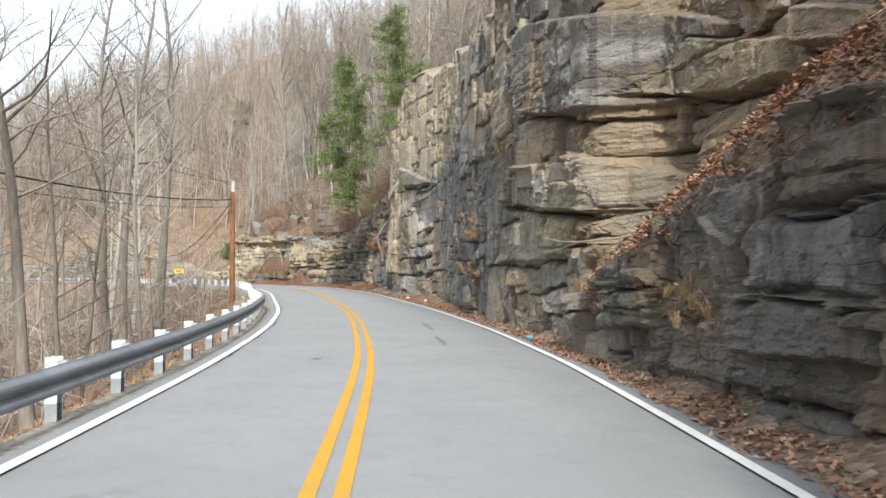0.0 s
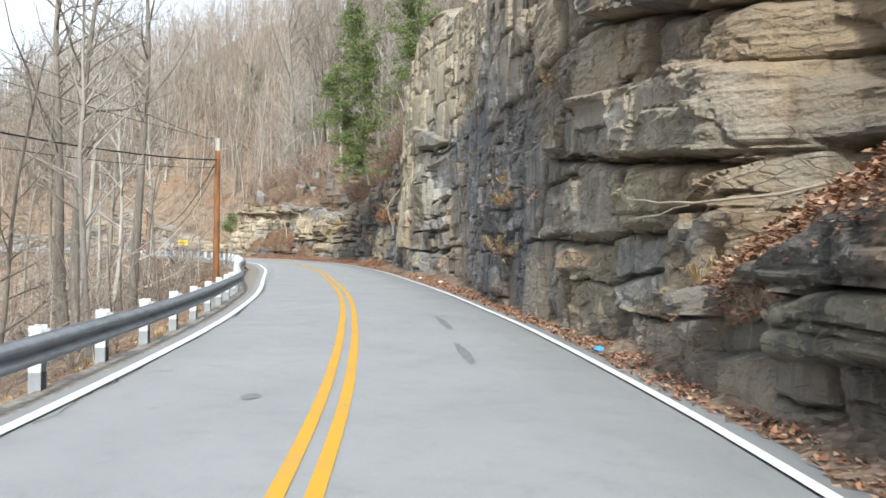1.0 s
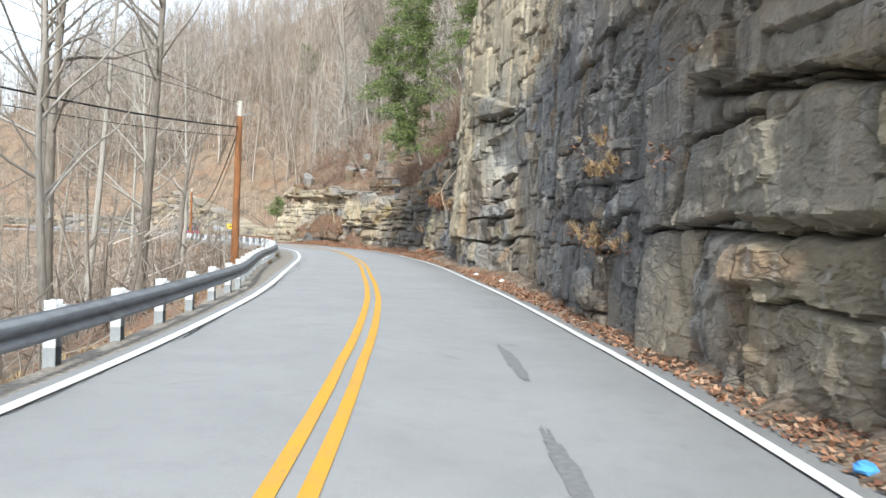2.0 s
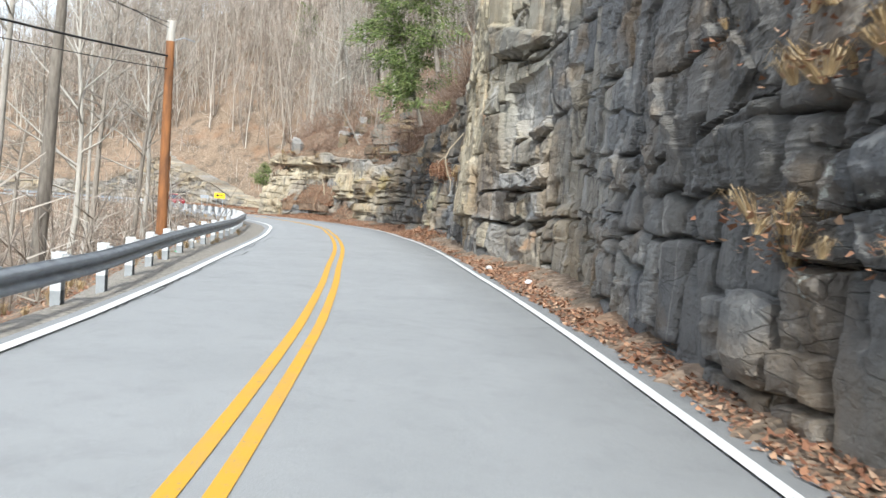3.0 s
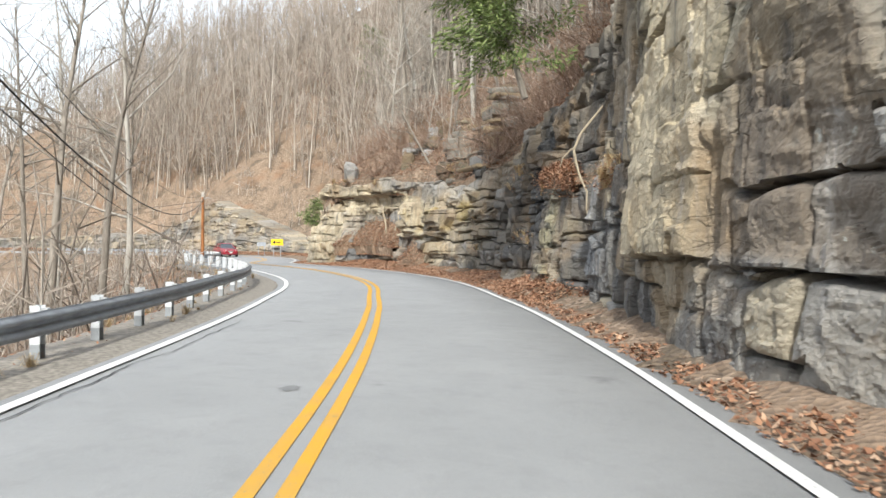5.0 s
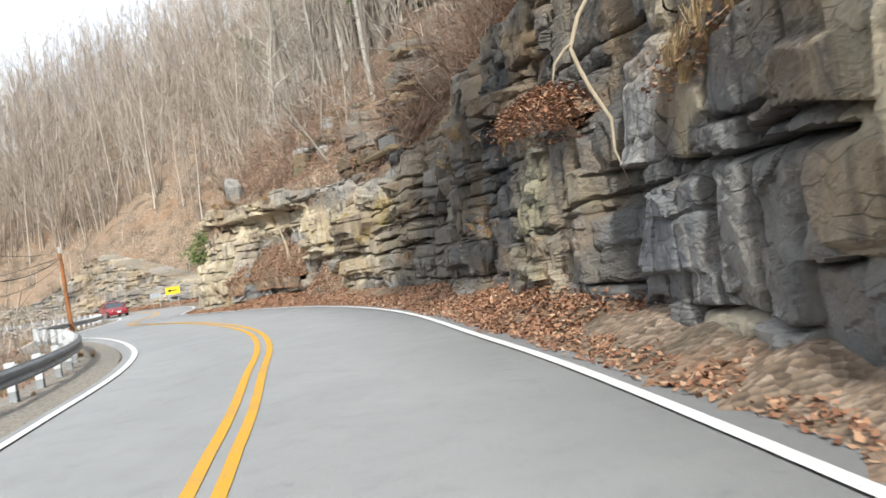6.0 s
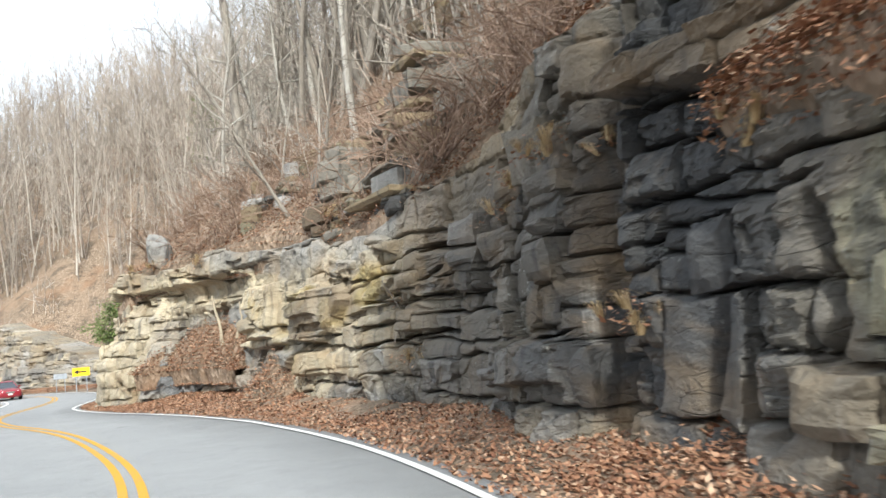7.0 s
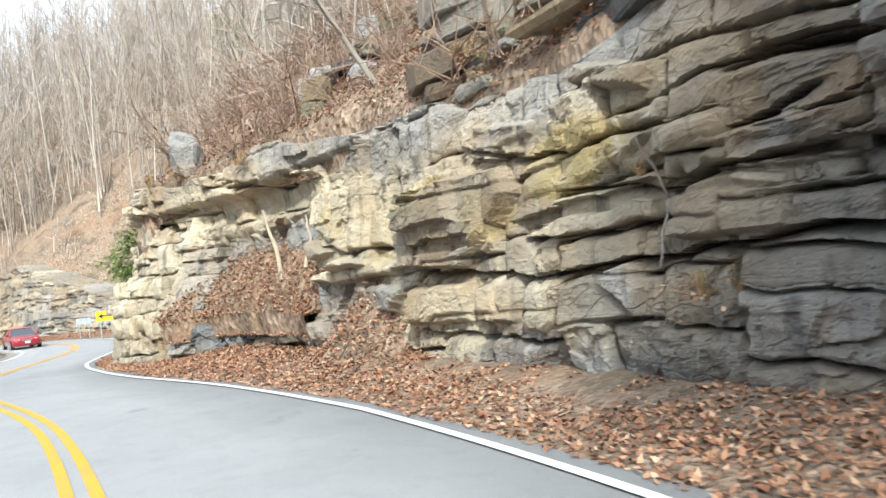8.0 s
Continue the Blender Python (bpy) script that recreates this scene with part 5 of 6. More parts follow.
# tall pale trunks behind the nose of rock
for n in range(30):
    sw, e = rng.uniform(150, 186), 4.0 + 13 * rng.random()
    x, y = WALL.at(sw, e)
    if WALL.near([(x, y)])[1][0] < 3.6:
        continue
    stand_tree(int(rng.choice([0, 1, 3, 3, 5])), x, y, rng.random() * 360, rng.uniform(0.8, 1.1), "tall pale leafless tree on the steep leafy slope", "trees above the cliff",
               lean=(rng.normal() * 5, -5 + rng.normal() * 5))


def far_tree(seed, height):
    """A leafless tree with few faces, for distant slopes."""
    r = np.random.default_rng(seed)
    v, f = [], []
    path = np.array(branch_path((0, 0, -0.6), (0.06 * r.normal(), 0.06 * r.normal(), 1), height, 0.05, r, 5, 0.03))
    tube(path, [0.12, 0.10, 0.08, 0.055, 0.035, 0.012], 3, v, f, cap=False)
    for n in range(14):
        u = 1.2 + 3.7 * (n + r.random()) / 14
        i = min(int(u), 4)
        at = path[i] + (path[i + 1] - path[i]) * (u - i)
        a = r.random() * 6.283
        way = np.array([math.cos(a), math.sin(a), 0.5 + 0.25 * u])
        ln = height * (0.34 - 0.045 * u) * (0.6 + 0.8 * r.random())
        bp = branch_path(at, way / np.linalg.norm(way), ln, 0.15, r, 2, 0.05)
        ribbon(bp, [0.030, 0.020, 0.008], v, f)
        for _ in range(6):
            k = r.integers(0, 2)
            at2 = bp[k] + (bp[k + 1] - bp[k]) * r.random()
            w2 = way + 0.7 * r.normal(size=3) + np.array([0, 0, 0.4])
            ribbon([at2, at2 + w2 / np.linalg.norm(w2) * ln * (0.3 + 0.4 * r.random())], [0.014, 0.006], v, f)
    return np.array(v), np.array(f)


for n in range(64):
    sw, e = rng.uniform(124, 176), 1.2 + 12 * rng.random()
    if not 127.5 < sw < 162 and e < 3.4:
        continue
    x, y = WALL.at(sw, e)
    if WALL.near([(x, y)])[1][0] < 1.0:
        continue
    stand_tree(int(rng.choice([2, 4, 4])), x, y, rng.random() * 360, rng.uniform(0.5, 0.9), "thin leaning sapling in the brush above the rock", "saplings above the cliff",
               lean=(rng.normal() * 9, rng.normal() * 9))


# the far woods, as one mass
FAR = []
for n in range(5):
    FAR.append(far_tree(40 + n, 13 + 1.5 * n))
places = []
m = WOODS_M = Mat("far_wood", 0.9)
m.base(m.ramp(m.island(), (0.0, (0.20, 0.165, 0.14)), (0.6, (0.33, 0.285, 0.245)), (1.0, (0.50, 0.46, 0.41))))
spots = np.c_[rng.uniform(-235, 25, 14000), rng.uniform(75, 290, 14000)]
far = WALL.near(spots)[1]
for x, y in np.r_[spots[(far > 10) & (far < 120)][:2700], WALL.at(rng.uniform(140, 250, 1500), rng.uniform(9, 48, 1500))]:
    places.append((rng.integers(0, 5), x, y, 0, rng.random() * 6.28, rng.uniform(0.5, 1.15), rng.normal() * 0.13))
for n in range(450):
    x, y = ROAD.at(rng.uniform(20, ROAD.end - 5), -(34 + 110 * rng.random()))
    if ROAD.near([(x, y)])[1][0] > -30 or WALL.near([(x, y)])[1][0] > -8:
        continue
    places.append((rng.integers(0, 5), x, y, 0, rng.random() * 6.28, rng.uniform(0.7, 1.15), rng.normal() * 0.05))
for n in range(600):
    x, y = WALL.at(rng.uniform(205, 285), rng.uniform(32, 72))
    places.append((rng.integers(0, 5), x, y, 0, rng.random() * 6.28, rng.uniform(0.5, 1.0), rng.normal() * 0.06))
pl = np.array(places)
pl[:, 3] = ground_z(pl[:, 1], pl[:, 2])
tagged(scatter("woods", FAR, pl, WOODS_M.m), "hazy leafless winter woods covering the hillsides", "woods", kind="stuff")

# ---- the leaf slope at the lip of the lower cliff ----
ts, to = np.arange(125.0, 163.5, 0.2), np.r_[np.linspace(-0.35, 3.6, 22), 4.3]
TS, TO = np.meshgrid(ts, to, indexing="ij")
ends = (np.minimum(sstep(125, 127.5, ts), 1 - sstep(161, 163.4, ts)))[:, None]
lip = face_push(ts, cliff_high(ts) * 0.92)[0]
TZ = cliff_high(ts)[:, None] - 0.3 - 0.9 * (1 - ends) + 0.7 * (TO + 0.3) * (0.5 + 0.5 * ends) + 0.32 * fbm(TS * 0.6, TO * 0.6, 301, 4) * sstep(-0.3, 0.6, TO)
TZ[:, -1] -= 0.7
edge = np.clip(lip, -0.6, 0.9) - 0.55 + 0.45 * fbm(ts * 0.7, ts * 0, 305, 3)
TO = TO - edge[:, None] * np.clip(1 - (TO + 0.35) / 1.8, 0, 1)
TZ[:, 0] -= 0.9
TZ[:, 1] -= 0.1
TO[:, 0] = TO[:, 1] + 0.1
tv = face_xyz(TS.ravel(), TZ.ravel(), -TO.ravel())
tagged(new("leaf_slope", mesh_of("leaf_slope", tv, grid_faces(len(ts), len(to))[:, ::-1], LITTER, True)), "steep slope of red-brown leaves at the lip of the cliff", "slope", kind="structure")
slope_leaves = tv[rng.integers(0, len(tv), 34000)]

# ---- brush on the ledges and slopes ----
TWIG = Mat("brown_twigs", 0.9)
TWIG.base(TWIG.ramp(TWIG.island(), (0.0, (0.14, 0.088, 0.064)), (0.6, (0.26, 0.178, 0.132)), (1.0, (0.39, 0.30, 0.24))))
GRASS = Mat("dry_grass", 0.9)
GRASS.base(GRASS.ramp(GRASS.island(), (0.0, (0.30, 0.20, 0.10)), (0.6, (0.46, 0.34, 0.19)), (1.0, (0.58, 0.47, 0.30))))


def shrub(seed, stems, height, spread):
    r = np.random.default_rng(seed)
    v, f = [], []
    for _ in range(stems):
        a = r.random() * 6.283
        way = np.array([math.cos(a) * spread, math.sin(a) * spread, 0.5 + r.random()])
        way /= np.linalg.norm(way)
        ln = height * (0.5 + 0.6 * r.random())
        bp = branch_path((0.1 * r.normal(), 0.1 * r.normal(), -0.1), way, ln, 0.2, r, 4, 0.02)
        tube(bp, [0.014, 0.011, 0.008, 0.006, 0.003], 3, v, f, cap=False)
        for _ in range(4):
            k = r.integers(1, 4)
            w2 = way + 0.8 * r.normal(size=3)
            w2 /= np.linalg.norm(w2)
            sp = branch_path(bp[k], w2, ln * 0.4, 0.2, r, 2)
            ribbon(sp, [0.008, 0.006, 0.003], v, f)
    return np.array(v), np.array(f)


def tuft(seed, blades, height):
    r = np.random.default_rng(seed)
    v, f = [], []
    for _ in range(blades):
        a, out = r.random() * 6.283, r.random()
        h = height * (0.5 + 0.6 * r.random())
        c, s_ = math.cos(a), math.sin(a)
        b = np.array([c, s_, 0]) * 0.08 * out
        side = np.array([-s_, c, 0]) * 0.006
        mid = b + np.array([c, s_, 0]) * out * h * 0.35 + np.array([0, 0, h * 0.75])
        tip = b + np.array([c, s_, 0]) * out * h * 0.95 + np.array([0, 0, h * (0.85 - 0.5 * out)])
        k = len(v)
        v += [b - side, b + side, mid + side, mid - side, tip]
        f += [(k, k + 1, k + 2, k + 3), (k + 3, k + 2, k + 4, k + 4)]
    return np.array(v), np.array(f)


SHRUBS = [shrub(n, 8, 1.3 + 0.25 * n, 0.9) for n in range(4)]
TUFTS = [tuft(n, 60, 0.45 + 0.1 * n) for n in range(3)]
places = []
for n in range(430):
    sw = rng.uniform(SY[60], s_nose + 5)
    e = 2.2 + 6 * rng.random() ** 1.7
    if sw < SY[76] and n % 3:
        continue
    x, y = WALL.at(sw, e)
    places.append((rng.integers(0, 4), x, y, float(slope_z(x, y)), rng.random() * 6.28, rng.uniform(0.6, 1.25), 0))
for n in range(160):
    x, y = ROAD.at(rng.uniform(ROAD.s_of_y(34), ROAD.s_of_y(112)), -rng.uniform(6.2, 20))
    if ROAD.near([(x, y)])[1][0] > -6:
        continue
    places.append((rng.integers(0, 4), x, y, float(ground_z(x, y)), rng.random() * 6.28, rng.uniform(0.5, 1.1), 0))
for n in range(420):
    sw, e = (rng.uniform(122, 172), 0.3 + 8.5 * rng.random() ** 1.2) if n % 2 else (rng.uniform(127.5, 143), 0.2 + 5 * rng.random())
    if not 127.5 < sw < 162 and e < 3.4:
        continue
    x, y = WALL.at(sw, e)
    places.append((rng.integers(0, 4), x, y, float(slope_z(x, y)) - 0.08, rng.random() * 6.28, rng.uniform(0.7, 1.7), 0.25 * rng.normal()))
tagged(scatter("brush", SHRUBS, places, TWIG.m), "tangled leafless brown brush on the slopes", "brush", kind="stuff")
places = []
for n in range(320):
    x, y = ROAD.at(rng.uniform(ROAD.s_of_y(30), ROAD.s_of_y(100)), -rng.uniform(3.7, 6.6))
    places.append((rng.integers(0, 3), x, y, float(ground_z(x, y)), rng.random() * 6.28, rng.uniform(0.25, 0.7), 0))
tagged(scatter("dry_grass", TUFTS, places, GRASS.m), "short tufts of dry straw-coloured grass at the road's edge", "grass", kind="stuff")

# thickets of thin stems: on the far slopes and between the trees of the valley
def thicket(seed):
    r = np.random.default_rng(seed)
    v, f = [], []
    for _ in range(7):
        a, b = r.normal(size=2) * 0.7
        h = r.uniform(1.2, 3.6)
        bp = branch_path((a, b, -0.2), (r.normal() * 0.2, r.normal() * 0.2, 1), h, 0.12, r, 3)
        tube(bp, [0.03, 0.024, 0.017, 0.008], 3, v, f, cap=False)
        for _ in range(3):
            k = r.integers(1, 3)
            w = np.array([r.normal(), r.normal(), 0.7])
            ribbon([bp[k], bp[k] + w / np.linalg.norm(w) * h * 0.35], [0.02, 0.006], v, f)
    return np.array(v), np.array(f)


THICK = [thicket(70 + n) for n in range(5)]
places = []
while len(places) < 900:
    x, y = WALL.at(rng.uniform(SY[76], WALL.end - 20), 4 + 60 * rng.random() ** 1.3)
    if WALL.near([(x, y)])[1][0] > 3.5:
        places.append((rng.integers(0, 5), x, y, 0, rng.random() * 6.28, rng.uniform(0.6, 1.5), rng.normal() * 0.1))
while len(places) < 1350:
    x, y = ROAD.at(rng.uniform(ROAD.s_of_y(30), ROAD.s_of_y(118)), -(6 + 46 * rng.random() ** 1.2))
    if ROAD.near([(x, y)])[1][0] < -5.6 and WALL.near([(x, y)])[1][0] < -5:
        places.append((rng.integers(0, 5), x, y, 0, rng.random() * 6.28, rng.uniform(0.6, 1.5), rng.normal() * 0.1))
pl = np.array(places)
pl[:, 3] = ground_z(pl[:, 1], pl[:, 2])
tagged(scatter("thicket", THICK, pl, WOODS_M.m), "thin grey saplings and brush between the trees", "brush", kind="stuff")

# ---- outcrops and leaf banks ----
for n, (sw, e, ln, h) in enumerate(((144.0, 6.5, 2.2, 2.2), (141.0, 9.0, 3.0, 2.0), (149.0, 4.2, 2.4, 1.6), (152.5, 4.0, 2.8, 1.5), (155.5, 5.0, 2.2, 1.4), (159.5, 3.4, 1.5, 1.3),
                                    (137.0, 5.5, 2.4, 2.0), (133.0, 5.0, 2.8, 2.2), (147.0, 10.0, 3.5, 2.0), (155.0, 12.0, 4.0, 1.8), (161.0, 10.0, 3.0, 1.6), (150.0, 16.0, 4.5, 2.2))):
    x, y = WALL.at(sw, e)
    d = WALL.at(sw + 0.5) - WALL.at(sw)
    outcrop(x, y, float(slope_z(x, y)) - 0.5, ln, h * 0.7, ln * 0.6, math.degrees(math.atan2(d[1], d[0])), 60 + n, "layered grey rock ledge breaking through the leaves", (0, 1, 8, 9))


for sw, e, ln, h, k in ((144.2, 1.9, 2.9, 3.3, 131), (145.9, 2.4, 2.6, 2.4, 132), (142.6, 2.4, 2.3, 1.9, 133), (148.6, 1.6, 2.2, 1.6, 134)):
    x, y = WALL.at(sw, e)
    d = WALL.at(sw + 0.5) - WALL.at(sw)
    outcrop(x, y, float(slope_z(x, y)) - 0.5, ln, h, ln * 0.75, math.degrees(math.atan2(d[1], d[0])), k, "tall crag of thin grey rock layers above the cliff", (0, 0, 0, 1, 9))


rr = np.random.default_rng(77)
for n in range(34):
    sw, e = rr.uniform(142.5, 157), 0.9 + 4.0 * rr.random()
    x, y = WALL.at(sw, e)
    d = WALL.at(sw + 0.5) - WALL.at(sw)
    ln = rr.uniform(0.6, 1.5)
    outcrop(x, y, float(slope_z(x, y)) - 0.35, ln, rr.uniform(0.4, 1.1), ln * rr.uniform(0.5, 0.8), math.degrees(math.atan2(d[1], d[0])) + rr.normal() * 14, 170 + n, "broken flat grey stones lying in the leaves", (0, 0, 1, 3, 5, 8))


def leaf_bank(s0, s1, low, high, deep, seed, label):
    """A sloping bank of earth and leaves lying against the rock, from the height low(s) to high(s)."""
    s = np.arange(s0, s1, 0.15)
    u = np.linspace(0, 1, 16)
    body = np.sin(np.pi * np.clip((s - s0) / (s1 - s0), 0, 1)) ** 0.6
    S, U = np.meshgrid(s, u, indexing="ij")
    lo = (low(s) + 0 * s)[:, None]
    rise = ((high - low(s)) * body if high > 0 else -high * body)[:, None]
    Z = lo - 0.05 + rise * (1 - U) ** 1.1 + 0.10 * fbm(S * 0.9, U * 3, seed, 3)
    Z = Z - (0.35 * U**4 if high < 0 else 0)
    inner = np.minimum(face_push(s, Z[:, 0])[0], face_push(s, Z[:, 8])[0]) - 0.35
    off = inner[:, None] + U * (deep * (0.4 + 0.6 * body[:, None]) + 0.35)
    if high < 0:
        back, lip = face_push(s, Z[:, 0])[0] - 0.15, face_push(s, low(s) - 0.25 + 0 * s)[0]
        back, lip = [np.convolve(np.r_[[q[0]] * 10, q, [q[-1]] * 10], np.ones(21) / 21, "valid") for q in (back, lip)]
        off = back[:, None] + U * (lip - back)[:, None] + 0.30 * np.sin(np.pi * U) ** 0.7
    if high > 2.5:
        off = off + 0.30 * np.sin(np.pi * U) ** 0.7
    off[:, -1] = off[:, -2] - 0.12
    Z[:, -1] = Z[:, -2] - (0.55 if high > 0 else 0.18)
    v = face_xyz(S.ravel(), Z.ravel(), off.ravel())
    ob = new("leaf_bank", mesh_of("leaf_bank", v, grid_faces(len(s), 16)[:, ::-1], LITTER, True))
    tagged(ob, label, "bank", kind="structure")
    return v[np.random.default_rng(seed).integers(0, len(v), int((s1 - s0) * (deep + 1) * 700))]


bank_leaves = [leaf_bank(153.0, 159.4, lambda s: 1.15, 3.3, 1.0, 91, "bank of earth and brown leaves lying against the rock"),
               leaf_bank(75.0, 88.4, shelf_z, -1.7, 1.3, 92, "sloping shelf of brown leaves on the rock"),
               leaf_bank(126.5, 136.0, lambda s: 0.0, 0.8, 1.2, 93, "low bank of brown leaves below the wet rock"),
               leaf_bank(149.4, 152.4, lambda s: 0.0, 1.9, 1.3, 94, "narrow chute of brown leaves between the blocks"),
               leaf_bank(128.2, 132.6, lambda s: 3.05 + 0.12 * (s - 128), -0.55, 0.8, 95, "leafy shelf above the wet rock")]

boulder(-43.1, 100.7, float(slope_z(-43.1, 100.7)) + 0.1, (0.6, 0.5, 0.95), 88, "pale white boulder standing in the leaves above the cliff")

# ---- fallen leaves ----
LEAF = Mat("dead_leaf", 0.85)
LEAF.base(LEAF.ramp(LEAF.island(), (0.0, (0.15, 0.065, 0.038)), (0.4, (0.26, 0.130, 0.076)), (0.75, (0.35, 0.195, 0.115)), (1.0, (0.47, 0.33, 0.23))))


def leaf_sheet(name, pts, label):
    """Curled leaves lying at pts."""
    n = len(pts)
    r = np.random.default_rng(8)
    a, tilt, size = r.random(n) * 6.283, r.normal(size=(n, 2)) * 0.35, r.uniform(0.024, 0.052, n)
    u = np.stack([np.cos(a), np.sin(a), tilt[:, 0]], 1) * size[:, None]
    w = np.stack([-np.sin(a), np.cos(a), tilt[:, 1]], 1) * (size * 0.62)[:, None]
    curl = np.zeros((n, 3))
    curl[:, 2] = size * r.uniform(0.1, 0.5, n)
    p = np.asarray(pts)
    v = np.stack([p - u + curl, p + w, p + u + curl * 0.8, p - w], 1).reshape(-1, 3)
    f = np.arange(n * 4).reshape(n, 4)
    return tagged(new(name, mesh_np(name, v, f, LEAF.m)), label, "leaves", kind="stuff")


def verge_z(x, y):
    """The strip of earth and leaves between the asphalt and the rock, heaped a little towards the rock."""
    rs, ro = ROAD.near(np.c_[x, y])
    out = ro - right_line(rs) - 0.3
    return road_z(rs) - 0.03 + 0.05 * sstep(0, 0.3, out) + 0.30 * sstep(0.2, 2.6, out) + 0.07 * fbm(x * 0.9, y * 0.9, 331, 3) * sstep(0.1, 0.8, out)


vs, vo = np.arange(ROAD.s_of_y(20), ROAD.s_of_y(102), 0.2), np.linspace(0.26, 4.2, 22)
VS, VO = np.meshgrid(vs, vo, indexing="ij")
q = ROAD.at(VS.ravel(), right_line(VS.ravel()) + VO.ravel() + 0.10 * fbm(VS.ravel() * 0.7, VS.ravel() * 0, 321, 3))
verge = new("verge", mesh_of("verge", np.c_[q, verge_z(q[:, 0], q[:, 1])], grid_faces(len(vs), len(vo))[:, ::-1], LITTER, True))
tagged(verge, "earth verge under fallen leaves at the foot of the cliff", "verge", kind="structure")
rs = rng.uniform(ROAD.s_of_y(33), ROAD.s_of_y(101), 230000)
xy = ROAD.at(rs, right_line(rs) + 0.22 + 3.6 * rng.random(len(rs)) ** 0.85 + 0.16 * fbm(rs * 0.7, rs * 0, 321, 3))
ws, wo = WALL.near(xy)
xy = xy[(wo < 0.45 - stand_out(ws)) & (wo > -3.9)]
leaf_sheet("fallen_leaves", np.c_[xy, verge_z(xy[:, 0], xy[:, 1]) + 0.02 + 0.03 * rng.random(len(xy))], "drift of fallen brown leaves along the foot of the cliff")
xy = ROAD.at(rng.uniform(ROAD.s_of_y(32), ROAD.s_of_y(100), 20000), -(3.9 + 5.0 * rng.random(20000)))
leaf_sheet("roadside_leaves", np.c_[xy, ground_z(xy[:, 0], xy[:, 1]) + 0.03], "scattered fallen brown leaves behind the guard rail")

pts = np.concatenate(bank_leaves)
pts = np.r_[pts, slope_leaves]
leaf_sheet("bank_leaves", pts + np.random.default_rng(4).normal(size=pts.shape) * (0.11, 0.11, 0.02) + (0, 0, 0.05), "brown leaves caught on the banks below the rock")
# ---- plants caught on the rock ----
LEDGE_S = [124.5, 123.9, 125.2, 124.8, 97.1, 98.3, 95.0, 94.3, 98.6, 98.7, 100.2, 97.5, 98.2, 82.9, 82.0, 82.5, 95.0, 134.2, 137.2, 138.1, 131.3, 132.6, 132.0, 138.8, 136.2, 135.6, 136.7, 142.6, 142.3, 143.5, 147.7, 147.2, 155.8, 161.3, 159.9, 85.2, 88.1]
LEDGE_Z = [3.0, 3.2, 2.9, 3.0, 1.5, 3.3, 2.7, 5.0, 1.7, 1.5, 3.4, 2.8, 2.8, 1.4, 1.0, 1.1, 3.9, 1.8, 4.3, 4.1, 3.6, 3.4, 3.2, 3.7, 4.2, 4.0, 4.2, 1.3, 1.4, 2.6, 5.3, 5.2, 5.0, 5.4, 5.4, 2.0, 1.4]
push, _ = face_push(np.array(LEDGE_S), np.array(LEDGE_Z))
spots = face_xyz(np.array(LEDGE_S), np.array(LEDGE_Z), push)
places, pts = [], []
for x, y, z in spots:
    for _ in range(6):
        places.append((rng.integers(0, 3), x + 0.16 * rng.normal(), y + 0.16 * rng.normal(), z - 0.15 + 0.08 * rng.normal(), rng.random() * 6.28, rng.uniform(0.3, 0.65), 0.3 * rng.normal()))
    pts.append(np.array([x, y, z - 0.1]) + rng.normal(size=(80, 3)) * (0.2, 0.2, 0.09))
tagged(scatter("ledge_grass", TUFTS, places, GRASS.m), "tufts of dry golden grass rooted in cracks of the rock", "grass", kind="stuff")
leaf_sheet("ledge_leaves", np.concatenate(pts), "clumps of dead brown leaves caught on the rock")


def dead_wood(name, label, runs, mat=PALE_BARK):
    """A bare piece of wood: runs of points with a start and an end radius."""
    ob = new(name)
    ob.location = runs[0][0][0]
    tagged(ob, label, "branch")
    for pts_, r0, r1 in runs:
        q = np.array(pts_, float)
        t_ = np.linspace(0, 1, 4 * len(q) - 3)
        fine = np.stack([np.interp(t_, np.linspace(0, 1, len(q)), q[:, k]) for k in range(3)], 1) - runs[0][0][0]
        fine[1:-1] += np.random.default_rng(len(label)).normal(size=(len(fine) - 2, 3)) * 0.02
        v, f = tube(fine, np.linspace(r0, r1, len(fine)), 7)
        part("limb", mesh_of("limb", v, f, mat, True), mat, ob)


def on_face(s_, z_, out=0.0):
    p_, _ = face_push(np.array([s_]), np.array([z_]))
    return tuple(face_xyz(np.array([s_]), np.array([z_]), p_ + out)[0])


DRY_WOOD = bark("dry_wood", (0.28, 0.23, 0.16), (0.50, 0.43, 0.32))
dead_wood("dead_branch", "thin dry dead branch lying across the rock", [([on_face(86.2, 2.3, 0.3), on_face(88.0, 2.1, 0.25), on_face(89.6, 2.25, 0.2), on_face(91.0, 2.3, 0.1)], 0.022, 0.006),
                                                                       ([on_face(88.2, 2.1, 0.25), on_face(89.5, 1.95, 0.25), on_face(90.6, 1.95, 0.2)], 0.012, 0.004)], DRY_WOOD)
dead_wood("dead_sapling", "tan split dead trunk leaning on the leaf bank", [([on_face(154.6, 1.9, 0.45), on_face(155.1, 2.8, 0.4), on_face(155.7, 3.7, 0.45)], 0.07, 0.03)], DRY_WOOD)
dead_wood("dead_sapling", "thin curved dead trunk against the cream rock", [([on_face(152.9, 2.1, 0.3), on_face(153.15, 2.8, 0.35), on_face(153.5, 3.3, 0.35)], 0.045, 0.02)], DRY_WOOD)
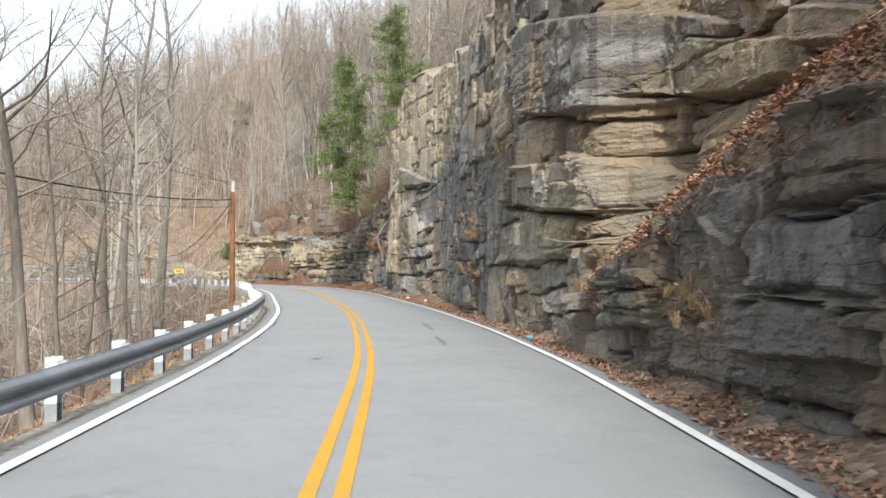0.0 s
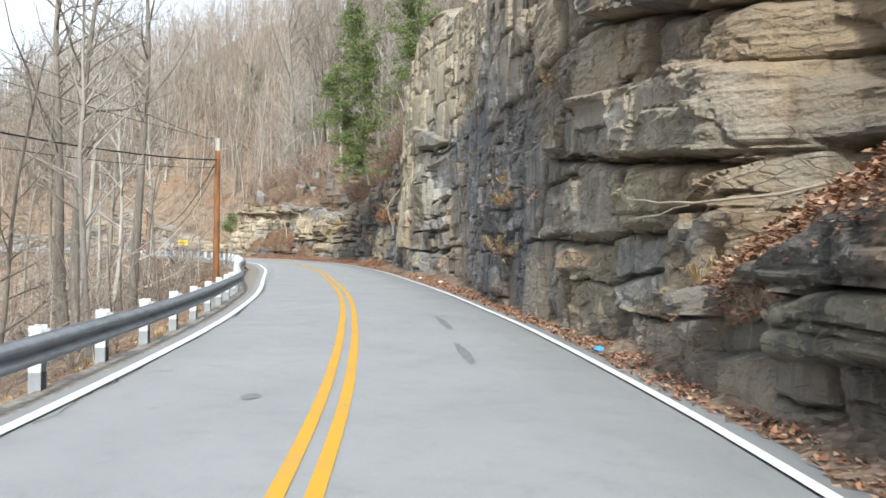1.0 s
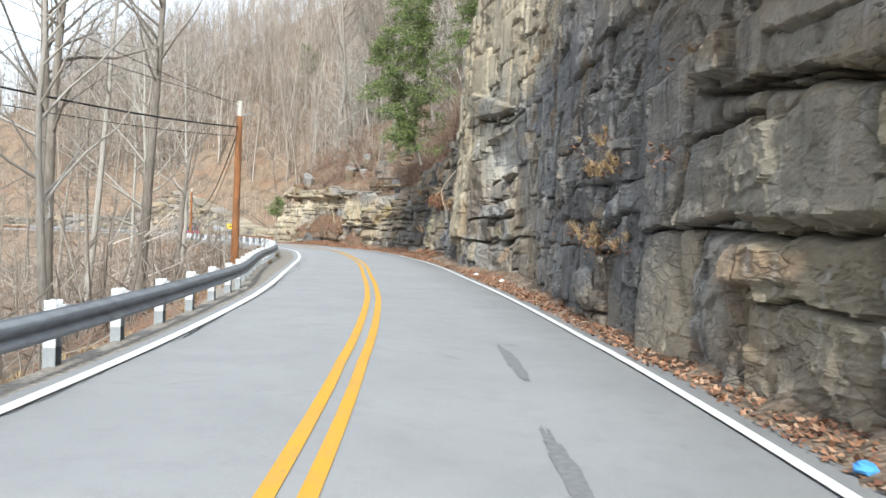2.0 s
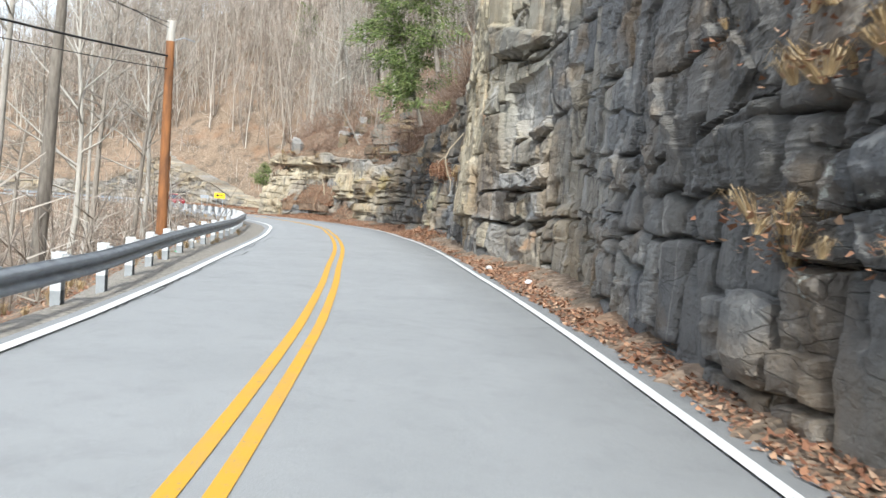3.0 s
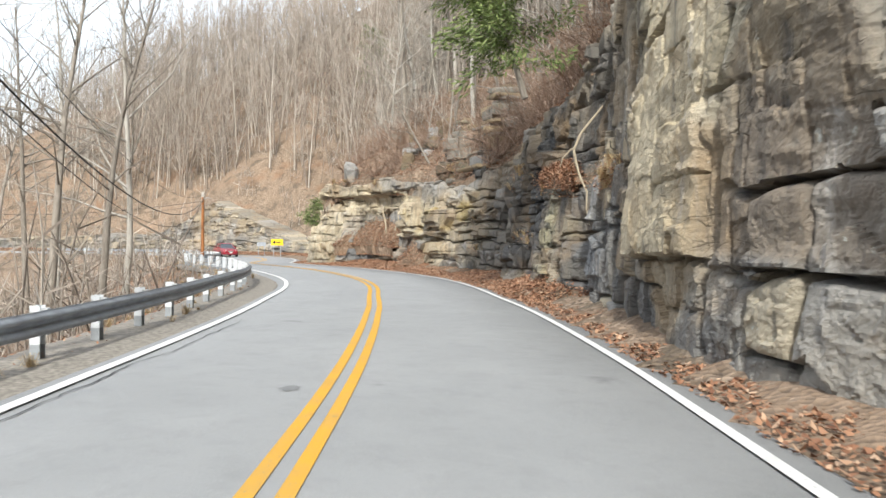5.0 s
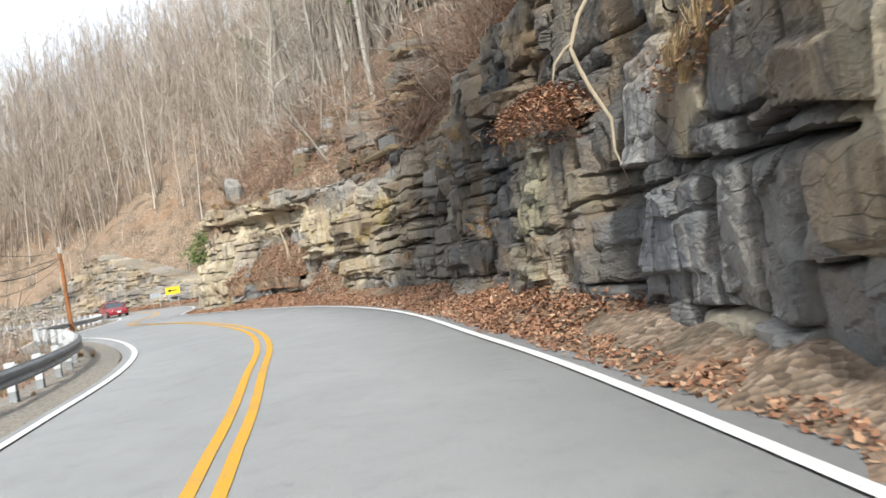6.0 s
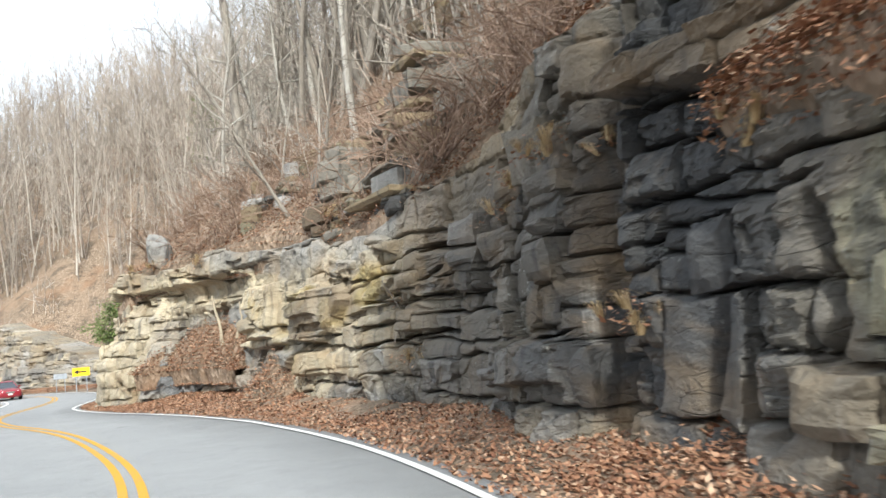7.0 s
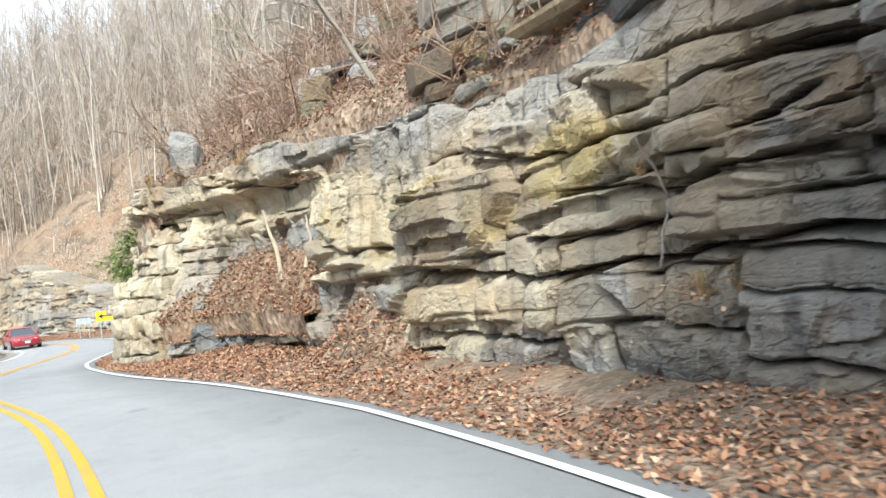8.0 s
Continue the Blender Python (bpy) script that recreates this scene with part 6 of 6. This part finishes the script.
dead_wood("dead_vine", "brown dry vine hanging straight down the rock", [([on_face(143.1, 2.9, 0.3), on_face(143.1, 2.2, 0.3), on_face(143.1, 1.5, 0.3)], 0.016, 0.010)], BARK)

ss = np.arange(ROAD.s_of_y(10), ROAD.s_of_y(118), 0.4)
cols = []
for o in (1.1, 0.7, 0.35, 0.0, -0.4, -0.8):
    q = ROAD.at(ss, rail_off(ss) + o + 0.05 * fbm(ss * 0.8, ss * 0 + o, 311, 3))
    cols.append(np.c_[q, np.where(o > 0.6, -0.06 + road_z(ss), ground_z(q[:, 0], q[:, 1]) + 0.05 + 0.02 * fbm(ss * 1.5, ss * 0 + 3 * o, 313, 2))])
shoulder = new("shoulder", mesh_of("shoulder", np.stack(cols, 1).reshape(-1, 3), grid_faces(len(ss), 6)[:, ::-1], GRAVEL, True))
tagged(shoulder, "narrow gravel shoulder with grit below the guard rail", "shoulder", kind="structure")


# ---- cracks in the asphalt ----
TAR = plain("crack_tar", (0.045, 0.047, 0.05), 0.8, 0, 0.3, 10)


def crack(s0, s1, off, wander, width, seed):
    s = np.arange(s0, s1, 0.12)
    o = off + wander * fbm(s * 0.35, s * 0, seed, 4) + 0.03 * vnoise(s * 6, s * 0, seed)
    w = width * (0.35 + 0.9 * np.abs(vnoise(s * 1.3, s * 0, seed + 1)))
    a = np.stack([np.r_[ROAD.at(q, d - e)] for q, d, e in zip(s, o, w)])
    b = np.stack([np.r_[ROAD.at(q, d + e)] for q, d, e in zip(s, o, w)])
    crown = 0.0175 - 0.0095 * np.abs(o) / 1.8
    z = (road_z(s) + np.maximum(crown, -0.004))[:, None]
    v = np.stack([np.c_[a, z], np.c_[b, z]], 1).reshape(-1, 3)
    ob = new("crack", mesh_of("crack", v, grid_faces(len(s), 2), TAR))
    ob.parent = road
    tagged(ob, "thin dark crack in the asphalt")


for k, (a, b, off, wander, w) in enumerate(((84, 98, -2.5, 0.2, 0.012), (98, 112, -2.45, 0.2, 0.011), (112, 121, -2.6, 0.2, 0.011))):
    crack(a, b, off, wander, w, 40 + 3 * k)

def stain(s0, s1, off, width, seed):
    """A thin dark stain on the asphalt with a ragged outline."""
    n = 90
    a = np.arange(n) * 2 * np.pi / n
    rad = 1 + 0.25 * fbm(np.cos(a) * 1.7, np.sin(a) * 1.7, seed, 3) + 0.35 * fbm(np.cos(a) * 7, np.sin(a) * 7, seed + 9, 3)
    s, o = (s0 + s1) / 2 + (s1 - s0) / 2 * np.cos(a) * rad, off + width / 2 * np.sin(a) * rad
    z = road_z(s) + 0.015 - 0.0067 * np.abs(o) + 0.004
    v = [(*ROAD.at(q, d), h) for q, d, h in zip(s, o, z)] + [(*ROAD.at((s0 + s1) / 2, off), float(z.mean()))]
    ob = new("stain", mesh_of("stain", [tuple(map(float, p)) for p in v], [(k, (k + 1) % n, n) for k in range(n)], STAIN))
    ob.parent = road
    tagged(ob, "dark worn stain on the asphalt")


STAIN = plain("dark_asphalt", (0.205, 0.209, 0.215), 0.9, 0, 0.3, 14)
for k, (a, b, off, w) in enumerate(((91.2, 93.6, 1.8, 0.16), (87.2, 89.4, 1.66, 0.14), (85.0, 85.3, -0.85, 0.2), (114.0, 114.3, -0.49, 0.2))):
    stain(a, b, off, w, 60 + k)

# ---- utility poles, cables ----
CABLE = plain("black_cable", (0.03, 0.03, 0.034), 0.6, 0, 0.2)
# poles
P0, P1, P2, P3 = (-11.0, 25.0), (-20.4, 64.35), (-58.5, 101.9), (-96.0, 95.0)


def utility_pole(xy, z0, z1, r, label):
    pole = new("utility_pole")
    pole.location = (xy[0], xy[1], z0)
    tagged(pole, label, "utility pole")
    h = z1 - z0
    v, f = tube([(0, 0, h * k / 8) for k in range(9)], [r * (1 - 0.3 * k / 8) for k in range(9)], 14)
    part("shaft", mesh_of("shaft", v, f, POLE_WOOD, True), POLE_WOOD, pole)
    v, f = tube([(0, 0, h - 0.75), (0, 0, h + 0.01)], [r * 0.725, r * 0.715], 14)
    part("pole_cap", mesh_of("pole_cap", v, f, PALE_BARK, True), PALE_BARK, pole, "pale bare wood top")
    bm = box_bm(bmesh.new(), 0.06, 0.10, 0.16, Matrix.Translation((0, r * 0.85, h - 1.12)), 0.01)
    part("bracket", bm, STEEL, pole, "small steel cable bracket")
    v, f = tube([(0, 0, h - 0.55), (0.3, 0.2, h - 0.42), (0.55, 0.36, h - 0.5)], [0.02, 0.02, 0.02], 6)
    part("arm", mesh_of("arm", v, f, STEEL, True), STEEL, pole)
    return pole


utility_pole(P1, -1.2, 6.15, 0.155, "brown wooden utility pole with a pale top behind the rail")
utility_pole(P0, -1.0, 7.8, 0.155, "brown wooden utility pole beside the road")
utility_pole(P2, -0.9, 5.1, 0.14, "dark wooden utility pole at the farther bend")


def cable(a, b, za, zb, sag, r, label):
    pts = []
    for k in range(25):
        u = k / 24
        pts.append((a[0] + (b[0] - a[0]) * u, a[1] + (b[1] - a[1]) * u, za + (zb - za) * u - 4 * sag * u * (1 - u)))
    v, f = tube(pts, [r] * 25, 5)
    tagged(new("cable", mesh_of("cable", v, f, CABLE, True)), label, "cable", "overhead cables")


cable(P1, P0, 5.2, 6.4, 1.35, 0.028, "thick black overhead cable slung between wooden poles")
cable(P1, P0, 4.85, 5.6, 1.25, 0.012, "thin black overhead cable slung between wooden poles")
cable(P1, P0, 6.1, 7.6, 0.9, 0.010, "thin black overhead wire between wooden poles")
cable(P1, P0, 5.95, 9.2, 0.5, 0.010, "thin black overhead wire between wooden poles")
cable(P1, P2, 5.2, 4.4, 2.1, 0.022, "black overhead cable sagging towards the farther bend")
cable(P1, P2, 4.85, 4.1, 2.4, 0.012, "thin black overhead cable sagging towards the farther bend")
cable(P1, P2, 6.0, 4.9, 1.6, 0.009, "thin black overhead wire towards the farther bend")
cable(P2, P3, 4.4, 4.6, 1.1, 0.02, "black overhead cable leaving the farther pole")
cable(P2, P3, 4.1, 4.2, 1.2, 0.012, "thin black overhead cable leaving the farther pole")


# ---- evergreens ----
NEEDLE = Mat("green_needles", 0.7)
NEEDLE.base(NEEDLE.ramp(NEEDLE.island(), (0.0, (0.060, 0.090, 0.028)), (0.55, (0.135, 0.185, 0.060)), (1.0, (0.235, 0.285, 0.11))))


def evergreen(x, y, z, height, spread, seed, label, lean=(0, 0), bare=0.16, reach=(0, 0), dense=1.0):
    r = np.random.default_rng(seed)
    tree = new("evergreen_tree")
    tree.matrix_world = pose(x, y, z, lean[0], lean[1], 0)
    tagged(tree, label, "tree", "evergreens on the cliff")
    tv, tf_ = tube([(0, 0, -0.5 + (height + 0.5) * k / 8) for k in range(9)], [0.012 * height * (1 - k / 8.3) + 0.01 for k in range(9)], 8)
    bv, bf_ = [], []
    nv, nf = [], []
    for n in range(int(height * 17 * dense)):
        u, a = bare + (1 - bare) * r.random(), r.random() * 6.283
        lobe = 0.7 + 0.45 * math.sin(2.1 * a + 9.0 * u + seed) * math.sin(13.0 * u + seed)
        ln = spread * (0.42 + 0.6 * math.sin(math.pi * min(0.2 + 0.72 * u, 1.0)) ** 0.8) * lobe * (0.4 + 0.65 * r.random() ** 0.7)
        way = np.array([math.cos(a) + reach[0], math.sin(a) + reach[1], 0.05 + 0.3 * u])
        way /= max(1.0, np.linalg.norm(way) / 1.5)
        bp = branch_path((0, 0, u * height), way, ln, 0.12, r, 4, -0.06)
        tube(bp, [0.02, 0.015, 0.011, 0.007, 0.004], 3, bv, bf_, cap=False)
        for _ in range(int(34 + 76 * ln)):
            k = min(int(4 * r.random() ** 0.7), 3)
            at = bp[k] + (bp[k + 1] - bp[k]) * r.random() + r.normal(size=3) * (0.16, 0.16, 0.11)
            d = way + r.normal(size=3) * 0.55
            d[2] -= 0.35
            d = d / np.linalg.norm(d) * (0.10 + 0.20 * r.random())
            side = np.cross(d, r.normal(size=3))
            side = side / (np.linalg.norm(side) + 1e-6) * (0.013 + 0.018 * r.random())
            k = len(nv)
            nv += [at - side * 0.4, at + d * 0.5 - side, at + d, at + d * 0.5 + side]
            nf.append((k, k + 1, k + 2, k + 3))
    part("trunk", mesh_of("trunk", tv, tf_, BARK, True), BARK, tree)
    part("crown", mesh_of("crown", bv, bf_, BARK), BARK, tree)
    part("foliage", mesh_np("foliage", np.array(nv), np.array(nf), NEEDLE.m), NEEDLE.m, tree, "drooping dark green needle sprays")


evergreen(-19.5, 78.9, 8.0, 8.6, 2.5, 1, "dark green pine leaning out over the road from the cliff", (0, -11), 0.06, (-0.45, -0.2), 0.8)
evergreen(-20.9, 80.2, 5.8, 7.0, 2.5, 4, "low green pine hanging over the lip of the cliff", (6, -16), 0.02, (-0.6, -0.4), 0.8)
evergreen(-16.6, 79.6, 10.8, 9.5, 2.5, 2, "smaller dark green pine on top of the cliff", (0, -8), 0.1, (-0.3, -0.1), 0.8)
evergreen(-85.2, 158.8, float(ground_z(-85.2, 158.8)) - 0.3, 9.5, 3.4, 5, "lone grey-green pine among the bare trees of the far slope", bare=0.1)
evergreen(-49.8, 104.8, 2.6, 1.9, 1.0, 3, "low dark evergreen shrub beside the rock nose", bare=0.0)


# ---- dead branch on the face ----
def dead_branch():
    ob = new("dead_branch")
    ob.location = (-19.19, 79.8, 3.83)
    tagged(ob, "pale barkless dead branch hanging down the rock", "branch")
    v, f = tube([(-0.22, -0.35, -0.45), (-0.17, -0.3, -0.22), (-0.06, -0.1, -0.02), (0.0, -0.02, 0.04)], [0.010, 0.018, 0.022, 0.024], 7)
    part("fork", mesh_of("fork", v, f, DRY_WOOD, True), DRY_WOOD, ob)
    v, f = tube([(0.40, 1.0, 1.25), (0.26, 0.5, 0.80), (0.15, 0.05, 0.40), (0.0, 0.0, 0.0), (0.10, -0.12, -0.30), (0.24, -0.22, -0.65), (0.44, -0.22, -1.07), (0.42, -0.20, -1.48), (0.48, -0.22, -1.68), (0.54, -0.24, -1.89)], [0.028, 0.030, 0.032, 0.034, 0.032, 0.029, 0.026, 0.019, 0.013, 0.006], 7)
    part("limb", mesh_of("limb", v, f, DRY_WOOD, True), DRY_WOOD, ob)


dead_branch()


# ---- road sign ----
SIGN_Y = plain("yellow_sheet", (0.80, 0.52, 0.02), 0.45, 0, 0.08)
BLACK = plain("black_paint", (0.02, 0.02, 0.022), 0.5, 0, 0.2)


def arrow_sign(x, y, z, yaw):
    ob = new("arrow_sign")
    ob.matrix_world = pose(x, y, -0.35, 0, 0, yaw)
    tagged(ob, "yellow warning sign with a black arrow on two posts", "road sign")
    part("panel", box_bm(bmesh.new(), 1.35, 0.012, 0.68, Matrix.Translation((0, 0, z)), 0.004), SIGN_Y, ob)
    bm = bmesh.new()
    box_bm(bm, 0.62, 0.006, 0.11, Matrix.Translation((0.10, -0.011, z)))
    vs = [bm.verts.new(c) for c in ((-0.21, -0.013, z + 0.2), (-0.21, -0.013, z - 0.2), (-0.52, -0.013, z))]
    bm.faces.new(vs)
    part("arrow", bm, BLACK, ob, "black left arrow")
    for dx in (-0.4, 0.4):
        part("post", box_bm(bmesh.new(), 0.06, 0.05, z + 0.5, Matrix.Translation((dx, 0.04, (z - 0.1) / 2))), STEEL, ob)
    return ob


arrow_sign(-71.4, 123.2, 1.55, 28)


def plain_sign(x, y, z, yaw):
    ob = new("back_sign")
    ob.matrix_world = pose(x, y, -0.35, 0, 0, yaw)
    tagged(ob, "grey back of a road sign on two thin posts", "road sign")
    part("panel", box_bm(bmesh.new(), 1.1, 0.012, 0.45, Matrix.Translation((0, 0, z)), 0.004), STEEL, ob)
    for dx in (-0.35, 0.35):
        part("post", box_bm(bmesh.new(), 0.05, 0.05, z + 0.4, Matrix.Translation((dx, 0.035, (z - 0.1) / 2))), STEEL, ob)


plain_sign(-75.2, 124.6, 1.3, 24)


# ---- the red car ----
def red_car(x, y, yaw):
    car = new("car")
    car.matrix_world = pose(x, y, -0.41, 0, 0, yaw)
    tagged(car, "dark red four-door sedan on the far side of the road", "car")
    red = Mat("red_lacquer", 0.3)
    red.base(red.mix(red.band(red.noise(1.5, 3), 0.3, 0.7), (0.20, 0.010, 0.020), (0.27, 0.016, 0.028)))
    red.b.inputs["Coat Weight"].default_value = 0.8
    glass = Mat("car_glass", 0.06)
    glass.base((0.03, 0.035, 0.045))
    glass.b.inputs["Specular IOR Level"].default_value = 0.8
    lamp = Mat("lamp_glass", 0.15)
    lamp.base((0.75, 0.77, 0.80))
    chrome = plain("chrome", (0.62, 0.63, 0.65), 0.2, 0.9, 0.1)
    # cross sections along the length: y, half width, sill, waist, waist half width
    secs = [(-2.28, 0.62, 0.32, 0.58), (-2.2, 0.76, 0.24, 0.72), (-1.9, 0.86, 0.2, 0.80), (-1.3, 0.89, 0.19, 0.86), (-0.7, 0.895, 0.19, 0.92), (0.3, 0.9, 0.19, 0.94), (1.2, 0.9, 0.19, 0.97),
            (1.9, 0.87, 0.22, 0.99), (2.2, 0.80, 0.28, 0.96), (2.3, 0.66, 0.38, 0.86)]
    v = []
    for yy, w, lo, hi in secs:
        mid = lo + 0.45 * (hi - lo)
        for sx, zz in ((-0.92, lo), (-1.0, lo + 0.1), (-1.0, mid), (-0.985, hi - 0.08), (-0.9, hi), (-0.4, hi + 0.02), (0.4, hi + 0.02), (0.9, hi), (0.985, hi - 0.08), (1.0, mid), (1.0, lo + 0.1), (0.92, lo)):
            v.append((sx * w, yy, zz))
    n, k = len(secs), 12
    f = [(i * k + j, i * k + (j + 1) % k, (i + 1) * k + (j + 1) % k, (i + 1) * k + j) for i in range(n - 1) for j in range(k)]
    f += [tuple(range(k))[::-1], tuple((n - 1) * k + j for j in range(k))]
    part("body", mesh_of("body", v, f, red.m, True), red.m, car)
    # cabin: glass below, roof above
    ring = lambda z, y0, y1, w: [(-w, y0, z), (w, y0, z), (w * 1.02, (y0 + y1) / 2, z), (w, y1, z), (-w, y1, z), (-w * 1.02, (y0 + y1) / 2, z)]
    v = ring(0.90, -0.95, 1.75, 0.80) + ring(1.38, -0.15, 1.05, 0.60)
    part("cabin_glass", mesh_of("cabin_glass", v, [(i, (i + 1) % 6, 6 + (i + 1) % 6, 6 + i) for i in range(6)], glass.m), glass.m, car, "dark car windows")
    v = ring(1.375, -0.2, 1.1, 0.615) + ring(1.45, -0.02, 0.9, 0.52)
    part("roof", mesh_of("roof", v, [(i, (i + 1) % 6, 6 + (i + 1) % 6, 6 + i) for i in range(6)] + [tuple(range(6, 12))], red.m, False), red.m, car)
    for sx in (-1, 1):
        for y0, y1 in ((-0.95, -0.15), (0.45, 0.45), (1.75, 1.05)):
            vv, ff = tube([(sx * 0.81, y0, 0.9), (sx * 0.612, y1, 1.39)], [0.035, 0.03], 6)
            part("pillar", mesh_of("pillar", vv, ff, red.m), red.m, car)
        part("headlight", box_bm(bmesh.new(), 0.36, 0.16, 0.13, pose(sx * 0.60, -2.13, 0.66, 0, 0, sx * 24), 0.04), lamp.m, car, "clear headlight")
        part("mirror", box_bm(bmesh.new(), 0.2, 0.1, 0.13, Matrix.Translation((sx * 0.95, -0.62, 0.98)), 0.03), red.m, car)
        for wy in (-1.42, 1.36):
            bm = bmesh.new()
            bmesh.ops.create_cone(bm, cap_ends=True, segments=24, radius1=0.32, radius2=0.32, depth=0.21, matrix=pose(sx * 0.82, wy, 0.32, 0, 90, 0))
            tyre = part("tyre", bm, BLACK, car, "black tyre")
            bm = bmesh.new()
            bmesh.ops.create_cone(bm, cap_ends=True, segments=16, radius1=0.2, radius2=0.17, depth=0.225, matrix=pose(sx * 0.82, wy, 0.32, 0, 90, 0))
            part("rim", bm, chrome, tyre, "silver wheel rim")
    part("grille", box_bm(bmesh.new(), 0.62, 0.06, 0.13, Matrix.Translation((0, -2.27, 0.60)), 0.02), chrome, car, "chrome grille")
    part("air_intake", box_bm(bmesh.new(), 0.95, 0.05, 0.10, Matrix.Translation((0, -2.245, 0.36)), 0.02), BLACK, car)
    part("number_plate", box_bm(bmesh.new(), 0.30, 0.02, 0.14, Matrix.Translation((0, -2.305, 0.46)), 0.004), WHITE, car)


red_car(*ROAD.at(194.2, -1.9), 62)


# ---- litter by the road ----
def crumpled(name, x, y, size, colour, label, seed):
    bm = bmesh.new()
    bmesh.ops.create_icosphere(bm, subdivisions=2, radius=size)
    r = np.random.default_rng(seed)
    for vtx in bm.verts:
        vtx.co *= 0.6 + 0.6 * r.random()
        vtx.co.z *= 0.55
    me = bpy.data.meshes.new(name)
    bm.to_mesh(me)
    bm.free()
    me.materials.append(plain(name + "_film", colour, 0.5, 0, 0.15, 20))
    ob = new(name, me)
    near_rock = ROAD.near([(x, y)])[1][0] > 0
    ob.location = (x, y, float(verge_z(np.array([x]), np.array([y]))[0] if near_rock else ground_z(x, y)) + size * 0.5 + 0.03 * near_rock)
    tagged(ob, label, "litter")


crumpled("plastic_bag", -11.4, 66.6, 0.10, (0.78, 0.79, 0.80), "crumpled white plastic bag on the fallen leaves", 3)
crumpled("plastic_bag", -9.4, 63.9, 0.09, (0.72, 0.74, 0.78), "crumpled pale plastic bag on the fallen leaves", 4)
crumpled("wrapper", -0.6, 47.6, 0.09, (0.10, 0.35, 0.75), "small blue wrapper on the fallen leaves", 5)
crumpled("paper_scrap", -21.2, 66.4, 0.12, (0.80, 0.79, 0.77), "white paper scrap behind the guard rail", 6)
crumpled("bottle_scrap", -18.6, 63.2, 0.09, (0.10, 0.42, 0.24), "small green plastic scrap at the rail's foot", 7)
